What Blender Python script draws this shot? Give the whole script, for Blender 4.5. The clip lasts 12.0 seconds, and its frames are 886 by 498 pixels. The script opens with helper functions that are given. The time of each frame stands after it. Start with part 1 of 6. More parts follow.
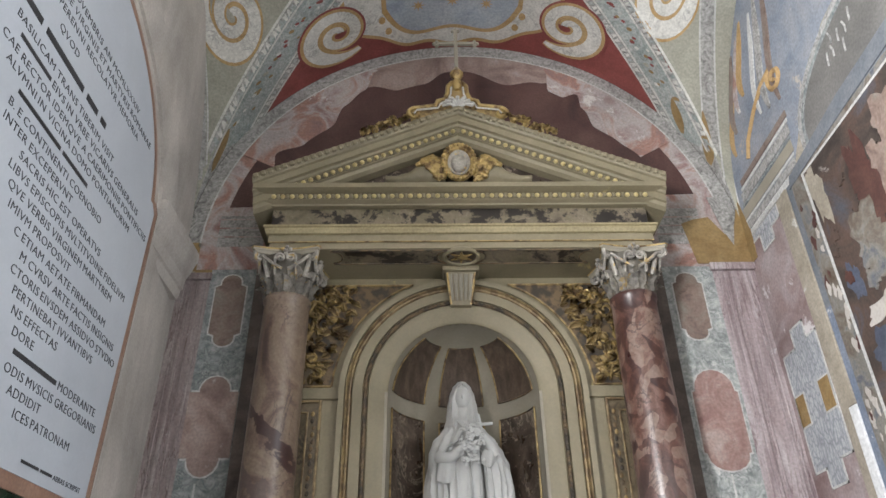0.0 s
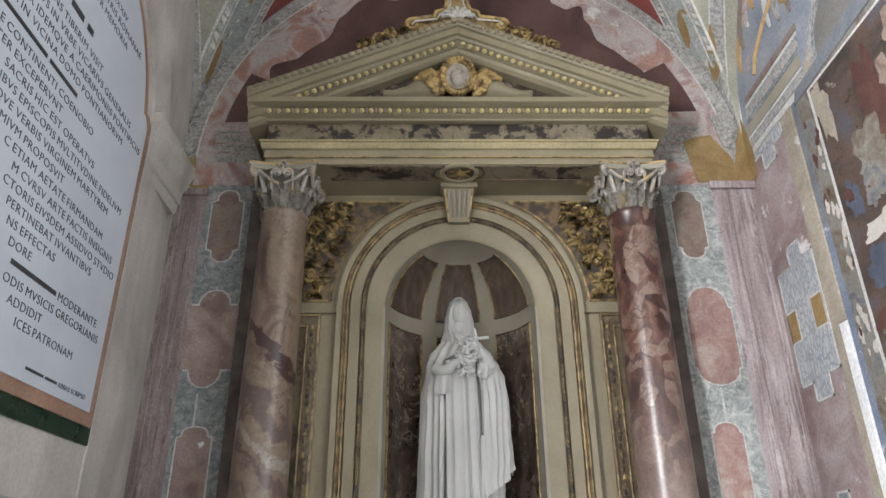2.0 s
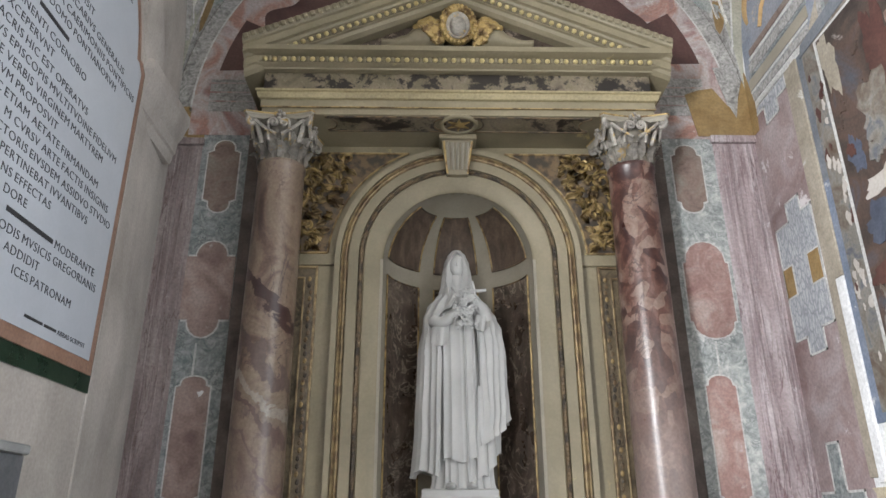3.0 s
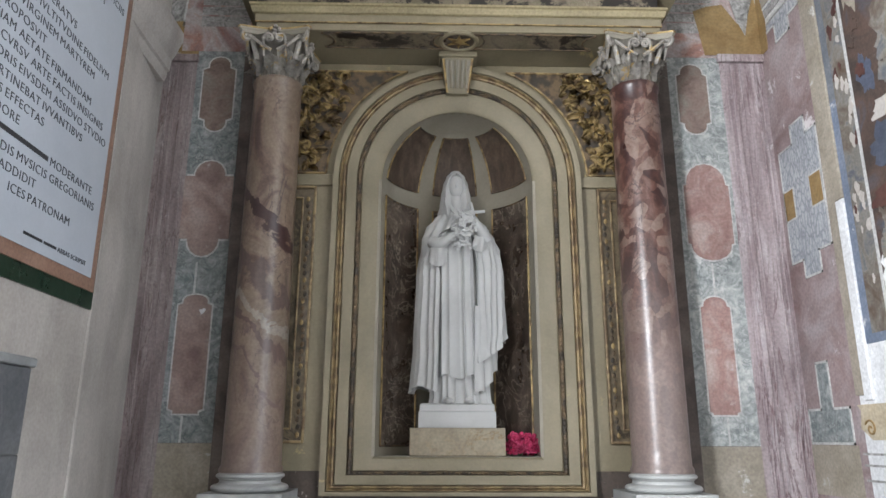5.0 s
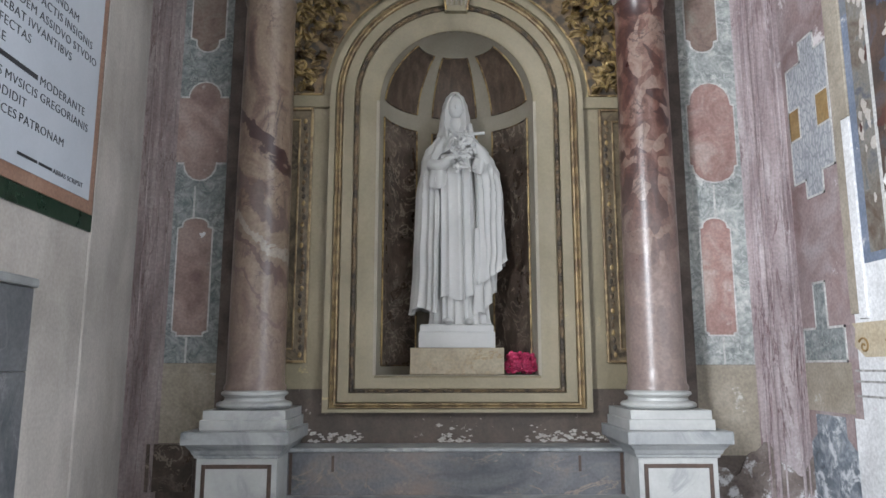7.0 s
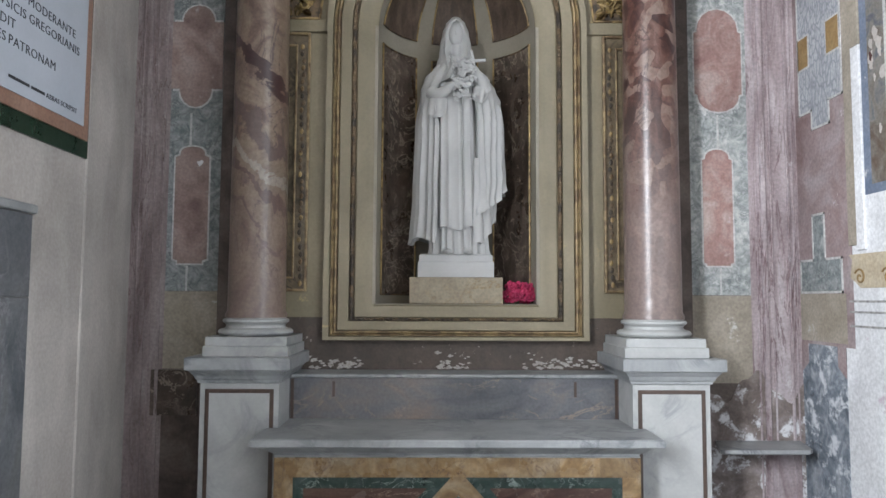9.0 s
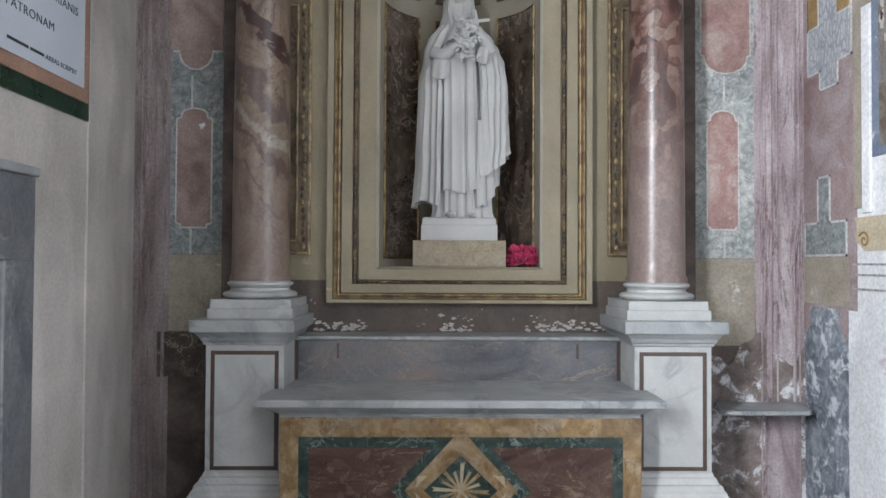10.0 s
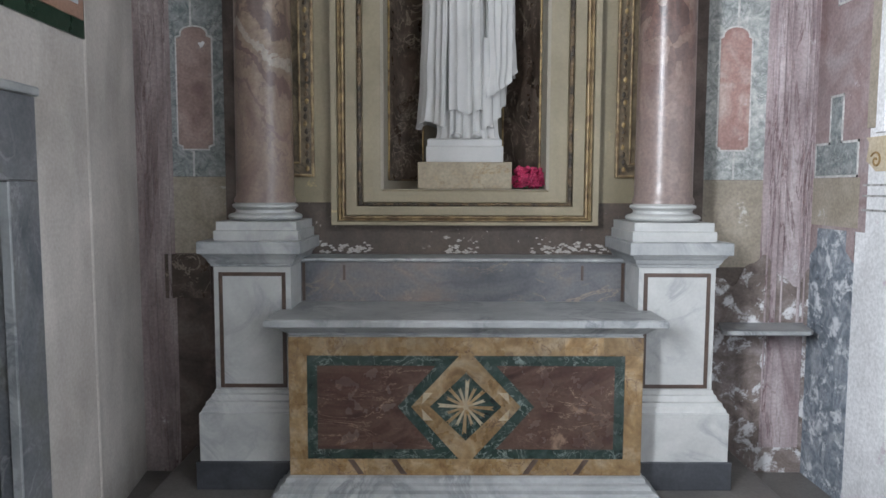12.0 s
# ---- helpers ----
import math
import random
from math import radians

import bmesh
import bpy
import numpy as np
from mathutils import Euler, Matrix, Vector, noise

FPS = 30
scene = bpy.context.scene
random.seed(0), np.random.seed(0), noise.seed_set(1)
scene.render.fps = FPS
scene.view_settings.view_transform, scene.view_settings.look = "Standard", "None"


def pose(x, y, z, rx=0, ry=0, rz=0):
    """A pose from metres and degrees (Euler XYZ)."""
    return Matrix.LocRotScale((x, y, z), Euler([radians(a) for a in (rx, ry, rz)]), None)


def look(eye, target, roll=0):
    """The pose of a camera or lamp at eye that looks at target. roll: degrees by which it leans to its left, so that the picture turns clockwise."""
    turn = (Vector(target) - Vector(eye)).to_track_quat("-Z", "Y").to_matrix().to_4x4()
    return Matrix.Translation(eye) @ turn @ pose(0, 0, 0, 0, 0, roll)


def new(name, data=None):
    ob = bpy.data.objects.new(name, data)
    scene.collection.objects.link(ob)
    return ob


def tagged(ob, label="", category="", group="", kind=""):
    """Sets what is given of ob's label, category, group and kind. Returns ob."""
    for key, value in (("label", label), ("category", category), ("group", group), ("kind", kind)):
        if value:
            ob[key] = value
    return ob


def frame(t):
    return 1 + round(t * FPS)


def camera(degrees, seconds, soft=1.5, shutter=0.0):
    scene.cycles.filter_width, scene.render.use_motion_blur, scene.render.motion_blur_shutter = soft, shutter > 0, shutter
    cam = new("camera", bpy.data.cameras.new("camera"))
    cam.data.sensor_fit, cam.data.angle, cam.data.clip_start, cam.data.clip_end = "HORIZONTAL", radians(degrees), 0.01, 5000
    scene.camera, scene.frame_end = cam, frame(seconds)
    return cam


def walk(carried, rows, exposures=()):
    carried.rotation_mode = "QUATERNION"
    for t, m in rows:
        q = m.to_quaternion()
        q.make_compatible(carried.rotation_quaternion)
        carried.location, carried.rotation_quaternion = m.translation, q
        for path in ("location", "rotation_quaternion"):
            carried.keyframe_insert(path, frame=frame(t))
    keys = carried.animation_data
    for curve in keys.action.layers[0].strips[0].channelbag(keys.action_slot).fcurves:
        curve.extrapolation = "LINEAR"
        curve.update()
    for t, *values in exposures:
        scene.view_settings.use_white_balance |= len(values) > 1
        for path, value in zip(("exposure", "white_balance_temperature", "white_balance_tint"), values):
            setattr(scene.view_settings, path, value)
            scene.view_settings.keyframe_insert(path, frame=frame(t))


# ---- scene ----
cam = camera(64.6, 12.0)
PATH = [
    (0, (-0.148, -0.08, 1.799), (-0.119, 1.628, 2.84), -0.9),
    (0.5, (-0.154, -0.074, 1.793), (-0.122, 1.657, 2.794), -0.9),
    (1, (-0.15, -0.069, 1.791), (-0.119, 1.689, 2.743), -0.8),
    (1.5, (-0.144, -0.056, 1.772), (-0.114, 1.727, 2.679), -0.7),
    (2, (-0.132, -0.051, 1.771), (-0.104, 1.761, 2.616), -0.5),
    (2.5, (-0.133, -0.04, 1.759), (-0.102, 1.797, 2.55), -0.3),
    (3, (-0.155, -0.027, 1.757), (-0.112, 1.834, 2.486), -0.2),
    (5, (-0.129, -0.022, 1.739), (-0.092, 1.908, 2.262), 0.2),
    (5.5, (-0.128, -0.02, 1.718), (-0.092, 1.921, 2.199), 0.1),
    (6, (-0.111, -0.018, 1.709), (-0.083, 1.935, 2.139), 0.1),
    (6.5, (-0.107, -0.012, 1.695), (-0.079, 1.951, 2.078), 0.0),
    (7, (-0.104, -0.003, 1.692), (-0.075, 1.969, 2.021), 0.0),
    (9, (-0.107, 0.005, 1.668), (-0.074, 2.0, 1.81), 0.3),
    (9.5, (-0.105, 0.005, 1.661), (-0.076, 2.003, 1.756), 0.3),
    (10, (-0.102, 0.004, 1.661), (-0.08, 2.003, 1.701), 0.3),
    (10.5, (-0.109, 0.002, 1.653), (-0.087, 2.002, 1.643), 0.3),
    (11, (-0.108, 0.005, 1.652), (-0.09, 2.004, 1.586), 0.2),
    (11.5, (-0.101, 0.012, 1.64), (-0.09, 2.008, 1.525), 0.2),
    (12, (-0.1, 0.015, 1.637), (-0.093, 2.008, 1.466), 0.2),
]
walk(cam, [(t, look(eye, target, roll)) for t, eye, target, roll in PATH],
     exposures=[(0, -0.72, 6480, 10), (3, -0.72, 6420, 10), (5.5, -0.74, 6160, 10), (9, -0.80, 6110, 10), (12, -0.86, 6060, 10)])

# ---- world and light ----
world = bpy.data.worlds.new("World")
scene.world = world
world.use_nodes = True
wn = world.node_tree.nodes
sky = wn.new("ShaderNodeTexSky")
sky.sky_type = 'NISHITA'
sky.sun_disc = False
sky.sun_elevation, sky.sun_rotation = radians(40), radians(250)
world.node_tree.links.new(sky.outputs[0], wn["Background"].inputs[0])
wn["Background"].inputs[1].default_value = 0.1


def area(name, m, w, h, power, color):
    d = bpy.data.lights.new(name, 'AREA')
    d.shape, d.size, d.size_y, d.energy, d.color = 'RECTANGLE', w, h, power, color
    ob = new(name, d)
    ob.matrix_world = m
    return ob


# daylight in the openings of the two side windows; nave lamp is added fill
area("window_light_left", look((-2.46, -0.85, 3.2), (2.0, -0.85, 3.2)), 1.30, 2.3, 2520, (0.95, 0.975, 1.0))
area("window_light_right", look((2.65, 0.28, 3.05), (-1.9, 0.28, 3.05)), 1.34, 2.66, 130, (0.88, 0.95, 1.0))
# unseen fill lamp added behind the viewpoint, in an opening made for it
area("nave_fill_light", look((0.15, -5.95, 4.2), (0.1, 4.0, 3.6)), 3.7, 3.1, 40, (0.97, 0.98, 1.0))


# ---- materials ----
def material(name, rough=0.6, metal=0.0, spec=0.5):
    m = bpy.data.materials.new(name)
    m.use_nodes = True
    b = m.node_tree.nodes["Principled BSDF"]
    b.inputs["Roughness"].default_value = rough
    b.inputs["Metallic"].default_value = metal
    b.inputs["Specular IOR Level"].default_value = spec
    return m, m.node_tree.nodes, m.node_tree.links, b


def ramp(nodes, stops):
    r = nodes.new("ShaderNodeValToRGB")
    el = r.color_ramp.elements
    while len(el) < len(stops):
        el.new(0.5)
    for e, (p, c) in zip(el, stops):
        e.position = p
        e.color = (*c, 1) if len(c) == 3 else c
    return r


def mixer(nodes, links, fac, a, b, kind='MIX'):
    x = nodes.new("ShaderNodeMix")
    x.data_type, x.blend_type = 'RGBA', kind
    for slot, v in ((0, fac), (6, a), (7, b)):
        if isinstance(v, (int, float)):
            x.inputs[slot].default_value = v
        elif isinstance(v, tuple):
            x.inputs[slot].default_value = (*v, 1)
        else:
            links.new(v, x.inputs[slot])
    return x.outputs[2]


def noise_node(nodes, links, vec, scale, detail=5.0, distort=0.0, rough=0.55):
    n = nodes.new("ShaderNodeTexNoise")
    n.inputs["Scale"].default_value, n.inputs["Detail"].default_value = scale, detail
    n.inputs["Distortion"].default_value, n.inputs["Roughness"].default_value = distort, rough
    links.new(vec, n.inputs["Vector"])
    return n.outputs["Fac"]


def stone(name, colors, scale=3.0, vein=None, vein_w=0.03, vein_scale=2.0, rough=0.5, bump=0.1, distort=1.0,
          flake=None, flake_at=0.62, flake_scale=4.0, stretch=(1, 1, 1), stain=0.25, grain=0.25, cells=None, cell_scale=9.0, per=0.0,
          turn=(0, 0, 0), spec=0.5, bands=(), lower=None, clast=0.0, slant=0.0, soft=0.05):
    """Stone or painted plaster: clouds of colours, veins, stains, grain and flaked spots, in world metres."""
    m, nd, lk, b = material(name, rough, 0.0, spec)
    geo = nd.new("ShaderNodeNewGeometry")
    mp = nd.new("ShaderNodeMapping")
    mp.inputs["Scale"].default_value = stretch
    mp.inputs["Rotation"].default_value = turn
    lk.new(geo.outputs["Position"], mp.inputs["Vector"])
    v = mp.outputs[0]
    k = len(colors)
    base = ramp(nd, [(0.3 + 0.4 * i / max(k - 1, 1), c) for i, c in enumerate(colors)])
    if clast:
        vo = nd.new("ShaderNodeTexVoronoi")
        vo.inputs["Scale"].default_value = clast
        vo.inputs["Randomness"].default_value = 1.0
        lk.new(mixer(nd, lk, 0.25, v, noise_color(nd, lk, v, 3.5)), vo.inputs["Vector"])
        sx = nd.new("ShaderNodeSeparateColor")
        lk.new(vo.outputs["Color"], sx.inputs[0])
        av = nd.new("ShaderNodeMath")
        av.operation = 'MULTIPLY_ADD'
        lk.new(sx.outputs[0], av.inputs[0])
        av.inputs[1].default_value = 0.42
        half = nd.new("ShaderNodeMath")
        half.operation = 'MULTIPLY'
        lk.new(noise_node(nd, lk, v, scale, 6.0, distort), half.inputs[0])
        half.inputs[1].default_value = 0.58
        lk.new(half.outputs[0], av.inputs[2])
        lk.new(av.outputs[0], base.inputs[0])
    else:
        lk.new(noise_node(nd, lk, v, scale, 6.0, distort), base.inputs[0])
    col = base.outputs[0]
    if cells:
        vo = nd.new("ShaderNodeTexVoronoi")
        vo.feature = 'DISTANCE_TO_EDGE'
        vo.inputs["Scale"].default_value = cell_scale
        warp = mixer(nd, lk, 0.12, v, noise_color(nd, lk, v, 5.0))
        lk.new(warp, vo.inputs["Vector"])
        r = ramp(nd, [(0.02, (1, 1, 1)), (0.16, (0, 0, 0))])
        lk.new(vo.outputs["Distance"], r.inputs[0])
        col = mixer(nd, lk, r.outputs[0], col, cells)
    if vein:
        n = noise_node(nd, lk, v, vein_scale, 7.0, 1.6, 0.6)
        r = ramp(nd, [(0.5 - vein_w, (0, 0, 0)), (0.5, (1, 1, 1)), (0.5 + vein_w, (0, 0, 0))])
        lk.new(n, r.inputs[0])
        gate = ramp(nd, [(0.4, (0, 0, 0)), (0.6, (1, 1, 1))])
        lk.new(noise_node(nd, lk, v, vein_scale * 0.9, 2.0), gate.inputs[0])
        f = mixer(nd, lk, 1.0, r.outputs[0], gate.outputs[0], 'MULTIPLY')
        col = mixer(nd, lk, f, col, vein)
    if bands or lower:
        sep = nd.new("ShaderNodeSeparateXYZ")
        lk.new(geo.outputs["Position"], sep.inputs[0])
        wv = nd.new("ShaderNodeMath")
        wv.operation = 'MULTIPLY_ADD'
        lk.new(noise_node(nd, lk, geo.outputs["Position"], 4.0, 4.0, 0.6), wv.inputs[0])
        wv.inputs[1].default_value = 0.55
        lean = nd.new("ShaderNodeMath")
        lean.operation = 'MULTIPLY_ADD'
        lk.new(sep.outputs[0], lean.inputs[0])
        lean.inputs[1].default_value = slant
        lk.new(sep.outputs[2], lean.inputs[2])
        lk.new(lean.outputs[0], wv.inputs[2])
        for z, hw, c in bands:
            mr = nd.new("ShaderNodeMapRange")
            mr.inputs["From Min"].default_value, mr.inputs["From Max"].default_value = z + 0.275 - hw * 2, z + 0.275 + hw * 2
            lk.new(wv.outputs[0], mr.inputs["Value"])
            r = ramp(nd, [(0.2, (0, 0, 0)), (0.28, (1, 1, 1)), (0.72, (1, 1, 1)), (0.8, (0, 0, 0))])
            lk.new(mr.outputs[0], r.inputs[0])
            col = mixer(nd, lk, r.outputs[0], col, c)
        if lower:
            mr = nd.new("ShaderNodeMapRange")
            mr.inputs["From Min"].default_value, mr.inputs["From Max"].default_value = lower[0] + 0.275, lower[1] + 0.275
            mr.inputs["To Min"].default_value, mr.inputs["To Max"].default_value = 0.8, 0.0
            lk.new(wv.outputs[0], mr.inputs["Value"])
            col = mixer(nd, lk, mr.outputs[0], col, lower[2])
    st = ramp(nd, [(0.3, (1 - stain,) * 3), (0.65, (1, 1, 1))])
    lk.new(noise_node(nd, lk, geo.outputs["Position"], 1.7, 5.0, 0.4), st.inputs[0])
    col = mixer(nd, lk, 1.0, col, st.outputs[0], 'MULTIPLY')
    gr = ramp(nd, [(0.3, (1 - grain,) * 3), (0.7, (1 + grain * 0.3,) * 3)])
    fine = noise_node(nd, lk, geo.outputs["Position"], 55.0, 4.0)
    lk.new(fine, gr.inputs[0])
    col = mixer(nd, lk, 1.0, col, gr.outputs[0], 'MULTIPLY')
    if per:
        oi = nd.new("ShaderNodeObjectInfo")
        pr = ramp(nd, [(0.0, (1 - per,) * 3), (1.0, (1 + per * 0.5,) * 3)])
        lk.new(oi.outputs["Random"], pr.inputs[0])
        col = mixer(nd, lk, 1.0, col, pr.outputs[0], 'MULTIPLY')
    if flake:
        fl = ramp(nd, [(flake_at, (0, 0, 0)), (flake_at + soft, (1, 1, 1))])
        lk.new(noise_node(nd, lk, geo.outputs["Position"], flake_scale, 8.0, 0.3, 0.68), fl.inputs[0])
        col = mixer(nd, lk, fl.outputs[0], col, flake)
    lk.new(col, b.inputs["Base Color"])
    bp = nd.new("ShaderNodeBump")
    bp.inputs["Strength"].default_value, bp.inputs["Distance"].default_value = bump, 0.01
    lk.new(noise_node(nd, lk, geo.outputs["Position"], 24.0, 6.0), bp.inputs["Height"])
    lk.new(bp.outputs[0], b.inputs["Normal"])
    rr = nd.new("ShaderNodeMapRange")
    rr.inputs["To Min"].default_value, rr.inputs["To Max"].default_value = max(rough - 0.12, 0.05), min(rough + 0.12, 1)
    lk.new(noise_node(nd, lk, geo.outputs["Position"], 7.0, 4.0), rr.inputs["Value"])
    lk.new(rr.outputs[0], b.inputs["Roughness"])
    return m


def noise_color(nodes, links, vec, scale):
    n = nodes.new("ShaderNodeTexNoise")
    n.inputs["Scale"].default_value = scale
    links.new(vec, n.inputs["Vector"])
    return n.outputs["Color"]


def gilt(name, gold, under, at=0.45, metal=0.75, rough=0.38):
    m, nd, lk, b = material(name, rough, metal)
    geo = nd.new("ShaderNodeNewGeometry")
    r = ramp(nd, [(at - 0.08, under), (at + 0.08, gold)])
    lk.new(noise_node(nd, lk, geo.outputs["Position"], 14.0, 6.0), r.inputs[0])
    lk.new(r.outputs[0], b.inputs["Base Color"])
    bp = nd.new("ShaderNodeBump")
    bp.inputs["Strength"].default_value, bp.inputs["Distance"].default_value = 0.35, 0.01
    lk.new(noise_node(nd, lk, geo.outputs["Position"], 45.0, 4.0), bp.inputs["Height"])
    lk.new(bp.outputs[0], b.inputs["Normal"])
    return m


M_CREAM = stone("cream_stucco", [(0.201, 0.171, 0.106), (0.266, 0.228, 0.15)], 2.0, rough=0.55, bump=0.12, stain=0.2, grain=0.1, flake=(0.40, 0.33, 0.16), flake_at=0.66, flake_scale=3.0)
M_PALE = stone("pale_stucco", [(0.252, 0.227, 0.176), (0.31, 0.282, 0.225)], 2.0, rough=0.6, bump=0.1, stain=0.18, grain=0.08)
M_GILT = gilt("gilding", (0.41, 0.295, 0.12), (0.13, 0.08, 0.035), 0.45, 0.45, 0.4)
M_WORN = gilt("worn_gilding", (0.36, 0.26, 0.12), (0.13, 0.085, 0.045), 0.47, 0.45, 0.5)
M_BEADING = gilt("faded_gilt_beading", (0.31, 0.23, 0.12), (0.15, 0.10, 0.055), 0.5, 0.3, 0.5)
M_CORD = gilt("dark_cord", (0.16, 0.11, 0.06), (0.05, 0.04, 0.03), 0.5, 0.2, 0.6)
M_WHITE = stone("white_marble", [(0.35, 0.354, 0.345), (0.478, 0.483, 0.469)], 2.5, vein=(0.29, 0.30, 0.30), vein_w=0.07, vein_scale=2.2, rough=0.4, bump=0.06, stain=0.2, grain=0.06)
M_GREYM = stone("grey_veined_marble", [(0.23, 0.24, 0.243), (0.38, 0.39, 0.388)], 3.0, vein=(0.17, 0.18, 0.19), vein_w=0.07, vein_scale=3.0, rough=0.4, bump=0.06, stain=0.2, grain=0.08)
M_STATUE = stone("statue_marble", [(0.45, 0.452, 0.44), (0.55, 0.552, 0.54)], 2.0, rough=0.5, bump=0.03, stain=0.12, grain=0.03)
M_BARD = stone("bardiglio_marble", [(0.075, 0.08, 0.09), (0.15, 0.153, 0.162), (0.22, 0.18, 0.155)], 3.5, vein=(0.30, 0.24, 0.19), vein_w=0.02, vein_scale=3.0, rough=0.36, bump=0.05, flake=(0.19, 0.135, 0.105), flake_at=0.55, flake_scale=2.6, soft=0.25, stretch=(0.6, 1, 1.2))
M_COL_L = stone("brown_pink_marble", [(0.075, 0.045, 0.036), (0.155, 0.102, 0.075), (0.225, 0.168, 0.122), (0.19, 0.135, 0.10), (0.10, 0.066, 0.056)], 2.4, vein=(0.075, 0.045, 0.045), vein_w=0.014, vein_scale=2.6, rough=0.36, bump=0.03, distort=2.6, stretch=(1.3, 1.3, 0.8), turn=(0.5, 0.6, 0), slant=1.1, bands=((1.78, 0.034, (0.045, 0.02, 0.018)), (1.43, 0.055, (0.105, 0.072, 0.062)), (1.20, 0.03, (0.29, 0.255, 0.215)), (1.08, 0.03, (0.10, 0.06, 0.05)), (0.82, 0.02, (0.12, 0.075, 0.065))), lower=(0.05, 1.25, (0.235, 0.175, 0.152)))
M_COL_R = stone("red_breccia_marble", [(0.045, 0.02, 0.018), (0.075, 0.034, 0.028), (0.13, 0.062, 0.048), (0.20, 0.125, 0.098), (0.235, 0.165, 0.135)], 7.0, vein=(0.045, 0.022, 0.02), vein_w=0.02, vein_scale=3.2, rough=0.33, bump=0.03, distort=2.4, stretch=(1.1, 1.1, 0.8), turn=(0.3, 0.2, 0), clast=17.0, lower=(1.9, 2.95, (0.255, 0.20, 0.18)))
M_EMP = stone("dark_brown_marble", [(0.0294, 0.0202, 0.0147), (0.069, 0.0488, 0.0368), (0.147, 0.112, 0.0874)], 5.0, vein=(0.34, 0.29, 0.23), vein_w=0.022, vein_scale=4.5, rough=0.3, bump=0.08, distort=1.5, flake=(0.23, 0.185, 0.145), flake_at=0.585, flake_scale=12.0)
M_EMP2 = stone("ribbed_brown_stone", [(0.055, 0.037, 0.026), (0.10, 0.07, 0.05), (0.155, 0.112, 0.08)], 9.0, rough=0.5, bump=0.35, distort=0.5, stretch=(2.5, 1, 0.5))
M_FRIEZE = stone("mottled_frieze_marble", [(0.13, 0.108, 0.068), (0.19, 0.16, 0.105), (0.22, 0.18, 0.13), (0.10, 0.08, 0.055)], 3.2, vein=(0.30, 0.26, 0.19), vein_w=0.008, vein_scale=5.0, rough=0.4, distort=1.4, flake=(0.016, 0.012, 0.010), flake_at=0.495, flake_scale=5.5, soft=0.05)
M_BROWNWALL = stone("brown_marbled_band", [(0.06, 0.045, 0.036), (0.11, 0.083, 0.065)], 5.0, rough=0.6, bump=0.25, flake=(0.48, 0.44, 0.40), flake_at=0.64, flake_scale=14.0)
M_VERDE = stone("green_serpentine", [(0.008, 0.016, 0.014), (0.017, 0.034, 0.028), (0.045, 0.065, 0.058)], 9.0, vein=(0.20, 0.24, 0.22), vein_w=0.02, vein_scale=8.0, rough=0.25, bump=0.03)
M_SIENA = stone("yellow_siena_marble", [(0.146, 0.0843, 0.0327), (0.258, 0.172, 0.0817), (0.344, 0.267, 0.176)], 5.0, vein=(0.10, 0.06, 0.045), vein_w=0.014, vein_scale=4.5, rough=0.28, bump=0.03, distort=2.0, per=0.25)
M_ROSSO = stone("red_brown_marble", [(0.032, 0.0144, 0.0112), (0.0576, 0.0288, 0.0224), (0.088, 0.0528, 0.0384), (0.068, 0.0336, 0.0256)], 2.6, vein=(0.30, 0.22, 0.16), vein_w=0.011, vein_scale=3.6, rough=0.25, bump=0.03, distort=2.6, stretch=(0.6, 1, 1.7), flake=(0.17, 0.115, 0.08), flake_at=0.60, flake_scale=3.0)
M_BEIGE = stone("beige_stone", [(0.27, 0.22, 0.15), (0.35, 0.30, 0.21)], 6.0, vein=(0.28, 0.20, 0.10), vein_w=0.03, vein_scale=4.0, rough=0.5, bump=0.08)
M_BRONZE = stone("brown_frame_stone", [(0.055, 0.034, 0.025), (0.09, 0.058, 0.042)], 8.0, rough=0.4)
M_PLASTER = stone("grey_plaster", [(0.422, 0.384, 0.346), (0.49, 0.451, 0.413), (0.557, 0.518, 0.475)], 2.6, rough=0.85, bump=0.4, stain=0.28, grain=0.14, stretch=(1.4, 1.4, 0.45), distort=0.6)
M_MAUVE = stone("mauve_painted_plaster", [(0.163, 0.125, 0.12), (0.259, 0.206, 0.202), (0.346, 0.298, 0.288)], 2.2, vein=(0.13, 0.085, 0.08), vein_w=0.025, vein_scale=3.0, rough=0.75, bump=0.25, flake=(0.44, 0.41, 0.40), flake_at=0.66, flake_scale=7.0, soft=0.1, stretch=(3.0, 3.0, 0.5))
M_BLUEGREY = stone("blue_grey_painted_marble", [(0.138, 0.167, 0.17), (0.265, 0.287, 0.284), (0.391, 0.402, 0.391)], 9.0, rough=0.8, bump=0.2, distort=2.6, vein=(0.13, 0.145, 0.145), vein_w=0.06, vein_scale=13.0, flake=(0.38, 0.375, 0.37), flake_at=0.60, flake_scale=7.0, soft=0.12)
M_PINK = stone("pink_painted_marble", [(0.19, 0.123, 0.11), (0.302, 0.218, 0.193), (0.392, 0.314, 0.28)], 3.0, rough=0.8, bump=0.2, distort=1.5, flake=(0.38, 0.35, 0.335), flake_at=0.61, flake_scale=9.0, soft=0.12)
M_PBROWN = stone("brown_painted_marble", [(0.138, 0.092, 0.0747), (0.236, 0.172, 0.144), (0.253, 0.224, 0.19)], 5.0, rough=0.75, bump=0.2, distort=1.5)
M_LINE = stone("white_painted_line", [(0.46, 0.455, 0.44), (0.64, 0.63, 0.61)], 8.0, rough=0.8, grain=0.35)
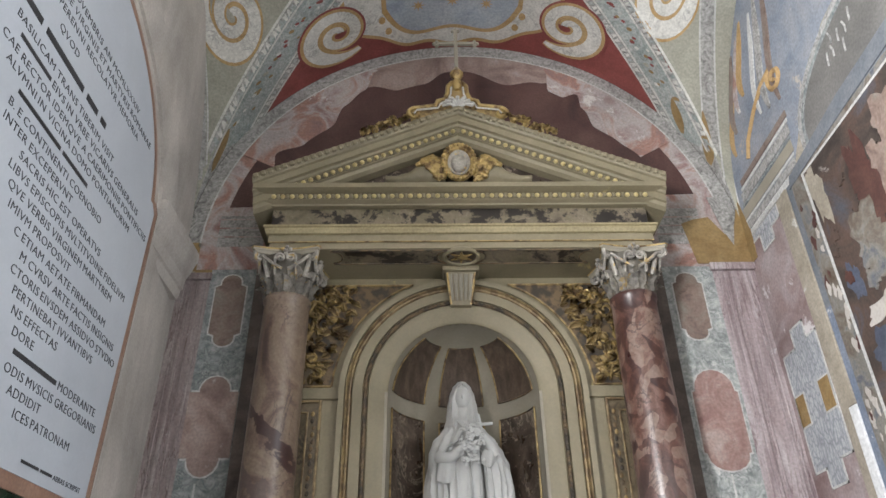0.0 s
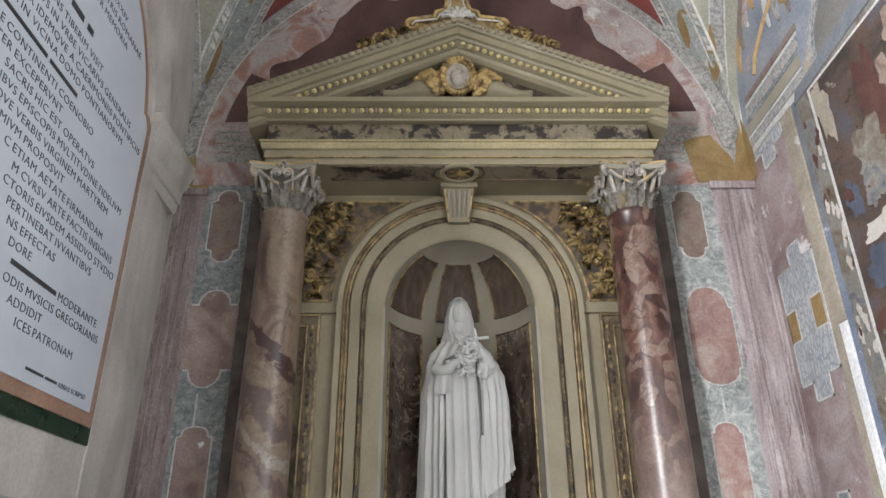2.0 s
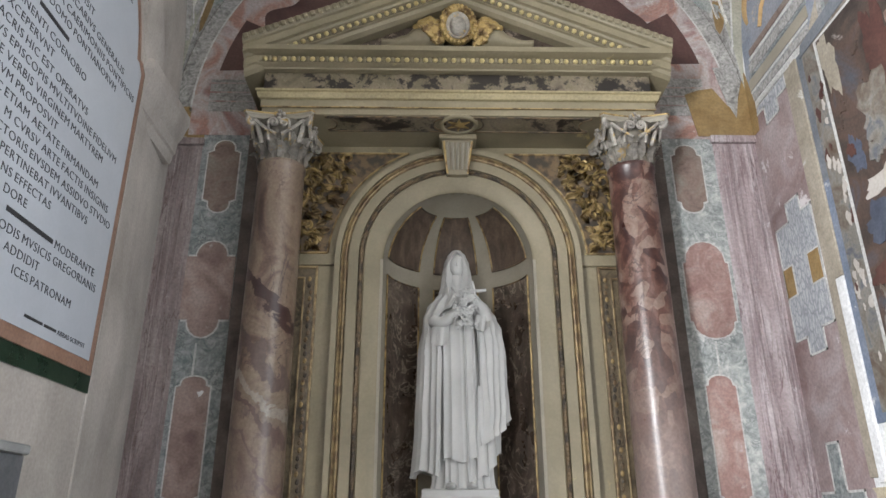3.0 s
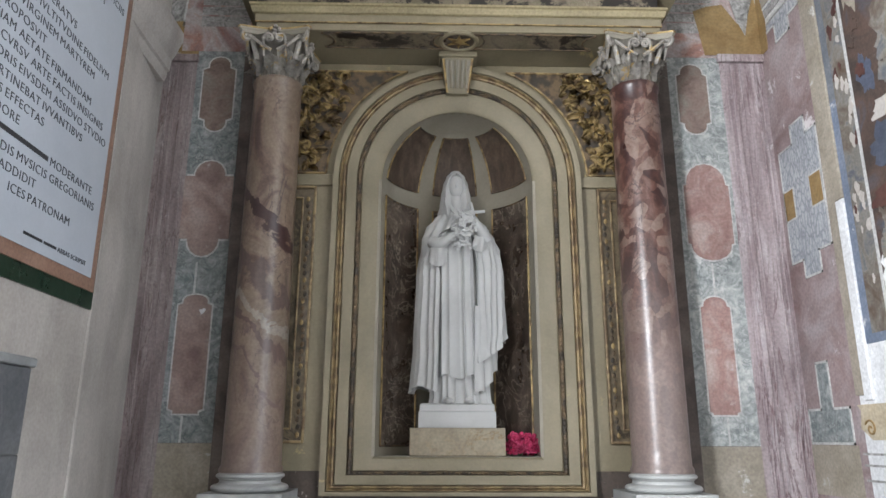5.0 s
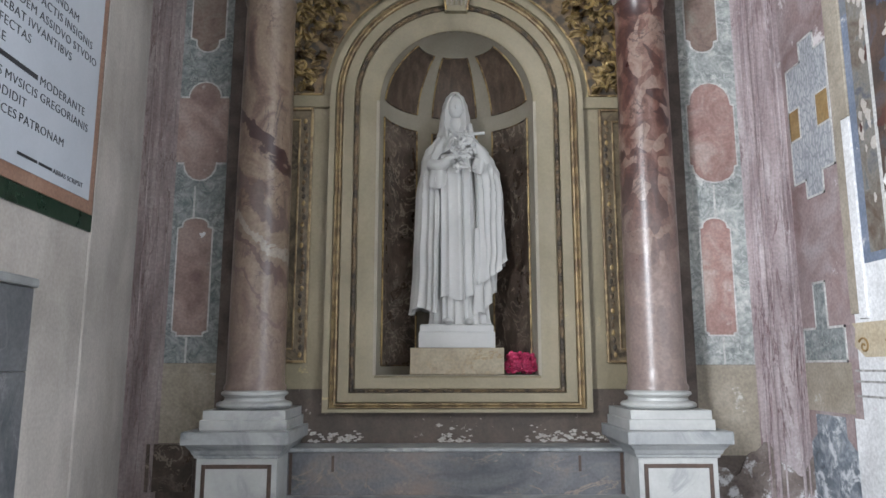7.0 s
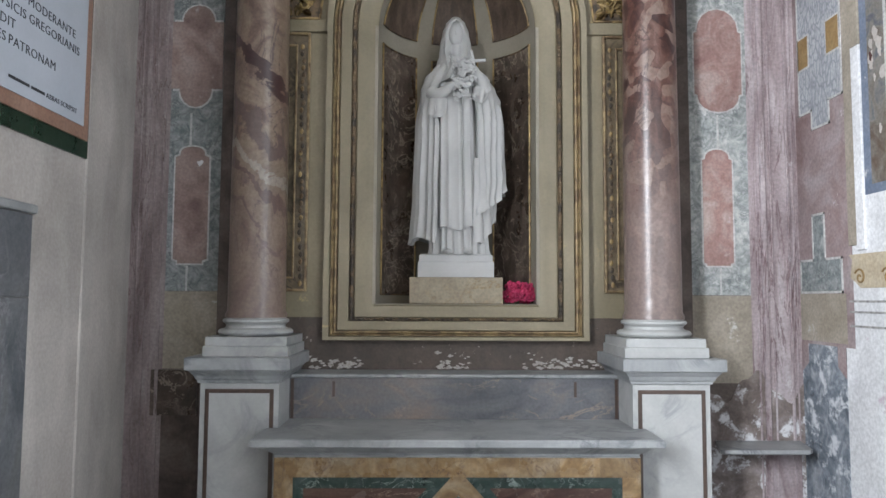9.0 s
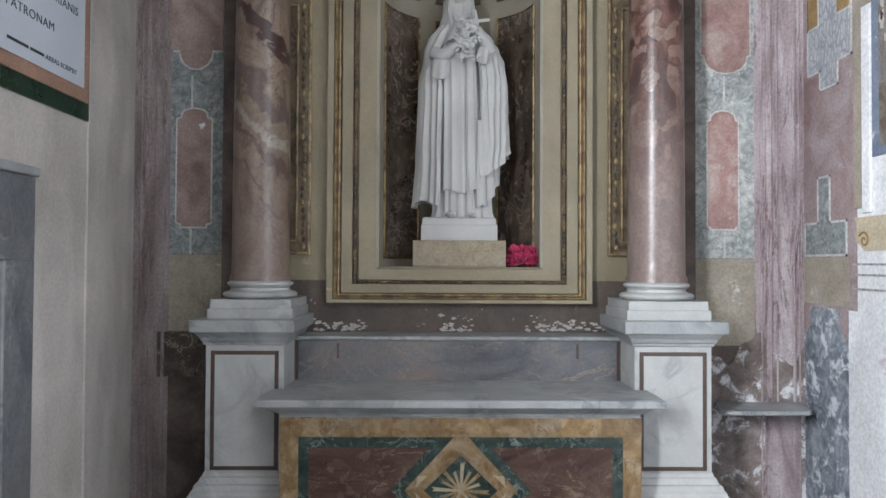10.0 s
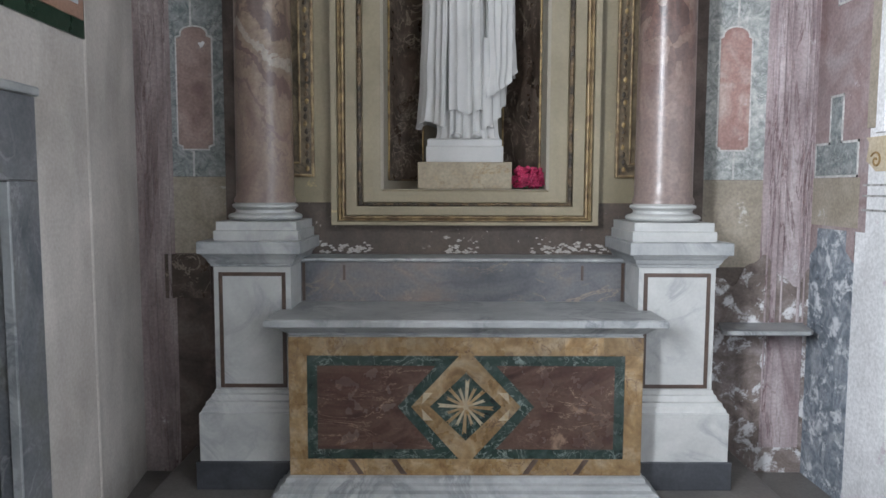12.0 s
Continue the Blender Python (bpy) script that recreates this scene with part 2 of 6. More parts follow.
M_OCHRE = stone("ochre_painted_plaster", [(0.234, 0.144, 0.054), (0.324, 0.225, 0.099)], 6.0, rough=0.75, bump=0.2, flake=(0.42, 0.39, 0.35), flake_at=0.66)
M_BLOCK = stone("beige_painted_block", [(0.27, 0.235, 0.18), (0.39, 0.345, 0.28)], 4.0, rough=0.75, bump=0.3, flake=(0.48, 0.46, 0.43), flake_at=0.62)
M_DARKSTONE = stone("damp_brown_plaster", [(0.055, 0.04, 0.034), (0.11, 0.083, 0.07), (0.16, 0.13, 0.11)], 4.0, rough=0.75, bump=0.3, flake=(0.38, 0.36, 0.35), flake_at=0.67, flake_scale=3.0)
M_FRESCO = stone("lunette_fresco", [(0.045, 0.024, 0.022), (0.09, 0.042, 0.037), (0.125, 0.068, 0.058)], 1.6, rough=0.8, bump=0.15)
M_CLOUD = stone("painted_clouds", [(0.27, 0.13, 0.11), (0.33, 0.24, 0.23), (0.45, 0.40, 0.385), (0.36, 0.20, 0.16), (0.27, 0.17, 0.16)], 2.2, rough=0.8, bump=0.15, distort=1.8, flake=(0.52, 0.49, 0.47), flake_at=0.60, flake_scale=5)
M_BANDW = stone("painted_grey_band", [(0.17, 0.165, 0.158), (0.36, 0.35, 0.335), (0.47, 0.46, 0.44)], 11.0, rough=0.8, bump=0.15, distort=2.5, grain=0.35)
M_RED = stone("red_painted_vault", [(0.20, 0.045, 0.04), (0.28, 0.075, 0.065)], 2.5, rough=0.8, bump=0.15)
M_SAGE = stone("sage_painted_vault", [(0.31, 0.305, 0.25), (0.40, 0.385, 0.315)], 2.0, rough=0.8, bump=0.12)
M_SCROLLW = stone("white_painted_scroll", [(0.58, 0.565, 0.52), (0.72, 0.70, 0.65)], 7.0, rough=0.8, vein=(0.4, 0.39, 0.37), vein_w=0.05, vein_scale=6.0)
M_SCROLLO = stone("ochre_painted_scroll", [(0.40, 0.25, 0.10), (0.50, 0.34, 0.17)], 7.0, rough=0.8)
M_SKYB = stone("blue_painted_sky", [(0.187, 0.217, 0.272), (0.264, 0.285, 0.327), (0.315, 0.319, 0.34)], 2.5, rough=0.8, flake=(0.40, 0.35, 0.30), flake_at=0.62)
M_RIBGREEN = stone("painted_garland_band", [(0.25, 0.30, 0.285), (0.38, 0.41, 0.39), (0.47, 0.47, 0.45)], 9.0, rough=0.8, distort=1.5, grain=0.4)
M_RWALL = stone("white_flaking_plaster", [(0.70, 0.70, 0.705), (0.82, 0.82, 0.825)], 2.0, rough=0.85, bump=0.3, flake=(0.44, 0.36, 0.41), flake_at=0.60, flake_scale=4.0, soft=0.06)
M_PATTERN = stone("speckled_grey_paint", [(0.374, 0.387, 0.408), (0.476, 0.484, 0.497)], 6.0, rough=0.8, cells=(0.26, 0.275, 0.30), cell_scale=26.0, stretch=(1, 1.6, 0.55))
M_BLUEFR = stone("blue_painted_frame", [(0.13, 0.165, 0.235), (0.22, 0.25, 0.31)], 6.0, rough=0.8, flake=(0.5, 0.5, 0.5), flake_at=0.60)
M_FRESCO2 = stone("dark_damaged_fresco", [(0.025, 0.018, 0.015), (0.055, 0.04, 0.033), (0.09, 0.056, 0.043), (0.075, 0.085, 0.105)], 2.6, rough=0.8, bump=0.2, distort=1.2, flake=(0.24, 0.22, 0.20), flake_at=0.64, flake_scale=5.0)
M_FRESPALE = stone("pale_fresco_patch", [(0.0986, 0.0694, 0.0491), (0.15, 0.124, 0.0986), (0.208, 0.194, 0.173), (0.0926, 0.104, 0.128)], 5.0, rough=0.85, bump=0.2, distort=1.5)
M_FRESRED = stone("red_fresco_patch", [(0.068, 0.024, 0.0192), (0.104, 0.0464, 0.0352)], 4.0, rough=0.8, stain=0.4)
M_FRESBLUE = stone("blue_fresco_patch", [(0.05, 0.06, 0.095), (0.10, 0.115, 0.155)], 4.0, rough=0.8, stain=0.4)
M_PLAQUE = stone("blue_white_marble_slab", [(0.43, 0.46, 0.51), (0.49, 0.52, 0.565)], 1.2, rough=0.55, bump=0.02, stain=0.08, grain=0.03)
M_LETTER = stone("dark_letter_paint", [(0.03, 0.03, 0.035), (0.05, 0.05, 0.055)], 10.0, rough=0.6)
M_TERRA = stone("pink_brown_marble_border", [(0.30, 0.17, 0.12), (0.38, 0.24, 0.18)], 6.0, rough=0.4)
M_GREENB = stone("dark_green_marble_border", [(0.012, 0.03, 0.018), (0.03, 0.055, 0.035)], 9.0, rough=0.3)
M_FLOOR = stone("dark_floor_marble", [(0.10, 0.095, 0.09), (0.16, 0.15, 0.14)], 2.0, rough=0.4, bump=0.03)
M_PETAL = stone("magenta_petals", [(0.36, 0.012, 0.065), (0.62, 0.07, 0.18)], 12.0, rough=0.55, per=0.3)
M_LEAF = stone("dark_leaves", [(0.03, 0.06, 0.02), (0.05, 0.09, 0.03)], 12.0, rough=0.5)
M_CAPITAL = stone("weathered_capital_stone", [(0.17, 0.155, 0.14), (0.36, 0.33, 0.29), (0.48, 0.45, 0.39)], 9.0, rough=0.6, bump=0.3, stain=0.35, grain=0.3, flake=(0.40, 0.28, 0.11), flake_at=0.575, flake_scale=14.0)
M_SIDE = stone("brown_olive_marble", [(0.05, 0.038, 0.024), (0.12, 0.092, 0.056), (0.18, 0.14, 0.088), (0.085, 0.062, 0.042)], 4.0, vein=(0.03, 0.022, 0.018), vein_w=0.03, vein_scale=3.5, rough=0.4, bump=0.1, distort=1.6)
M_SKYV = stone("pale_blue_painted_panel", [(0.27, 0.31, 0.37), (0.37, 0.41, 0.46), (0.44, 0.46, 0.49)], 3.5, rough=0.8, bump=0.12)
# cornice cream darkened to hold the shade between the beads
M_BEADG = stone("shade_tinted_bead_band", [(0.13, 0.108, 0.066), (0.19, 0.16, 0.10)], 6.0, rough=0.6, bump=0.15)
M_BEAD = gilt("pale_gilt_beads", (0.50, 0.41, 0.20), (0.30, 0.22, 0.10), 0.35, 0.35, 0.4)
M_BAND2 = stone("dull_blue_painted_band", [(0.12, 0.135, 0.155), (0.19, 0.20, 0.22)], 4.0, rough=0.8, bump=0.15, flake=(0.28, 0.27, 0.26), flake_at=0.62)
M_CRUST = stone("white_salt_crust", [(0.38, 0.34, 0.30), (0.62, 0.60, 0.57)], 30.0, rough=0.9, bump=0.6)
# capital stone darkened: shade between the carved leaves put into the colour
M_CAPBELL = stone("shade_tinted_capital_ground", [(0.10, 0.088, 0.07), (0.19, 0.17, 0.135)], 9.0, rough=0.7, bump=0.3, flake=(0.33, 0.23, 0.09), flake_at=0.60, flake_scale=14.0)
M_LUNETTE = stone("grey_brown_painted_lunette", [(0.13, 0.125, 0.118), (0.19, 0.18, 0.17)], 2.4, rough=0.8, bump=0.15)
M_JAMB = stone("grey_green_marble_jamb", [(0.10, 0.11, 0.12), (0.18, 0.185, 0.195), (0.15, 0.155, 0.135)], 2.6, vein=(0.27, 0.27, 0.28), vein_w=0.03, vein_scale=3.0, rough=0.45, bump=0.06, distort=1.6, stretch=(1, 1, 0.6))
M_DOOR = stone("dark_green_door_paint", [(0.010, 0.014, 0.012), (0.02, 0.024, 0.021)], 3.0, rough=0.45, bump=0.1)
M_MAUVE2 = stone("faded_pink_mauve_paint", [(0.219, 0.145, 0.138), (0.307, 0.235, 0.231), (0.381, 0.324, 0.324)], 3.0, rough=0.8, bump=0.2, distort=1.2, flake=(0.54, 0.50, 0.50), flake_at=0.60, flake_scale=5.0)
M_CAPO = stone("pale_ochre_paint", [(0.45, 0.37, 0.25), (0.55, 0.48, 0.36)], 5.0, rough=0.8)
M_PALEGOLD = stone("faded_gold_stucco", [(0.27, 0.225, 0.125), (0.36, 0.30, 0.17)], 4.0, rough=0.45, bump=0.1, flake=(0.34, 0.22, 0.10), flake_at=0.66)
M_SALT = stone("salt_eaten_plaster", [(0.12, 0.0936, 0.0792), (0.228, 0.186, 0.168), (0.372, 0.324, 0.312)], 4.0, rough=0.85, bump=0.7, distort=1.8, flake=(0.60, 0.60, 0.61), flake_at=0.535, flake_scale=6.5, soft=0.06)
M_DADO = stone("flaking_blue_grey_dado", [(0.092, 0.109, 0.132), (0.207, 0.236, 0.27), (0.38, 0.402, 0.425)], 7.0, rough=0.85, bump=0.7, distort=2.0, flake=(0.54, 0.555, 0.58), flake_at=0.525, flake_scale=8.5, soft=0.09)
# left pilaster's paints again, flakier, with the stronger light put into the colour
M_MAUVE_LIT = stone("lit_flaking_mauve_plaster", [(0.249, 0.186, 0.192), (0.407, 0.339, 0.345), (0.542, 0.486, 0.492)], 2.0, vein=(0.14, 0.08, 0.085), vein_w=0.03, vein_scale=2.6, rough=0.8, bump=0.3, flake=(0.58, 0.56, 0.565), flake_at=0.62, flake_scale=7.0, soft=0.12, stretch=(3.0, 3.0, 0.5))
M_BLUEGREY_LIT = stone("lit_flaking_blue_grey_plaster", [(0.209, 0.231, 0.226), (0.385, 0.407, 0.396), (0.539, 0.539, 0.522)], 9.0, rough=0.8, bump=0.25, distort=2.6, vein=(0.20, 0.22, 0.22), vein_w=0.06, vein_scale=12.0, flake=(0.56, 0.55, 0.54), flake_at=0.58, flake_scale=8.0, soft=0.1)
M_PINK_LIT = stone("lit_flaking_pink_plaster", [(0.26, 0.14, 0.125), (0.35, 0.225, 0.20), (0.45, 0.36, 0.325)], 5.0, rough=0.8, bump=0.25, distort=1.5, flake=(0.54, 0.50, 0.48), flake_at=0.63, flake_scale=9.0, soft=0.12)
M_DARKBASE = stone("dark_plinth_stone", [(0.03, 0.033, 0.04), (0.07, 0.075, 0.085)], 5.0, rough=0.4)


# ---- builders ----
def root_of(ob):
    while ob.parent:
        ob = ob.parent
    return ob


def finish(name, bm, mats, smooth=False):
    me = bpy.data.meshes.new(name)
    bm.normal_update()
    bm.to_mesh(me)
    bm.free()
    for m in (mats if isinstance(mats, (list, tuple)) else [mats]):
        me.materials.append(m)
    if smooth:
        me.polygons.foreach_set("use_smooth", [True] * len(me.polygons))
        me.set_sharp_from_angle(angle=radians(38))
    return new(name, me)


def part(name, bm, mat, parent, label="", smooth=False):
    """Links a bmesh, given in world metres, as one mesh object under a thing or a part."""
    base = root_of(parent).location
    bmesh.ops.translate(bm, verts=bm.verts, vec=-base)
    ob = finish(name, bm, mat, smooth)
    ob.parent = parent
    if label:
        ob["label"] = label
    return ob


def thing(name, base, label, category, group="", kind=""):
    ob = new(name)
    ob.location = base
    ob.empty_display_size = 0.05
    return tagged(ob, label, category, group, kind)


def structure(name, bm, mats, label, category, smooth=False):
    return tagged(finish(name, bm, mats, smooth), label, category, kind="structure")


def box(bm, x0, x1, y0, y1, z0, z1, bevel=0.0, mi=0):
    v = [bm.verts.new(p) for p in ((x0, y0, z0), (x1, y0, z0), (x1, y1, z0), (x0, y1, z0), (x0, y0, z1), (x1, y0, z1), (x1, y1, z1), (x0, y1, z1))]
    fs = [bm.faces.new([v[i] for i in q]) for q in ((0, 3, 2, 1), (4, 5, 6, 7), (0, 1, 5, 4), (1, 2, 6, 5), (2, 3, 7, 6), (3, 0, 4, 7))]
    for f in fs:
        f.material_index = mi
    if bevel:
        es = list({e for f in fs for e in f.edges})
        bmesh.ops.bevel(bm, geom=es, offset=bevel, segments=2, affect='EDGES', profile=0.5)
    return bm


def mk(*boxes, bevel=0.0):
    bm = bmesh.new()
    for b in boxes:
        box(bm, *b, bevel=bevel)
    return bm


def stack(x0, x1, y0, y1, rows, bm=None):
    """Mitred mouldings round three sides of a block: rows of (outward offset, z), bottom to top."""
    bm = bm or bmesh.new()
    rings = []
    for o, z in rows:
        rings.append([bm.verts.new(p) for p in ((x0 - o, y0 - o, z), (x1 + o, y0 - o, z), (x1 + o, y1, z), (x0 - o, y1, z))])
    for a, b in zip(rings, rings[1:]):
        for i in range(4):
            j = (i + 1) % 4
            bm.faces.new((a[i], a[j], b[j], b[i]))
    bm.faces.new(rings[0][::-1])
    bm.faces.new(rings[-1])
    return bm


def lathe(cx, cy, rows, seg=48, bm=None):
    bm = bm or bmesh.new()
    rings = [[bm.verts.new((cx + r * math.cos(2 * math.pi * i / seg), cy + r * math.sin(2 * math.pi * i / seg), z)) for i in range(seg)] for r, z in rows]
    for a, b in zip(rings, rings[1:]):
        for i in range(seg):
            j = (i + 1) % seg
            bm.faces.new((a[i], a[j], b[j], b[i]))
    bm.faces.new(rings[0][::-1])
    bm.faces.new(rings[-1])
    return bm


def roundrow(r, z0, z1, out, n=6):
    """A torus-like swelling between two heights."""
    return [(r + out * math.sin(math.pi * i / n), z0 + (z1 - z0) * (1 - math.cos(math.pi * i / n)) / 2) for i in range(n + 1)]


def tube(pts, r, seg=6, bm=None, taper=None):
    bm = bm or bmesh.new()
    pts = [Vector(p) for p in pts]
    rings = []
    for i, p in enumerate(pts):
        d = (pts[min(i + 1, len(pts) - 1)] - pts[max(i - 1, 0)]).normalized()
        a = d.orthogonal().normalized() if i == 0 else (rings_a - d * rings_a.dot(d)).normalized()
        rings_a = a
        b = d.cross(a)
        rr = r * (taper(i / max(len(pts) - 1, 1)) if taper else 1)
        rings.append([bm.verts.new(p + rr * (math.cos(2 * math.pi * k / seg) * a + math.sin(2 * math.pi * k / seg) * b)) for k in range(seg)])
    for a, b in zip(rings, rings[1:]):
        for k in range(seg):
            j = (k + 1) % seg
            bm.faces.new((a[k], a[j], b[j], b[k]))
    bm.faces.new(rings[0][::-1])
    bm.faces.new(rings[-1])
    return bm


def slab(pts, n, t, bm=None, mi=0):
    """A flat outline (points in space) thickened by t along n, towards the viewer."""
    bm = bm or bmesh.new()
    n = Vector(n).normalized() * t
    lo = [bm.verts.new(Vector(p)) for p in pts]
    hi = [bm.verts.new(Vector(p) + n) for p in pts]
    k = len(pts)
    fs = [bm.faces.new(hi)] + [bm.faces.new((lo[i], lo[(i + 1) % k], hi[(i + 1) % k], hi[i])) for i in range(k)]
    for f in fs:
        f.material_index = mi
    bmesh.ops.recalc_face_normals(bm, faces=fs)
    return bm


def on_back(pts, y):
    return [(x, y, z) for x, z in pts]


def on_right(pts, x):
    return [(x, y, z) for y, z in pts]


def rect(a0, a1, b0, b1):
    return [(a0, b0), (a1, b0), (a1, b1), (a0, b1)]


def blob(c, r, bm=None, sub=1):
    bm = bm or bmesh.new()
    got = bmesh.ops.create_icosphere(bm, subdivisions=sub, radius=1.0)
    bmesh.ops.transform(bm, matrix=Matrix.Translation(c) @ Matrix.Diagonal((*r, 1)), verts=got["verts"])
    return bm


def interp(h, table):
    for (a, va), (b, vb) in zip(table, table[1:]):
        if h <= b:
            f = (h - a) / (b - a)
            f = f * f * (3 - 2 * f)
            return va + (vb - va) * f
    return table[-1][1]


def spiral(c, r0, turns, start, flip=1, n=26, grow=0.12):
    """Points of a scroll in a plane (u, v)."""
    out = []
    for i in range(n + 1):
        f = i / n
        a = start + flip * f * turns * 2 * math.pi
        r = r0 * (1 - f) ** 1.1 + r0 * grow * f
        out.append((c[0] + r * math.cos(a), c[1] + r * math.sin(a)))
    return out


CX = 0.05      # axis of the aedicule
AX = 0.037     # axis of the altar table
YW = 4.5       # back wall
XL, XR = -2.05, 2.28
VC, VY, VR, VZ = 0.115, 2.33, 2.17, 4.62   # vault: centre, radius, springing

# ---- the chapel: walls, floor, vault ----
def zx(x):
    return VZ + math.sqrt(max(VR * VR - (x - VC) ** 2, 0.0))


def zy(y):
    return VZ + math.sqrt(max(VR * VR - (y - VY) ** 2, 0.0))


def zv(x, y):
    return max(zx(x), zy(y))


NR, NS, NZ = 0.505, 1.635, 3.42   # niche: radius, sill, springing

bm = bmesh.new()
box(bm, XL - 0.4, CX - NR, YW, YW + 0.7, -0.4, 7.2)
box(bm, CX + NR, XR + 0.4, YW, YW + 0.7, -0.4, 7.2)
box(bm, CX - NR, CX + NR, YW, YW + 0.7, -0.4, NS - 0.01)
K = 24
arc = [(CX - NR * math.cos(math.pi * i / K), NZ + NR * math.sin(math.pi * i / K)) for i in range(K + 1)]
for (xa, za), (xb, zb) in zip(arc, arc[1:]):
    lo = [bm.verts.new(p) for p in ((xa, YW, za), (xb, YW, zb), (xb, YW, 7.2), (xa, YW, 7.2))]
    bm.faces.new(lo)
wall_back = structure("wall_back", bm, M_DARKSTONE, "plastered chapel back wall with faded painted marble panels", "wall")

# left wall: plain plaster, splayed towards the corner, with the side window nearer the nave
bm = bmesh.new()


def prism(bm, plan, z0, z1):
    lo = [bm.verts.new((x, y, z0)) for x, y in plan]
    hi = [bm.verts.new((x, y, z1)) for x, y in plan]
    k = len(plan)
    fs = [bm.faces.new(lo), bm.faces.new(hi)] + [bm.faces.new((lo[i], lo[(i + 1) % k], hi[(i + 1) % k], hi[i])) for i in range(k)]
    bmesh.ops.recalc_face_normals(bm, faces=fs)


prism(bm, [(-1.93, 2.985), (-1.93, 3.69), (-2.03, 4.5), (-2.5, 4.5), (-2.5, 2.985)], -0.4, 7.2)
box(bm, -2.5, -1.93, -0.15, 1.85, -0.4, 7.2)
box(bm, -2.5, -1.93, 1.85, 2.985, 1.67, 7.2)
box(bm, -2.5, -1.95, -6.3, -1.55, -0.4, 7.2)
box(bm, -2.5, -1.95, -1.55, -0.15, -0.4, 2.0)
box(bm, -2.5, -1.95, -1.55, -0.15, 4.4, 7.2)
wall_left = structure("wall_left", bm, M_PLASTER, "plain warm grey plaster side wall", "wall")

bm = mk((XR, XR + 0.4, -6.3, -0.4, -0.4, 7.2), (XR, XR + 0.4, 0.96, YW, -0.4, 7.2), (XR, XR + 0.4, -0.4, 0.96, -0.4, 1.7), (XR, XR + 0.4, -0.4, 0.96, 4.4, 7.2))
wall_right = structure("wall_right", bm, M_RWALL, "white flaking plaster wall with damaged frescoes", "wall")

# unseen end wall, added to close the room and hold the fill lamp
bm = mk((-2.5, -1.75, -6.4, -6.1, -0.4, 7.2), (2.05, 2.7, -6.4, -6.1, -0.4, 7.2), (-1.75, 2.05, -6.4, -6.1, -0.4, 2.6), (-1.75, 2.05, -6.4, -6.1, 5.8, 7.2))
structure("wall_front", bm, M_PLASTER, "unseen plaster wall closing the nave, opening added for fill light", "wall")
structure("altar_step", mk((-1.7, 1.78, 2.9, 4.5, -0.22, -0.05), bevel=0.008), M_FLOOR, "dark stone step in front of the altar", "step")
structure("floor", mk((-2.5, 2.7, -6.4, 5.2, -0.4, -0.22)), M_FLOOR, "worn grey marble chapel floor", "floor")
# unseen ceiling added over the nave to bounce light back
structure("ceiling_nave", mk((-2.5, 2.7, -6.4, 0.16, 6.85, 7.2)), M_PLASTER, "unseen plain plaster ceiling added to close the nave", "ceiling")

# groin vault with its painted bands and scrolls, one mesh
NV = 56
VM = [M_RED, M_SAGE, M_PALE, M_BANDW, M_RIBGREEN, M_SCROLLW, M_SCROLLO, M_SKYV, M_OCHRE, M_LINE]
bm = bmesh.new()
ang = [-math.pi / 2 + math.pi * i / NV for i in range(NV + 1)]
us = [VR * math.sin(a) for a in ang]
grid = [[bm.verts.new((VC + u, VY + v, zv(VC + u, VY + v))) for v in us] for u in us]
for i in range(NV):
    for j in range(NV):
        a, b, c, d = grid[i][j], grid[i + 1][j], grid[i + 1][j + 1], grid[i][j + 1]
        tris = ((a, c, b), (a, d, c)) if (i < NV / 2) == (j < NV / 2) else ((a, d, b), (b, d, c))
        for t in tris:
            f = bm.faces.new(t)
            m = f.calc_center_median()
            dx, dy = m.x - VC, m.y - VY
            f.material_index = (3 if dy > 0 and abs(dx) > 1.68 else 0 if dy > 0 else 2) if abs(dy) > abs(dx) else 1
for f in bm.faces:
    f.smooth = True


def drape(bm, pts, lift, mi):
    """A painted shape laid on the vault: an outline of (x, y), fanned from its middle."""
    vs = [bm.verts.new((x, y, zv(x, y) - lift)) for x, y in pts]
    f = bm.faces.new(vs)
    f.material_index = mi
    return f


def ribbon(bm, pts, w, lift, mi, taper=None):
    """A painted band along a line of (x, y) on the vault."""
    prev = None
    for i, (x, y) in enumerate(pts):
        x0, y0 = pts[max(i - 1, 0)]
        x1, y1 = pts[min(i + 1, len(pts) - 1)]
        d = Vector((x1 - x0, y1 - y0)).normalized()
        ww = w * (taper(i / (len(pts) - 1)) if taper else 1) / 2
        a, b = (x - d.y * ww, y + d.x * ww), (x + d.y * ww, y - d.x * ww)
        steps = 8 if w > 0.15 else 2
        pair = [bm.verts.new((*p, zv(*p) - lift)) for p in [(a[0] + (b[0] - a[0]) * q / steps, a[1] + (b[1] - a[1]) * q / steps) for q in range(steps + 1)]]
        if prev:
            for k in range(steps):
                f = bm.faces.new((prev[k], prev[k + 1], pair[k + 1], pair[k]))
                f.material_index = mi
        prev = pair


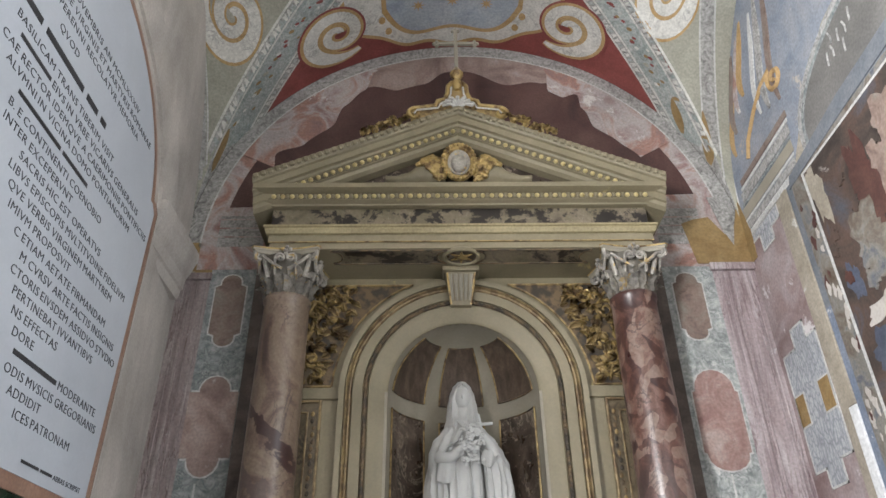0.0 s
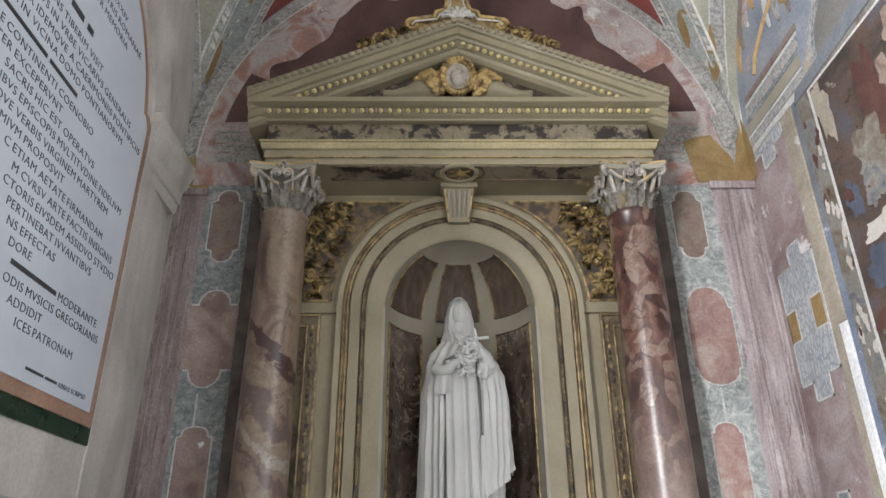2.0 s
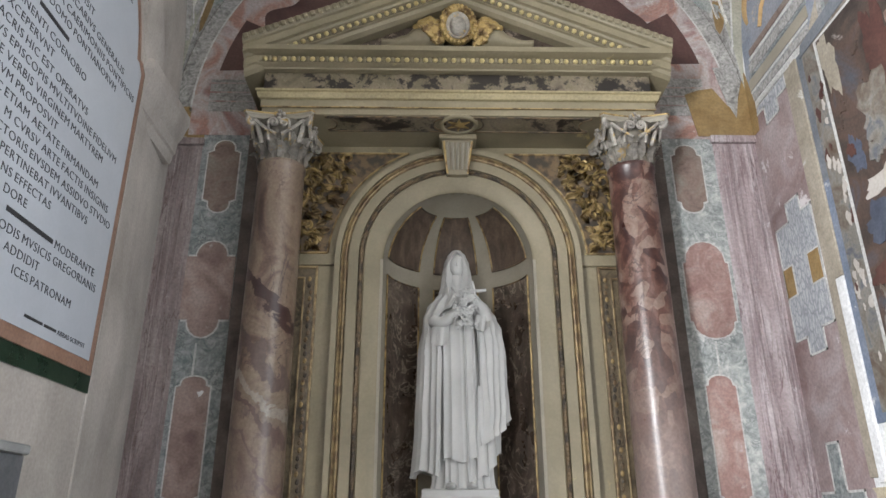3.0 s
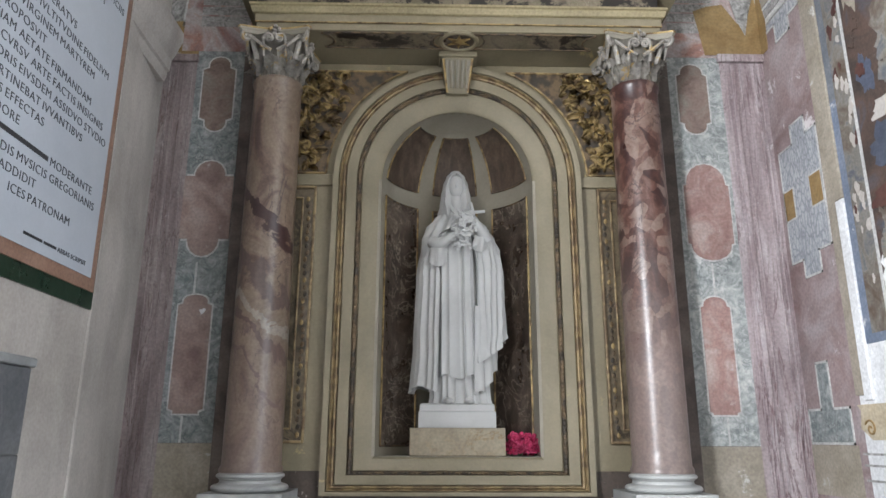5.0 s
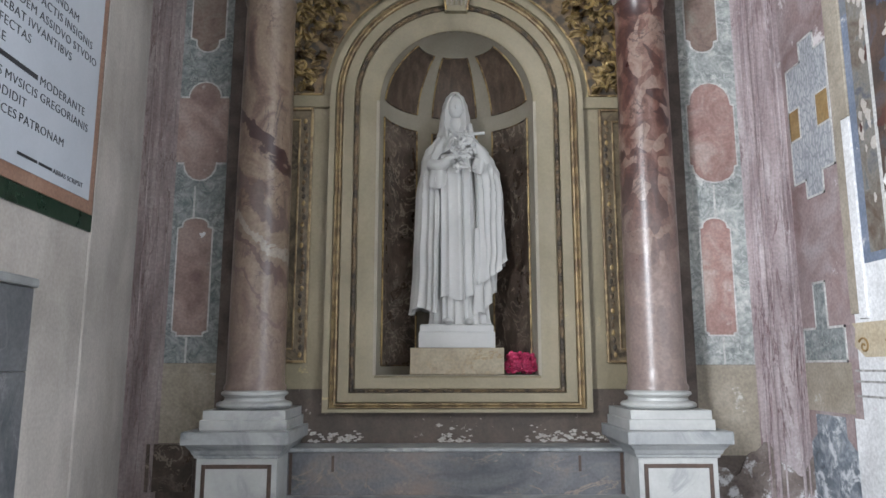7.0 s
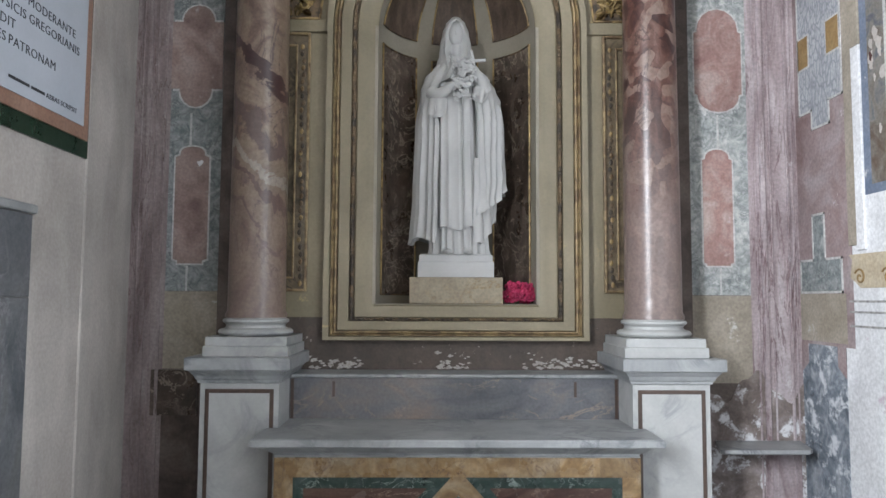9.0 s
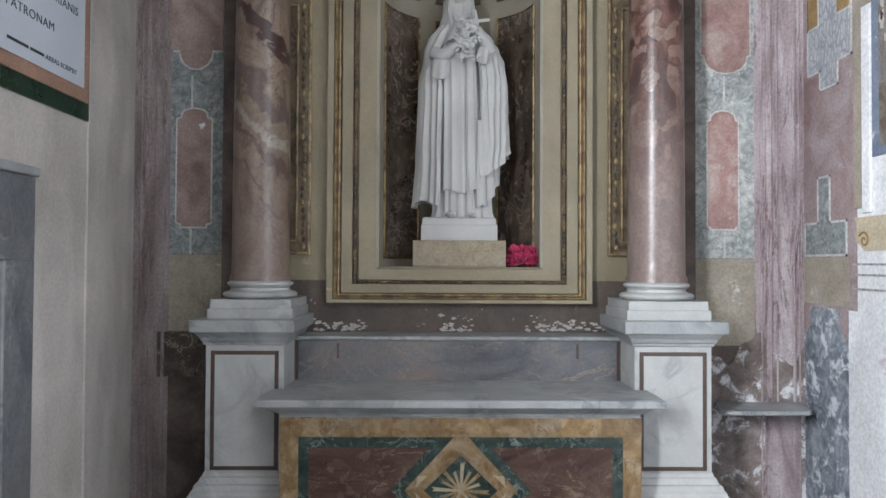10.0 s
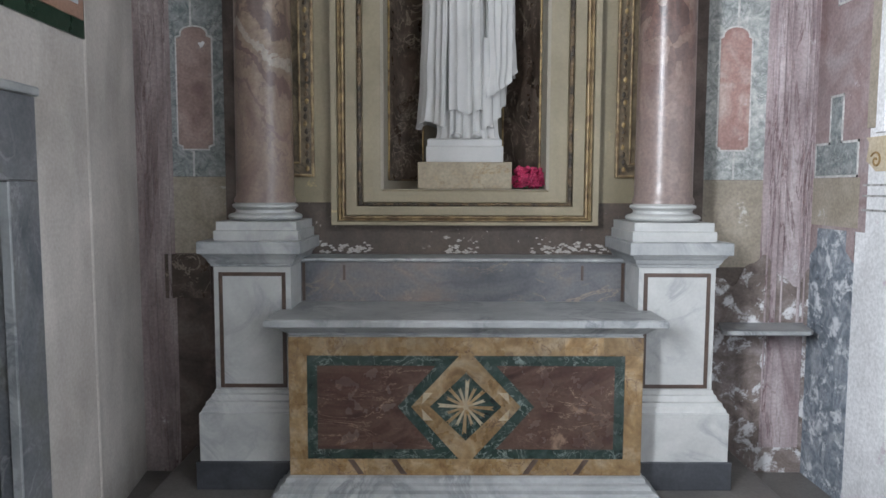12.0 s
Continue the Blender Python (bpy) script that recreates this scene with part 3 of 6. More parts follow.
def line_xy(a, b, n=24):
    return [(a[0] + (b[0] - a[0]) * i / n, a[1] + (b[1] - a[1]) * i / n) for i in range(n + 1)]
GL = line_xy((-1.825, 4.465), (0.21, 2.425), 40)
GRT = line_xy((2.046, 4.474), (0.011, 2.434), 40)
grow = lambda f: min(1.0, 0.8 + 3 * f)
for path, wd in ((GL, 0.37), (GRT, 0.31)):
    ribbon(bm, path, wd, 0.006, 4, grow)
    for off in (-0.42, 0.42):
        d = Vector((path[-1][0] - path[0][0], path[-1][1] - path[0][1])).normalized()
        side = [(x - d.y * wd * off, y + d.x * wd * off) for x, y in path]
        ribbon(bm, side, 0.075, 0.009, 3, grow)
        for o2 in (-0.034, 0.034):
            ribbon(bm, [(x - d.y * o2, y + d.x * o2) for x, y in side], 0.016, 0.012, 5)
    # garland on the band
    rg = random.Random(4)
    for i, (x, y) in enumerate(path[2:]):
        for q in range(2):
            c = (x + rg.uniform(-0.05, 0.05), y + rg.uniform(-0.05, 0.05))
            r = rg.uniform(0.012, 0.022)
            drape(bm, [(c[0] + r * math.cos(a), c[1] + r * math.sin(a) * 0.8) for a in [2 * math.pi * k / 7 for k in range(7)]], 0.0095, rg.choice((0, 5, 8, 1)))
ribbon(bm, line_xy((-2.01, 3.2), (-1.99, 4.46), 30), 0.05, 0.006, 3)
ribbon(bm, line_xy((-1.975, 3.2), (-1.955, 4.46), 30), 0.012, 0.009, 9)
ribbon(bm, line_xy((2.0, 3.2), (2.15, 4.46), 30), 0.11, 0.006, 3)
ribbon(bm, line_xy((1.94, 3.2), (2.09, 4.46), 30), 0.014, 0.009, 9)
ribbon(bm, line_xy((2.06, 3.2), (2.21, 4.46), 30), 0.014, 0.009, 9)
for x0, y0, x1, y1 in ((-1.93, 4.47, -1.80, 4.30), (1.98, 4.48, 1.86, 4.25), (2.14, 4.48, 2.06, 4.2)):
    ribbon(bm, line_xy((x0, y0), (x1, y1), 10), 0.07, 0.011, 8, lambda f: math.sin(math.pi * (0.1 + 0.85 * f)))


def web_patch(x0, x1, ylo, yhi, lift, mi, n=30, k=6):
    prev = None
    for i in range(n + 1):
        x = x0 + (x1 - x0) * i / n
        a, b = ylo(x), yhi(x)
        row = [bm.verts.new((x, a + (b - a) * j / k, zv(x, a + (b - a) * j / k) - lift)) for j in range(k + 1)]
        if prev:
            for j in range(k):
                bm.faces.new((prev[j], prev[j + 1], row[j + 1], row[j])).material_index = mi
        prev = row


# pale strapwork, blue cartouche with stars
mid = 0.035
strap = lambda x, e: e - 0.30 * abs((x - mid) / 0.85) ** 3 + 0.022 * math.cos(15 * (x - mid))
web_patch(-0.90, 0.97, lambda x: 3.45, lambda x: strap(x, 4.445), 0.006, 6, 60)
web_patch(-0.865, 0.935, lambda x: 3.45, lambda x: strap(x, 4.405), 0.009, 5, 60)
web_patch(-0.57, 0.64, lambda x: 3.45, lambda x: 4.285 - 0.24 * abs((x - mid) / 0.6) ** 6 - 0.025 * math.cos(10 * (x - mid)), 0.012, 6, 40)
web_patch(-0.53, 0.60, lambda x: 3.45, lambda x: 4.245 - 0.24 * abs((x - mid) / 0.56) ** 6 - 0.025 * math.cos(10 * (x - mid)), 0.015, 7, 40)
for sx, sy in ((-0.26, 3.99), (0.33, 3.99), (0.035, 3.96)):
    drape(bm, [(sx + (0.06 if i % 2 == 0 else 0.022) * math.sin(math.pi * i / 8), sy + (0.06 if i % 2 == 0 else 0.022) * math.cos(math.pi * i / 8)) for i in range(16)], 0.018, 6)
for i in range(5):
    for s in (-1, 1):
        c = (mid + s * (0.56 + 0.05 * (i % 2)), 3.7 + 0.13 * i)
        drape(bm, [(c[0] + 0.03 * math.cos(a), c[1] + 0.04 * math.sin(a)) for a in [2 * math.pi * k / 9 for k in range(9)]], 0.0115, 6)
for s, cx_ in ((-1, -0.95), (1, 1.03)):
    sp = [(cx_ - s * (u - cx_), cy_) for u, cy_ in spiral((cx_, 4.09), 0.27, 1.8, 0.9, 1, 60)]
    ribbon(bm, sp, 0.225, 0.0165, 0, lambda f: min(1, 0.3 + 5 * f) * (1 - 0.45 * f))
    ribbon(bm, sp, 0.185, 0.018, 6, lambda f: min(1, 0.3 + 7 * f) * (1 - 0.5 * f))
    ribbon(bm, sp, 0.125, 0.021, 5, lambda f: min(1, 0.25 + 7 * f) * (1 - 0.58 * f))
for s, cx_, cy_ in ((-1, -1.715, 3.72), (1, 1.70, 3.60)):
    sp = [(cx_ + s * (u - cx_), v) for u, v in spiral((cx_, cy_), 0.235, 1.9, -0.5, 1, 60)]
    ribbon(bm, sp, 0.155, 0.006, 6, lambda f: min(1, 0.5 + 7 * f) * (1 - 0.5 * f))
    ribbon(bm, sp, 0.115, 0.009, 5, lambda f: min(1, 0.5 + 7 * f) * (1 - 0.55 * f))

# scalloped leaves along the bands' borders
for path, wd in ((GL, 0.37), (GRT, 0.31)):
    d = Vector((path[-1][0] - path[0][0], path[-1][1] - path[0][1])).normalized()
    for off in (-0.42, 0.42):
        for i in range(64):
            f = (i + 1.5) / 66
            x, y = path[0][0] + (path[-1][0] - path[0][0]) * f - d.y * wd * off, path[0][1] + (path[-1][1] - path[0][1]) * f + d.x * wd * off
            s = 1 if i % 2 else -1
            drape(bm, [(x + d.x * u - d.y * w * s, y + d.y * u + d.x * w * s) for u, w in ((-0.018, -0.02), (0.0, -0.012), (0.018, -0.02), (0.010, 0.016), (0.0, 0.024), (-0.010, 0.016))], 0.0135, 5 if i % 3 else 4)

ceiling = structure("ceiling", bm, VM, "painted groin vault with red webs, scrolls and garland bands", "ceiling")

# niche: half drum and quarter dome in pale stucco, open to the front
def drum(t, z, r=NR, y0=4.42):
    return (CX + r * math.sin(t), y0 + r * math.cos(t), z)


def dome(t, p, r=NR, y0=4.42):
    return (CX + r * math.sin(t) * math.cos(p), y0 + r * math.cos(t) * math.cos(p), NZ + r * math.sin(p))


def patch(bm, fn, t0, t1, p0, p1, nt, npp):
    g = [[bm.verts.new(fn(t0 + (t1 - t0) * i / nt, p0 + (p1 - p0) * j / npp)) for j in range(npp + 1)] for i in range(nt + 1)]
    for i in range(nt):
        for j in range(npp):
            bm.faces.new((g[i][j], g[i + 1][j], g[i + 1][j + 1], g[i][j + 1]))
    return g


def curved_panel(fn, t0, t1, p0, p1, depth, nt=8, npp=10):
    """A panel standing slightly proud of the curved niche wall, with edges."""
    bm = bmesh.new()
    front = patch(bm, lambda t, p: fn(t, p, NR - depth), t0, t1, p0, p1, nt, npp)
    back = patch(bm, lambda t, p: fn(t, p, NR + 0.002), t0, t1, p0, p1, nt, npp)
    rim = lambda g: [g[i][0] for i in range(nt + 1)] + [g[nt][j] for j in range(1, npp + 1)] + [g[i][npp] for i in range(nt - 1, -1, -1)] + [g[0][j] for j in range(npp - 1, 0, -1)]
    a, b = rim(front), rim(back)
    for i in range(len(a)):
        j = (i + 1) % len(a)
        bm.faces.new((a[i], a[j], b[j], b[i]))
    return bm


bm = bmesh.new()
H = math.pi / 2
patch(bm, drum, -H, H, NS, NZ, 40, 1)
patch(bm, dome, -H, H, 0, H, 40, 20)
niche = structure("niche", bm, M_PALE, "arched pale stucco niche with a half dome", "niche", True)
part("sill", mk((CX - NR, CX + NR, 4.42, 5.0, NS - 0.06, NS)), M_PALE, niche)
for sx in (-1, 1):
    part("jamb", mk((*sorted((CX + sx * NR, CX + sx * (NR + 0.02))), 4.405, 4.56, NS, NZ)), M_PALE, niche)
rad = radians
for t0, t1 in ((-76, -33), (-19, 19), (33, 76)):
    p = part("panel", curved_panel(drum, rad(t0), rad(t1), NS + 0.06, NZ - 0.065, 0.006, 10, 2), M_EMP, niche, "dark brown veined marble panel")
    for t in (t0, t1):
        part("gilt_strip", tube([drum(rad(t), NS + 0.06, NR - 0.008), drum(rad(t), NZ - 0.065, NR - 0.008)], 0.007), M_WORN, p)
    part("gilt_strip", tube([drum(rad(t0 + (t1 - t0) * i / 10), NZ - 0.065, NR - 0.008) for i in range(11)], 0.006), M_CORD, p)
    part("gilt_strip", tube([drum(rad(t0 + (t1 - t0) * i / 10), NS + 0.06, NR - 0.008) for i in range(11)], 0.006), M_CORD, p)
    p = part("panel", curved_panel(dome, rad(t0), rad(t1), rad(7), rad(58), 0.006, 10, 12), M_EMP2, niche, "ribbed dark brown half-dome panel")
    for t in (t0, t1):
        part("gilt_strip", tube([dome(rad(t), rad(7 + 51 * i / 12), NR - 0.008) for i in range(13)], 0.006), M_WORN, p)
    part("gilt_strip", tube([dome(rad(t0 + (t1 - t0) * i / 10), rad(7), NR - 0.008) for i in range(11)], 0.005), M_CORD, p)
    part("gilt_strip", tube([dome(rad(t0 + (t1 - t0) * i / 10), rad(58), NR - 0.008) for i in range(11)], 0.005), M_CORD, p)


# ---- the aedicule ----
aed = thing("aedicule", (CX, 4.45, 1.2), "cream and gilt stucco altar aedicule with a triangular pediment", "altarpiece")


def frame_loop(h, zb, y, n=28):
    pts = [(CX - h, y, zb), (CX - h, y, NZ)]
    pts += [(CX - h * math.cos(math.pi * i / n), y, NZ + h * math.sin(math.pi * i / n)) for i in range(1, n)]
    return pts + [(CX + h, y, NZ), (CX + h, y, zb)]


def frame_sweep(rows):
    """Moulding round the arch: rows of (half width, bottom z, y), from the inside out."""
    bm = bmesh.new()
    loops = [[bm.verts.new(p) for p in frame_loop(*r)] for r in rows]
    for a, b in zip(loops, loops[1:]):
        for i in range(len(a)):
            j = (i + 1) % len(a)
            bm.faces.new((a[i], a[j], b[j], b[i]))
    return bm


# flat ground between the frame and the columns
bm = bmesh.new()
GH = 0.82
for sx in (-1, 1):
    x0, x1 = sorted((CX + sx * GH, CX + sx * 1.36))
    box(bm, x0, x1, 4.43, 4.5, 1.55, NZ)
    n = 14
    for i in range(n):
        a0, a1 = H * i / n, H * (i + 1) / n
        q = [(CX + sx * GH * math.cos(a), 4.43, NZ + GH * math.sin(a)) for a in (a0, a1)]
        e = [(CX + sx * 1.36, 4.43, NZ + 0.9 * i / n), (CX + sx * 1.36, 4.43, NZ + 0.9 * (i + 1) / n)]
        bm.faces.new([bm.verts.new(p) for p in (q[0], e[0], e[1], q[1])])
    bm.faces.new([bm.verts.new(p) for p in ((CX, 4.43, NZ + GH), (CX + sx * 1.36, 4.43, NZ + 0.9), (CX + sx * 1.36, 4.43, 4.4), (CX, 4.43, 4.4))])
part("ground", bm, M_CREAM, aed, "cream stucco ground")
part("skirting", mk((CX - 1.36, CX + 1.36, 4.44, 4.5, 1.1, 1.55)), M_BROWNWALL, aed, "chipped dark brown marbled band")
rng = random.Random(17)
for i in range(150):
    x = CX + rng.choice((-0.85, -0.72, -0.66, -0.05, 0.02, 0.5, 0.58, 0.66, 0.74, 0.82, 1.0)) + rng.uniform(-0.07, 0.07)
    z, w = 1.235 + abs(rng.gauss(0, 0.032)), rng.uniform(0.003, 0.012)
    k = rng.uniform(0, 6)
    part("salt_crust", slab(on_back([(x + 1.6 * w * (1 + 0.35 * math.sin(3 * a + k) + 0.2 * math.sin(7 * a)) * math.cos(a), z + 0.8 * w * (1 + 0.3 * math.sin(4 * a + k)) * math.sin(a)) for a in [2 * math.pi * q / 18 for q in range(18)]], 4.44), (0, -1, 0), 0.002 + 0.00003 * i), M_CRUST, aed)
for sx in (-1, 1):
    x0, x1 = sorted((CX + sx * 1.36, CX + sx * 1.49))
    part("side_strip", mk((x0, x1, 4.40, 4.5, 1.1, 4.4), bevel=0.006), M_DARKSTONE, aed, "dark brown pilaster edge")

part("arch_frame", frame_sweep([(0.505, 1.635, 4.47), (0.505, 1.635, 4.425), (0.525, 1.62, 4.405), (0.56, 1.595, 4.40), (0.575, 1.58, 4.39), (0.63, 1.555, 4.385), (0.64, 1.55, 4.395)]), M_CREAM, aed, "cream moulded inner arch", True)
part("cord", frame_sweep([(0.64, 1.55, 4.392), (0.645, 1.545, 4.382), (0.658, 1.54, 4.38), (0.668, 1.533, 4.392)]), M_CORD, aed, "dark twisted cord moulding")
part("outer_frame", frame_sweep([(0.668, 1.53, 4.395), (0.67, 1.528, 4.37), (0.735, 1.475, 4.365), (0.742, 1.47, 4.385)]), M_CREAM, aed, "cream flat arch band", True)
part("gilt_moulding", frame_sweep([(0.742, 1.47, 4.385), (0.748, 1.465, 4.368), (0.756, 1.46, 4.365), (0.764, 1.452, 4.38), (0.772, 1.447, 4.362), (0.782, 1.44, 4.365), (0.787, 1.436, 4.385)]), M_BEADING, aed, "worn gilt double bead", True)
part("edge_band", frame_sweep([(0.787, 1.436, 4.385), (0.79, 1.433, 4.355), (0.825, 1.412, 4.35), (0.83, 1.41, 4.44)]), M_CREAM, aed, "cream outer arch edge", True)
# beads of the cord
bead = bmesh.new()
blob((0, 0, 0), (0.009, 0.008, 0.014), bead, 1)
bead_mesh = bpy.data.meshes.new("cord_bead")
bead.to_mesh(bead_mesh)
bead.free()
bead_mesh.materials.append(M_CORD)
loop = frame_loop(0.655, 1.54, 4.38, 60)
run = [Vector(p) for p in loop] + [Vector(loop[0])]
dist, want, k = 0.0, 0.0, 0
for a, b in zip(run, run[1:]):
    seg = (b - a).length
    while want < dist + seg and k < 290:
        o = new("cord_bead", bead_mesh)
        o.parent = aed
        o.location = a.lerp(b, (want - dist) / seg) - aed.location
        o.rotation_euler = (0, math.atan2((b - a).x, (b - a).z) + 0.5, 0)
        want += 0.0285
        k += 1
    dist += seg

def place(mesh, name, parent, loc, rot=(0, 0, 0)):
    o = new(name, mesh)
    o.parent = parent
    o.location = Vector(loc) - root_of(parent).location
    o.rotation_euler = rot
    return o


def leaf_shape(name, mat):
    """A small curled, ridged leaf in relief."""
    bm = bmesh.new()
    rows_l = []
    for j in range(6):
        f = j / 5
        w = 0.026 * math.sin(math.pi * (0.12 + 0.83 * f)) * (1 if j % 2 else 0.8)
        rows_l.append([bm.verts.new((w * k, -0.018 * math.sin(math.pi * f) - (0.012 if k == 0 else 0), 0.075 * f - 0.035)) for k in (-1, -0.5, 0, 0.5, 1)])
    for a, b in zip(rows_l, rows_l[1:]):
        for k in range(4):
            bm.faces.new((a[k], a[k + 1], b[k + 1], b[k]))
    bmesh.ops.solidify(bm, geom=bm.faces[:], thickness=0.008)
    me = bpy.data.meshes.new(name)
    bm.to_mesh(me)
    bm.free()
    me.materials.append(mat)
    return me


gold_leaf, worn_leaf = leaf_shape("gilt_leaf", M_GILT), leaf_shape("gilt_leaf", M_WORN)

# side panels, impost bands and gilded spandrels
for sx in (-1, 1):
    def X(a, b):
        return sorted((CX + sx * a, CX + sx * b))
    p = part("side_panel", mk((*X(0.945, 1.30), 4.418, 4.43, 1.72, 3.36)), M_SIDE, aed, "mottled brown and olive marble side panel")
    for b in ((*X(0.938, 0.955), 4.40, 4.43, 1.71, 3.37), (*X(0.955, 1.31), 4.40, 4.43, 1.71, 1.727), (*X(0.955, 1.31), 4.40, 4.43, 3.353, 3.37)):
        part("gilt_border", mk(b, bevel=0.005), M_BEADING, p)
    for b in ((*X(1.02, 1.032), 4.402, 4.42, 1.79, 3.29), (*X(1.032, 1.31), 4.402, 4.42, 1.79, 1.802), (*X(1.032, 1.31), 4.402, 4.42, 3.278, 3.29)):
        part("gilt_border", mk(b, bevel=0.004), M_BEADING, p)
    rng = random.Random(5 + sx)
    for i in range(34):
        z = 1.76 + i * 0.046
        c = (CX + sx * (0.985 + rng.uniform(-0.008, 0.008)), 4.413, z)
        part("leaf_ornament", blob(c, (0.014, 0.006, 0.02)), M_CORD if i % 3 else M_WORN, p)
    part("impost_band", mk((*X(0.83, 1.31), 4.405, 4.44, 3.375, 3.455), bevel=0.006), M_CREAM, aed)
    # spandrel field
    n = 12
    rs = 0.885
    a_end = math.asin((4.235 - NZ) / rs)
    pts = [(CX + sx * rs * math.cos(a), NZ + rs * math.sin(a)) for a in [rad(3) + (a_end - rad(3)) * i / n for i in range(n + 1)]]
    outline = pts + [(CX + sx * 1.30, 4.235), (CX + sx * 1.30, pts[0][1])]
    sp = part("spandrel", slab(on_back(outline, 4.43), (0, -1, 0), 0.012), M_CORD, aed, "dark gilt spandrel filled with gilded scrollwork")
    part("gilt_border", tube([(x, 4.415, z) for x, z in pts], 0.008), M_WORN, sp)
    part("gilt_border", tube([(pts[-1][0], 4.415, 4.23), (CX + sx * 1.30, 4.415, 4.23)], 0.008), M_WORN, sp)
    part("gilt_border", tube([(pts[0][0], 4.415, pts[0][1]), (CX + sx * 1.30, 4.415, pts[0][1])], 0.008), M_WORN, sp)
    for (u, v), r, turns, st, fl in (((1.03, 4.02), 0.085, 1.6, 0.3, 1), ((1.10, 3.84), 0.075, 1.5, 2.0, -1), ((1.03, 3.66), 0.06, 1.5, 4.0, 1), ((0.88, 4.13), 0.055, 1.4, 1.0, -1), ((1.14, 4.14), 0.055, 1.4, 5.0, 1), ((0.99, 3.55), 0.035, 1.3, 2.0, 1), ((0.78, 4.185), 0.03, 1.3, 1.0, 1), ((1.16, 3.98), 0.04, 1.3, 3.0, 1)):
        part("gilt_scroll", tube([(CX + sx * a, 4.405, b) for a, b in spiral((u, v), r, turns, st, fl)], 0.015, 6, taper=lambda f: 1.1 - 0.6 * f), M_GILT, sp, smooth=True)
    for i in range(260):
        u, v = rng.uniform(0.74, 1.28), rng.uniform(3.5, 4.2)
        if math.hypot(u, v - NZ) < 0.925:
            continue
        o = place(gold_leaf if rng.random() < 0.35 else worn_leaf, "gilt_leaf", sp, (CX + sx * u, 4.412, v), (rng.uniform(-0.5, 0.5), rng.uniform(0, 6.28), rng.uniform(-0.5, 0.5)))
        w = rng.uniform(0.6, 1.25)
        o.scale = (w, 1.0, w)

# keystone
bm = bmesh.new()
lo = [(-0.072, 4.345, 4.03), (0.072, 4.345, 4.03), (0.072, 4.43, 4.03), (-0.072, 4.43, 4.03)]
hi = [(-0.115, 4.24, 4.285), (0.115, 4.24, 4.285), (0.115, 4.43, 4.285), (-0.115, 4.43, 4.285)]
a = [bm.verts.new((CX + x, y, z)) for x, y, z in lo]
b = [bm.verts.new((CX + x, y, z)) for x, y, z in hi]
for i in range(4):
    bm.faces.new((a[i], a[(i + 1) % 4], b[(i + 1) % 4], b[i]))
bm.faces.new(a[::-1]), bm.faces.new(b)
ks = part("keystone", bm, M_CREAM, aed, "cream keystone with a carved leaf")
part("cap_band", mk((CX - 0.13, CX + 0.13, 4.225, 4.43, 4.25, 4.287), bevel=0.006), M_CREAM, ks)
for i in range(5):
    u = (i - 2) * 0.034
    part("leaf_rib", tube([(CX + u * 1.1, 4.262, 4.235), (CX + u, 4.29, 4.14), (CX + u * 0.9, 4.325, 4.06)], 0.014, 6, taper=lambda f: 1 - 0.4 * f), M_PALE, ks, smooth=True)
for u in (-0.098, 0.098):
    part("gilt_edge", tube([(CX + u, 4.248, 4.24), (CX + u * 0.72, 4.34, 4.035)], 0.008), M_GILT, ks)

# architrave with its sunk soffit panels
EN = 1.345
part("architrave", mk((CX - EN + 0.03, CX + EN - 0.03, 4.0, 4.5, 4.292, 4.40), bevel=0.004), M_CREAM, aed, "cream architrave")
part("architrave_fillet", mk((CX - EN + 0.02, CX + EN - 0.02, 3.99, 4.5, 4.345, 4.40), bevel=0.004), M_CREAM, aed)
part("gilt_fillet", stack(CX - EN + 0.015, CX + EN - 0.015, 3.985, 4.5, [(0.0, 4.40), (0.012, 4.405), (0.02, 4.43), (0.02, 4.445), (0.03, 4.45), (0.03, 4.465), (0.0, 4.47)]), M_PALEGOLD, aed, "faded gold fillet above the architrave")


def soffit_shape(x0, x1, y0, y1, bite=0.07, n=10):
    ym, r = (y0 + y1) / 2, bite
    pts = [(x0, y0), (x1, y0)]
    pts += [(x1 - r * math.sin(math.pi * i / n), ym - (y1 - y0) * 0.42 * math.cos(math.pi * i / n)) for i in range(n + 1)]
    pts += [(x1, y1), (x0, y1)]
    pts += [(x0 + r * math.sin(math.pi * i / n), ym + (y1 - y0) * 0.42 * math.cos(math.pi * i / n)) for i in range(n + 1)]
    return pts


for x0, x1 in ((CX - 0.895, CX - 0.10), (CX + 0.10, CX + 0.895)):
    p = part("soffit_panel", slab([(x, y, 4.292) for x, y in soffit_shape(x0, x1, 4.02, 4.20)], (0, 0, -1), 0.004), M_FRIEZE, aed, "mottled green-brown soffit panel")
    pts = soffit_shape(x0, x1, 4.02, 4.20)
    part("gilt_border", tube([(x, y, 4.288) for x, y in pts + pts[:1]], 0.006), M_CORD, p)
ring = part("soffit_ring", tube([(CX + 0.118 * math.cos(a), 4.105 + 0.105 * math.sin(a), 4.287) for a in [2 * math.pi * i / 32 for i in range(33)]], 0.016, 8), M_CREAM, aed, "round cream soffit moulding")
part("disc", slab([(CX + 0.105 * math.cos(2 * math.pi * i / 32), 4.105 + 0.092 * math.sin(2 * math.pi * i / 32), 4.291) for i in range(32)], (0, 0, -1), 0.006), M_EMP, ring)
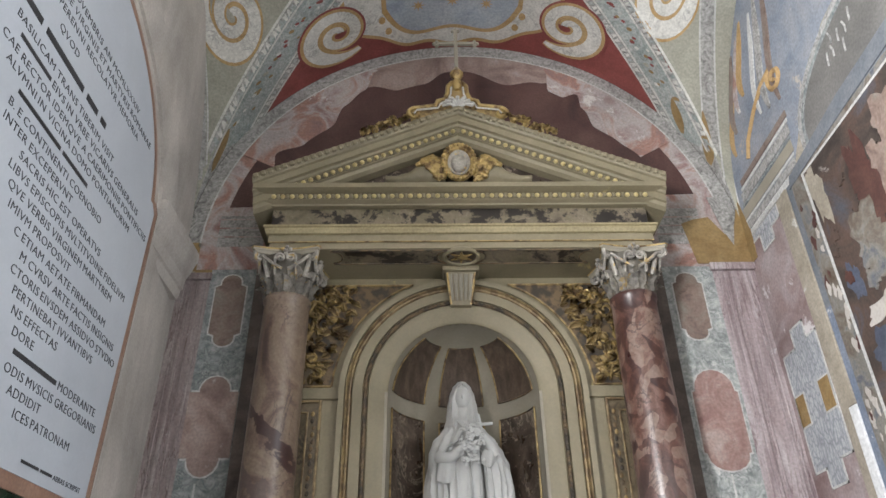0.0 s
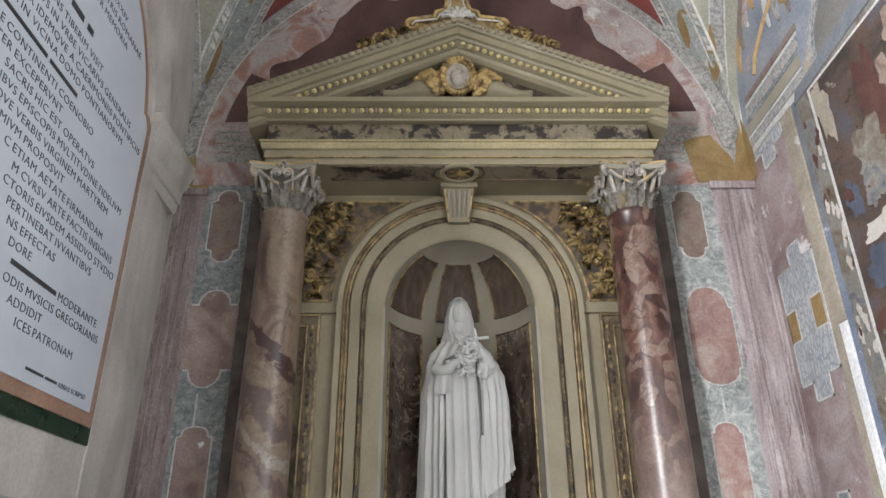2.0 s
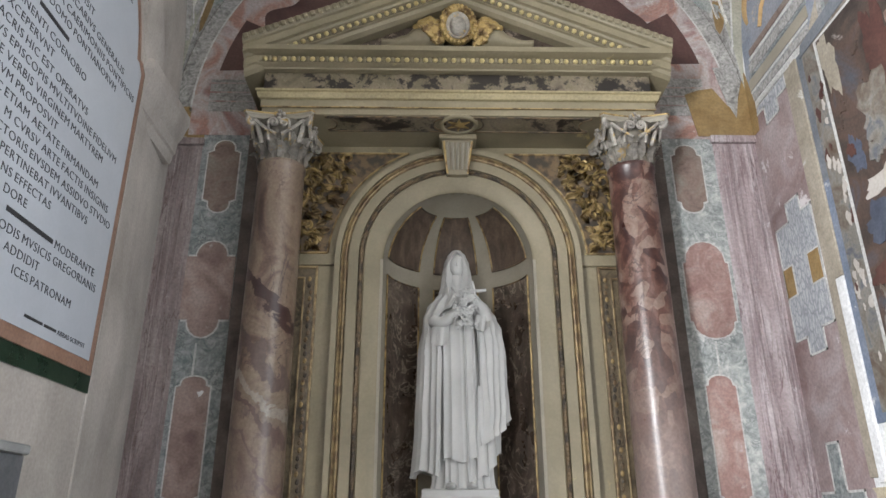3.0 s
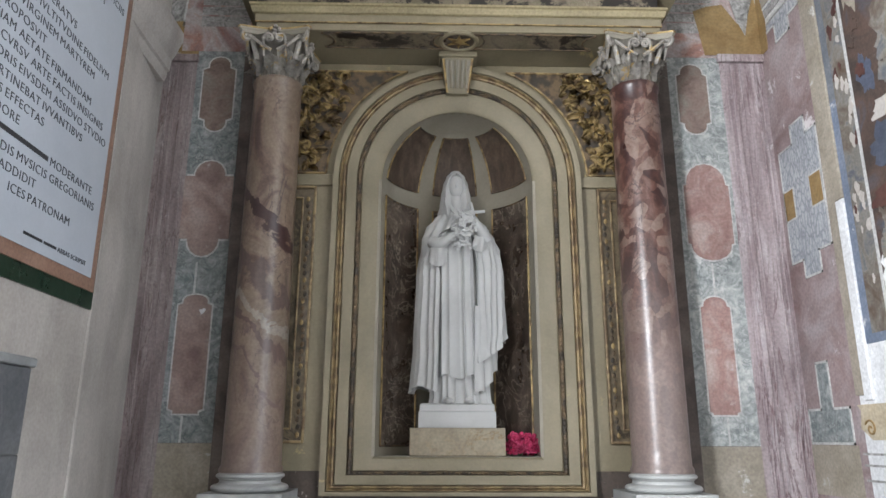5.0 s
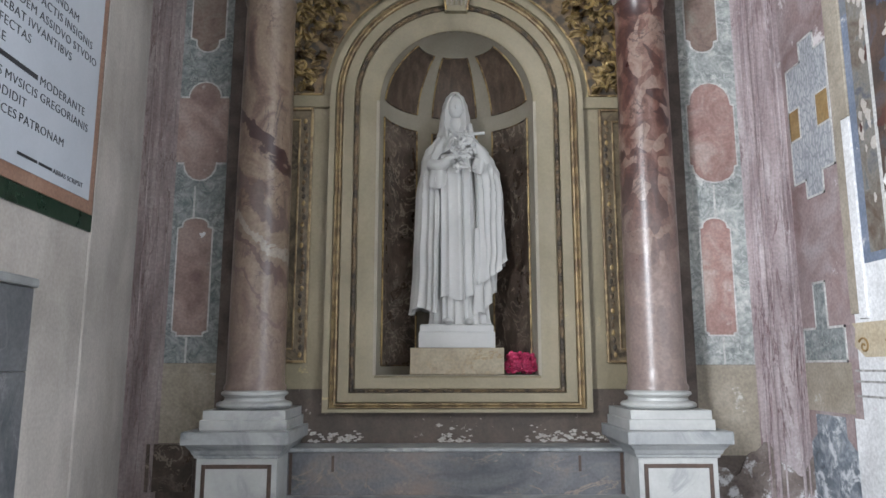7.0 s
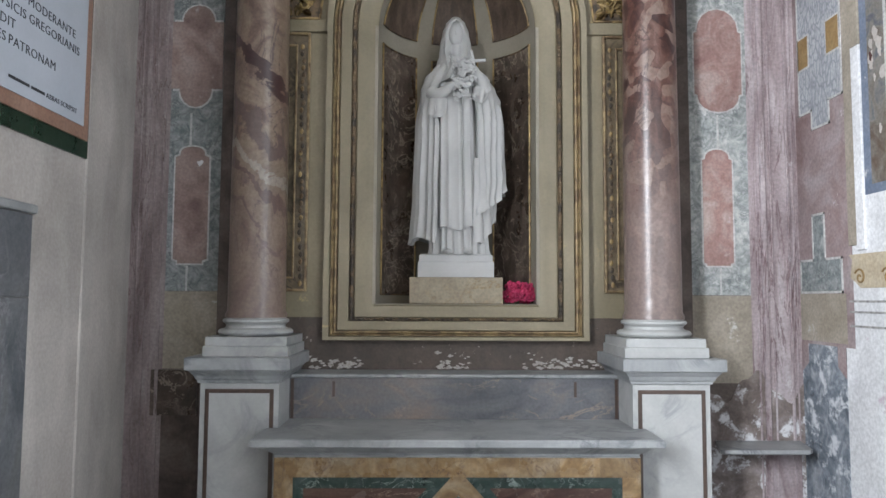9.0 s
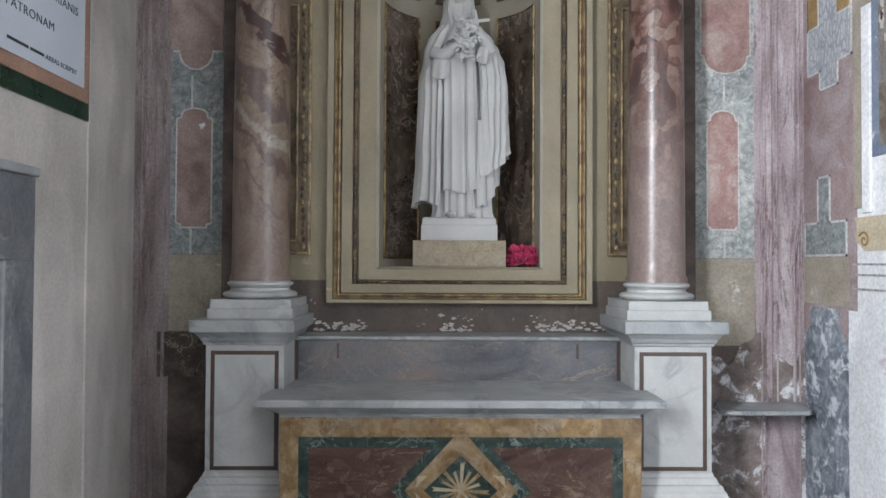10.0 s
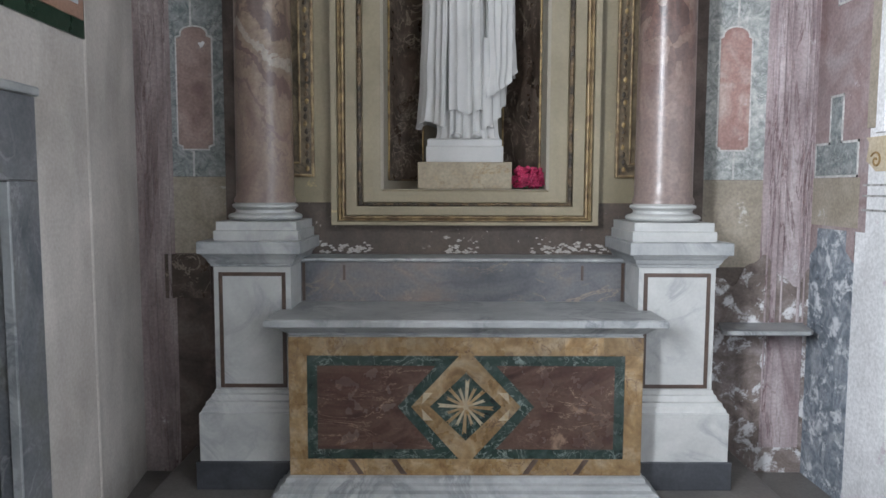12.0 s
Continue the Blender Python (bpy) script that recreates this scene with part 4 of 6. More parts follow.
part("star", slab([(CX + (0.085 if i % 2 == 0 else 0.03) * math.sin(math.pi * i / 6), 4.105 + (0.08 if i % 2 == 0 else 0.03) * math.cos(math.pi * i / 6), 4.285) for i in range(12)], (0, 0, -1), 0.008), M_GILT, ring, "gilt six-pointed star")

part("gilt_line", mk((CX - EN + 0.02, CX + EN - 0.02, 3.986, 3.992, 4.338, 4.346)), M_WORN, aed, "thin worn gilt line")

# frieze and cornice
part("frieze", mk((CX - EN + 0.005, CX + EN - 0.005, 4.08, 4.5, 4.47, 4.70)), M_FRIEZE, aed, "mottled dark and beige marble frieze")
corn = part("cornice", stack(CX - EN + 0.01, CX + EN - 0.01, 4.06, 4.5, [(0.0, 4.672), (0.025, 4.675), (0.03, 4.685), (0.055, 4.695), (0.065, 4.70), (0.065, 4.75), (0.10, 4.755), (0.13, 4.762), (0.13, 4.80), (0.12, 4.805)]), M_CREAM, aed, "cream horizontal cornice")
stud = bmesh.new()
blob((0, 0, 0), (0.0185, 0.016, 0.0185), stud, 2)
stud_mesh = bpy.data.meshes.new("gilt_bead")
stud.to_mesh(stud_mesh)
stud.free()
stud_mesh.materials.append(M_BEAD)


# added strip whose colour carries the shade round the beads
part("bead_ground", mk((CX - EN - 0.02, CX + EN + 0.02, 3.9925, 4.02, 4.703, 4.747)), M_BEADG, corn, "cream ground behind the beads, darkened with painted shade")
n = 42
for i in range(n):
    place(stud_mesh, "gilt_bead", corn, (CX - EN + 0.02 + (2 * EN - 0.04) * i / (n - 1), 3.99, 4.725))
# small blocks of the band between the beads
tab = bmesh.new()
box(tab, -0.009, 0.009, -0.008, 0.008, -0.02, 0.02, 0.004)
tab_mesh = bpy.data.meshes.new("cornice_tab")
tab.to_mesh(tab_mesh)
tab.free()
tab_mesh.materials.append(M_CREAM)
for i in range(n - 1):
    place(tab_mesh, "cornice_tab", corn, (CX - EN + 0.02 + (2 * EN - 0.04) * (i + 0.5) / (n - 1), 3.99, 4.725))

# pediment: raking cornices, tympanum
PB, PT, PH = 4.80, 5.50, 1.47     # base, top of the apex, half width
slope = math.atan2(PT - 4.86, PH)


def rake(rows, sx):
    """One raking cornice: rows of (height above the lower edge, y); mitred at the axis."""
    bm = bmesh.new()
    rings = []
    for x in (0.0, PH):
        rings.append([bm.verts.new((CX + sx * x, y, PT - h - (PT - 4.86) * x / PH)) for h, y in rows])
    a, b = rings
    k = len(rows)
    fs = [bm.faces.new((a[i], a[(i + 1) % k], b[(i + 1) % k], b[i])) for i in range(k)]
    fs += [bm.faces.new(a[::-1]), bm.faces.new(b)]
    bmesh.ops.recalc_face_normals(bm, faces=fs)
    return bm


ROWS = [(0.0, 4.5), (0.0, 3.90), (0.03, 3.895), (0.06, 3.915), (0.065, 3.935), (0.115, 3.94), (0.12, 3.965), (0.135, 3.975), (0.14, 3.99), (0.195, 3.992), (0.20, 4.01), (0.225, 4.02), (0.245, 4.05), (0.245, 4.5)]
leaf = bmesh.new()
box(leaf, -0.018, 0.018, -0.009, 0.014, -0.026, 0.014, 0.008)
leaf_mesh = bpy.data.meshes.new("cornice_leaf")
leaf.to_mesh(leaf_mesh)
leaf.free()
leaf_mesh.materials.append(M_CREAM)
for sx in (-1, 1):
    r = part("raking_cornice", rake(ROWS, sx), M_CREAM, aed, "cream raking cornice with gilt beads")
    # same shade-coloured strip behind the raking beads
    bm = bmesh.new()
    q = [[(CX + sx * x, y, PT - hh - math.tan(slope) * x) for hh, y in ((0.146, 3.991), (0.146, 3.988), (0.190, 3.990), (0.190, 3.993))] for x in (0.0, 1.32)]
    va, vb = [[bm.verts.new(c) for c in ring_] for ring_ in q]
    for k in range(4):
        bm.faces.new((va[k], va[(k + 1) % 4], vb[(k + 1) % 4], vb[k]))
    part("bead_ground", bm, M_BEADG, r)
    n = 25
    for i in range(n):
        x = 0.04 + 1.24 * i / (n - 1)
        place(stud_mesh, "gilt_bead", r, (CX + sx * x, 3.982, PT - 0.167 - math.tan(slope) * x), (0, sx * slope, 0))
    n = 30
    for i in range(n):
        x = 0.03 + 1.42 * i / (n - 1)
        place(leaf_mesh, "cornice_leaf", r, (CX + sx * x, 3.893, PT - 0.022 - math.tan(slope) * x), (0, sx * slope, 0))
tri = [(CX - 1.3, 4.80), (CX + 1.3, 4.80), (CX, PT - 0.2)]
tym = part("tympanum", slab(on_back(tri, 4.14), (0, -1, 0), 0.02), M_EMP, aed, "mottled marble tympanum with a winged oval")
# winged oval
ov = [(CX + 0.105 * math.sin(2 * math.pi * i / 28), 5.045 + 0.145 * math.cos(2 * math.pi * i / 28)) for i in range(28)]
part("oval", slab(on_back([(CX + (x - CX) * 0.8, 5.045 + (z - 5.045) * 0.8) for x, z in ov], 4.04), (0, -1, 0), 0.03), M_CAPITAL, tym, "grey stone oval", False)
part("boss", blob((CX, 4.01, 5.03), (0.06, 0.035, 0.085), None, 3), M_CAPITAL, tym, smooth=True)
part("gilt_ring", tube([(x, 4.02, z) for x, z in ov + ov[:1]], 0.024, 8), M_GILT, tym, smooth=True)
rng = random.Random(3)
for i in range(26):
    a = 2 * math.pi * i / 26
    part("gilt_curl", blob((CX + 0.118 * math.sin(a), 4.0, 5.045 + 0.155 * math.cos(a)), (0.022, 0.02, 0.022)), M_GILT, tym)
scale_bm = bmesh.new()
blob((0, 0, 0), (0.019, 0.014, 0.024), scale_bm, 2)
scale_mesh = bpy.data.meshes.new("gilt_scale")
scale_bm.to_mesh(scale_mesh)
scale_bm.free()
scale_mesh.materials.append(M_GILT)
WING_TOP = ((0.10, 0.03), (0.14, 0.10), (0.20, 0.135), (0.255, 0.10), (0.30, 0.05), (0.38, -0.02), (0.47, -0.05), (0.545, -0.045))
WING_LOW = ((0.10, -0.125), (0.25, -0.115), (0.43, -0.128), (0.53, -0.11), (0.545, -0.10))
for sx in (-1, 1):
    # a hollow sweep from the shoulder out to the tip, swelling towards the middle
    bm = bmesh.new()
    prev = None
    for i in range(25):
        u = 0.10 + 0.445 * i / 24
        hi_, lo_ = interp(u, WING_TOP), interp(u, WING_LOW)
        ring_ = []
        for j in range(9):
            f = j / 8
            ring_.append(bm.verts.new((CX + sx * u, 4.11 - 0.075 * math.sin(math.pi * f) ** 0.6 * (1.15 - 0.7 * i / 24), 5.035 + lo_ + (hi_ - lo_) * f)))
        if prev:
            for j in range(8):
                bm.faces.new((prev[j], prev[j + 1], ring_[j + 1], ring_[j]))
        prev = ring_
    bmesh.ops.recalc_face_normals(bm, faces=bm.faces[:])
    part("wing", bm, M_CREAM, tym, "cream carved wing with a gilded shoulder", True)
    for i in range(190):
        u = rng.uniform(0.105, 0.31)
        hi_, lo_ = interp(u, WING_TOP), interp(u, WING_LOW)
        f = rng.uniform(0.08, 1.0)
        if u > 0.20 and f < 0.2 + (u - 0.20) * 6:
            continue
        place(scale_mesh, "gilt_scale", tym, (CX + sx * u, 4.108 - 0.075 * math.sin(math.pi * f) ** 0.6 * 1.1, 5.035 + lo_ + (hi_ - lo_) * f), (rng.uniform(-0.4, 0.4), rng.uniform(-0.8, 0.8), 0))

# crest: shell, scrolls, cross and gilded foliage on the slopes
crest = thing("pediment_crest", (CX, 4.0, PT), "gilded scroll and shell crest carrying a pale cross", "ornament")
for sx in (-1, 1):
    part("scroll", tube([(CX + sx * a, 3.96, b) for a, b in spiral((0.33, 5.475), 0.055, 1.3, 1.6, -1)], 0.02, 6, taper=lambda f: 1.1 - 0.5 * f), M_GILT, crest, smooth=True)
    part("scroll", tube([(CX + sx * a, 3.96, b) for a, b in ((0.33, 5.53), (0.24, 5.545), (0.17, 5.555), (0.155, 5.60), (0.10, 5.62), (0.075, 5.68), (0.07, 5.76), (0.035, 5.80))], 0.019, 8), M_GILT, crest, smooth=True)
    part("inner_scroll", tube([(CX + sx * a, 3.95, b) for a, b in ((0.335, 5.47), (0.31, 5.505), (0.23, 5.515), (0.15, 5.525), (0.125, 5.575), (0.075, 5.60), (0.05, 5.67), (0.045, 5.74))], 0.0075, 6), M_SCROLLW, crest, "white inner scroll line", True)
    part("scroll_body", slab(on_back([(CX + sx * u, w) for u, w in ((0.0, 5.46), (0.36, 5.40), (0.36, 5.50), (0.24, 5.53), (0.16, 5.54), (0.14, 5.59), (0.08, 5.62), (0.05, 5.70), (0.05, 5.78), (0.0, 5.80))], 4.0), (0, -1, 0), 0.03), M_WORN, crest)
    for i in range(6):
        x = 0.40 + 0.058 * i
        z = PT - math.tan(slope) * x
        w = 0.045 - 0.0025 * i
        for q in range(5):
            o = place(gold_leaf, "gilt_foliage", crest, (CX + sx * (x + rng.uniform(-0.03, 0.03)), 3.905 + rng.uniform(-0.012, 0.012), z + 0.02 + rng.uniform(0, w * 1.3)), (rng.uniform(-0.6, 0.6), rng.uniform(0, 6.28), rng.uniform(-0.6, 0.6)))
            o.scale = (0.95, 1.2, 0.8)
        part("gilt_foliage", tube([(CX + sx * (x + a), 3.895, z + 0.03 + b) for a, b in spiral((0, 0.02), 0.026, 1.2, i * 1.3, sx, 12)], 0.008, 5), M_GILT, crest)
for i in range(7):
    a = rad(-66 + 22 * i)
    part("shell_rib", tube([(CX, 3.92, 5.475), (CX + 0.06 * math.sin(a), 3.885, 5.475 + 0.07 * math.cos(a)), (CX + 0.125 * math.sin(a), 3.92, 5.475 + 0.13 * math.cos(a))], 0.016, 6, taper=lambda f: 0.35 + 0.75 * f), M_SCROLLW, crest, smooth=True)
part("finial", lathe(CX, 3.96, [(0.02, 5.72), (0.035, 5.76), (0.04, 5.80), (0.022, 5.83), (0.045, 5.86), (0.055, 5.89), (0.03, 5.93), (0.02, 5.95)], 16), M_GILT, crest, smooth=True)
cross = part("cross", mk((CX - 0.015, CX + 0.015, 3.945, 3.975, 5.93, 6.38), (CX - 0.15, CX - 0.016, 3.947, 3.973, 6.219, 6.249), (CX + 0.016, CX + 0.15, 3.947, 3.973, 6.219, 6.249), bevel=0.004), M_PALE, crest, "pale stone cross with trefoil ends")
for cx_, cz_ in ((-0.155, 6.234), (0.155, 6.234), (0, 6.385)):
    for dx, dz in ((0, 0.022), (0.022, 0), (-0.022, 0), (0, -0.022)):
        part("trefoil", blob((CX + cx_ + dx, 3.96, cz_ + dz), (0.017, 0.015, 0.017), None, 2), M_PALE, cross)


# ---- columns ----
def column(cx, mat, label):
    cy = 4.17
    t = thing("column", (cx, cy, 1.35), label, "column", "columns of the aedicule")
    part("plinth", stack(cx - 0.225, cx + 0.225, cy - 0.225, 4.43, [(0.012, 1.345), (0.012, 1.398), (0.0, 1.402), (0.0, 1.45)]), M_WHITE, t, "white marble plinth")
    rows = [(0.19, 1.45)] + roundrow(0.185, 1.452, 1.492, 0.03) + [(0.172, 1.498), (0.168, 1.512), (0.176, 1.52)] + roundrow(0.172, 1.522, 1.55, 0.018) + [(0.172, 1.555)]
    part("base", lathe(cx, cy, rows), M_WHITE, t, "white marble moulded base", True)
    rows = [(0.178, 1.555), (0.178, 1.575), (0.167, 1.595)]
    for i in range(1, 25):
        f = i / 24
        rows.append((0.166 - 0.016 * f ** 1.6, 1.595 + (3.93 - 1.595) * f))
    rows += [(0.157, 3.945), (0.16, 3.96), (0.157, 3.975), (0.15, 3.98)]
    part("shaft", lathe(cx, cy, rows, 64), mat, t, "", True)
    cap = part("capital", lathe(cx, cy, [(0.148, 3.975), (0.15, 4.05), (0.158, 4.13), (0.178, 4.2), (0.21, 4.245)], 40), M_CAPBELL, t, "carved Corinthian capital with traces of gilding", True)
    for ring_n, z0, hh, off in ((8, 3.98, 0.125, 0.0), (8, 4.03, 0.155, 0.5)):
        for i in range(ring_n):
            a = 2 * math.pi * (i + off) / ring_n
            er, et = Vector((math.cos(a), math.sin(a), 0)), Vector((-math.sin(a), math.cos(a), 0))
            bm = bmesh.new()
            rows_l = []
            for j in range(7):
                f = j / 6
                rad_ = 0.158 + 0.012 * f + (0.055 * max(f - 0.55, 0) / 0.45)
                z = z0 + hh * (f if f < 0.84 else 0.84 + (0.84 - f) * 0.7)
                w = 0.05 * (0.75 + 0.6 * math.sin(math.pi * f) - 0.45 * f)
                rows_l.append([bm.verts.new(Vector((cx, cy, z)) + er * (rad_ - 0.012 * abs(k) / 2 + 0.01 * (1 if k == 0 else 0) - (0.006 if abs(k) == 1 else 0)) + et * (w * k / 2 * (1.0 if abs(k) < 2 else (0.82 if j % 2 else 1.1)))) for k in (-2, -1, 0, 1, 2)])
            for p, q in zip(rows_l, rows_l[1:]):
                for k in range(4):
                    bm.faces.new((p[k], p[k + 1], q[k + 1], q[k]))
            bmesh.ops.solidify(bm, geom=bm.faces[:], thickness=0.008)
            part("acanthus_leaf", bm, M_CAPITAL, cap, smooth=True)
    for i in range(4):
        a = math.pi / 4 + i * math.pi / 2
        er = Vector((math.cos(a), math.sin(a), 0))
        pts = [Vector((cx, cy, 4.1)) + er * 0.17, Vector((cx, cy, 4.18)) + er * 0.2]
        pts += [Vector((cx, cy, v)) + er * u for u, v in spiral((0.262, 4.232), 0.042, 1.6, 2.6, -1, 22)]
        part("volute", tube(pts, 0.017, 6, taper=lambda f: 1.0 - 0.35 * f), M_CAPITAL, cap, smooth=True)
        a2 = a + math.pi / 4
        e2, t2 = Vector((math.cos(a2), math.sin(a2), 0)), Vector((-math.sin(a2), math.cos(a2), 0))
        for s in (-1, 1):
            pts = [Vector((cx, cy, 4.10)) + e2 * 0.165 + t2 * s * 0.07]
            pts += [Vector((cx, cy, v)) + e2 * 0.205 + t2 * s * u for u, v in spiral((0.035, 4.205), 0.034, 1.5, 0.2, 1, 18)]
            part("helix", tube(pts, 0.011, 5), M_CAPITAL, cap, smooth=True)
            vv = [Vector((cx, cy, v)) + e2 * (0.19 + 0.0 * u) + t2 * s * u for u, v in ((0.02, 4.13), (0.07, 4.16), (0.12, 4.2), (0.16, 4.235))]
            part("stalk", tube(vv, 0.012, 5), M_CAPITAL, cap)
        for dx, dz in ((0, 0), (0.025, 0.01), (-0.025, 0.01), (0, 0.03), (0, -0.025)):
            part("rosette", blob(Vector((cx, cy, 4.262 + dz)) + e2 * 0.205 + t2 * dx, (0.017, 0.017, 0.017)), M_CAPITAL, cap)
    # abacus with hollow sides
    bm = bmesh.new()
    rings = []
    for z, g in ((4.245, 0.92), (4.262, 0.97), (4.268, 1.0), (4.291, 1.0)):
        pts = []
        for s in range(4):
            a = -math.pi / 4 + s * math.pi / 2
            c0, c1 = Vector((math.cos(a), math.sin(a), 0)) * 0.335, Vector((math.cos(a + H), math.sin(a + H), 0)) * 0.335
            mid = (c0 + c1) / 2
            for k in range(9):
                f = 0.05 + 0.9 * k / 8
                p = c0.lerp(c1, f) - mid.normalized() * 0.05 * math.sin(math.pi * f)
                pts.append(Vector((cx, cy, z)) + p * g)
        rings.append([bm.verts.new(p) for p in pts])
    for p, q in zip(rings, rings[1:]):
        for k in range(len(p)):
            j = (k + 1) % len(p)
            bm.faces.new((p[k], p[j], q[j], q[k]))
    bm.faces.new(rings[0][::-1]), bm.faces.new(rings[-1])
    ab = part("abacus", bm, M_PALE, cap, "pale abacus with a gilt edge")
    edge_pts = [v.co + t.location for v in ab.data.vertices[len(ab.data.vertices) * 3 // 4:]]
    part("gilt_edge", tube([(q.x, q.y, 4.284) for q in edge_pts + edge_pts[:1]], 0.007, 5), M_GILT, cap)
    return t


column(-1.135, M_COL_L, "brown and pink veined marble column on a white base")
column(1.215, M_COL_R, "polished red breccia marble column on a white base")


# ---- pedestals ----
def pedestal(cx):
    t = thing("pedestal", (cx, 4.15, -0.05), "white marble column pedestal with a brown framed panel", "pedestal", "pedestals beside the altar")
    x0, x1, y0 = cx - 0.215, cx + 0.215, 3.91
    part("plinth", mk((x0 - 0.095, x1 + 0.095, y0 - 0.09, 4.45, -0.05, 0.112), bevel=0.004), M_DARKBASE, t, "dark grey stone plinth")
    part("foot", stack(x0, x1, y0, 4.45, [(0.075, 0.112), (0.075, 0.385), (0.066, 0.39), (0.062, 0.405), (0.05, 0.42), (0.046, 0.44), (0.03, 0.445), (0.02, 0.475), (0.01, 0.48), (0.006, 0.5), (0.0, 0.502)]), M_WHITE, t)
    part("shaft", mk((x0, x1, y0, 4.45, 0.502, 1.205)), M_WHITE, t)
    part("panel", mk((x0 + 0.05, x1 - 0.05, y0 - 0.004, y0 + 0.004, 0.535, 1.148)), M_WHITE, t, "white marble panel")
    for b in ((x0 + 0.028, x0 + 0.05, 0.513, 1.17), (x1 - 0.05, x1 - 0.028, 0.513, 1.17), (x0 + 0.05, x1 - 0.05, 0.513, 0.535), (x0 + 0.05, x1 - 0.05, 1.148, 1.17)):
        part("panel_border", mk((b[0], b[1], y0 - 0.007, y0 + 0.004, b[2], b[3]), bevel=0.002), M_BRONZE, t, "brown marble border strip")
    part("cap", stack(x0, x1, y0, 4.45, [(0.0, 1.20), (0.012, 1.204), (0.014, 1.218), (0.022, 1.225), (0.03, 1.245), (0.045, 1.262), (0.05, 1.272), (0.068, 1.276), (0.07, 1.28), (0.07, 1.34), (0.066, 1.345)]), M_GREYM, t, "moulded grey-white marble cap")
    return t


pedestal(AX - 1.19)
pedestal(AX + 1.19)


# ---- altar ----
altar = thing("altar", (AX, 3.95, -0.05), "marble altar table with inlaid coloured frontal", "altar")
part("body", mk((AX - 0.94, AX + 0.94, 3.668, 4.2, -0.05, 0.86)), M_GREYM, altar)
part("mensa", stack(AX - 0.93, AX + 0.93, 3.70, 4.2, [(0.0, 0.855), (0.012, 0.86), (0.014, 0.872), (0.03, 0.878), (0.05, 0.895), (0.062, 0.905), (0.07, 0.907), (0.085, 0.915), (0.112, 0.918), (0.117, 0.925), (0.117, 0.952), (0.11, 0.96)]), M_GREYM, altar, "grey-white marble table top with moulded edge")
part("foot", stack(AX - 0.93, AX + 0.93, 3.66, 4.2, [(0.10, -0.05), (0.10, 0.012), (0.085, 0.018), (0.08, 0.035), (0.055, 0.045), (0.05, 0.065), (0.03, 0.075), (0.025, 0.098), (0.01, 0.105)]), M_GREYM, altar, "grey-white marble moulded foot")
YF = 3.668
fr = part("frontal", mk((AX - 0.94, AX + 0.94, 3.660, 3.668, 0.105, 0.856)), M_SIENA, altar, "inlaid yellow, green and red marble frontal")


def inlay(pts, mat, name, lift, parent=fr):
    return part(name, slab(on_back([(AX + x, z) for x, z in pts], 3.661), (0, -1, 0), lift), mat, parent)


FZ = 0.482
for sx in (-1, 1):
    inlay([(sx * 0.842, 0.757), (sx * 0.038, 0.757), (sx * 0.292, FZ), (sx * 0.038, 0.197), (sx * 0.842, 0.197)], M_VERDE, "green_inlay", 0.0035)
    inlay([(sx * 0.788, 0.704), (sx * 0.160, 0.704), (sx * 0.364, FZ), (sx * 0.160, 0.250), (sx * 0.788, 0.250)], M_ROSSO, "red_inlay", 0.0055)
    # pale mottled pieces let into the yellow lozenge
    for sz in (-1, 1):
        inlay([(sx * 0.235, FZ + sz * 0.012), (sx * 0.175, FZ + sz * 0.075), (sx * 0.225, FZ + sz * 0.075)] if sz > 0 else [(sx * 0.235, FZ - 0.012), (sx * 0.225, FZ - 0.075), (sx * 0.175, FZ - 0.075)], M_BEIGE, "beige_inlay", 0.003)
inlay([(0, FZ + 0.185), (-0.19, FZ), (0, FZ - 0.185), (0.19, FZ)], M_VERDE, "diamond_inlay", 0.0035)
for i in range(16):
    a = 2 * math.pi * i / 16 + 0.06
    ln = (0.148, 0.112, 0.132, 0.105)[i % 4]
    pts = [(0.012 * math.sin(a - 0.5), FZ + 0.012 * math.cos(a - 0.5)), (ln * math.sin(a - 0.075), FZ + ln * math.cos(a - 0.075)), (ln * 0.93 * math.sin(a), FZ + ln * 0.93 * math.cos(a)), (ln * 1.04 * math.sin(a + 0.07), FZ + ln * 1.04 * math.cos(a + 0.07)), (0.012 * math.sin(a + 0.5), FZ + 0.012 * math.cos(a + 0.5))]
    inlay(pts, M_SIENA if i % 3 else M_BEIGE, "star_ray", 0.0055)
inlay([(0.016 * math.cos(2 * math.pi * i / 16), FZ + 0.016 * math.sin(2 * math.pi * i / 16)) for i in range(16)], M_BEIGE, "star_centre", 0.007)
# joints of the yellow border: separate tiles
for i in range(9):
    x0 = -0.938 + i * 0.2085
    for z0, z1 in ((0.108, 0.194), (0.760, 0.853)):
        inlay(rect(x0 + 0.0015, x0 + 0.207, z0, z1), M_SIENA, "yellow_tile", 0.002)
for sx in (-1, 1):
    for z0, z1 in ((0.197, 0.49), (0.493, 0.757)):
        inlay([(sx * 0.937, z0), (sx * 0.845, z0), (sx * 0.845, z1), (sx * 0.937, z1)], M_SIENA, "yellow_tile", 0.002)

for x in (-0.63, -0.40, 0.36, 0.63):
    s_ = 1 if x < 0 else -1
    inlay([(x, 0.192), (x + 0.032, 0.192), (x + 0.032 + s_ * 0.055, 0.112), (x + s_ * 0.055, 0.112)], M_BRONZE, "brown_inlay", 0.0045)

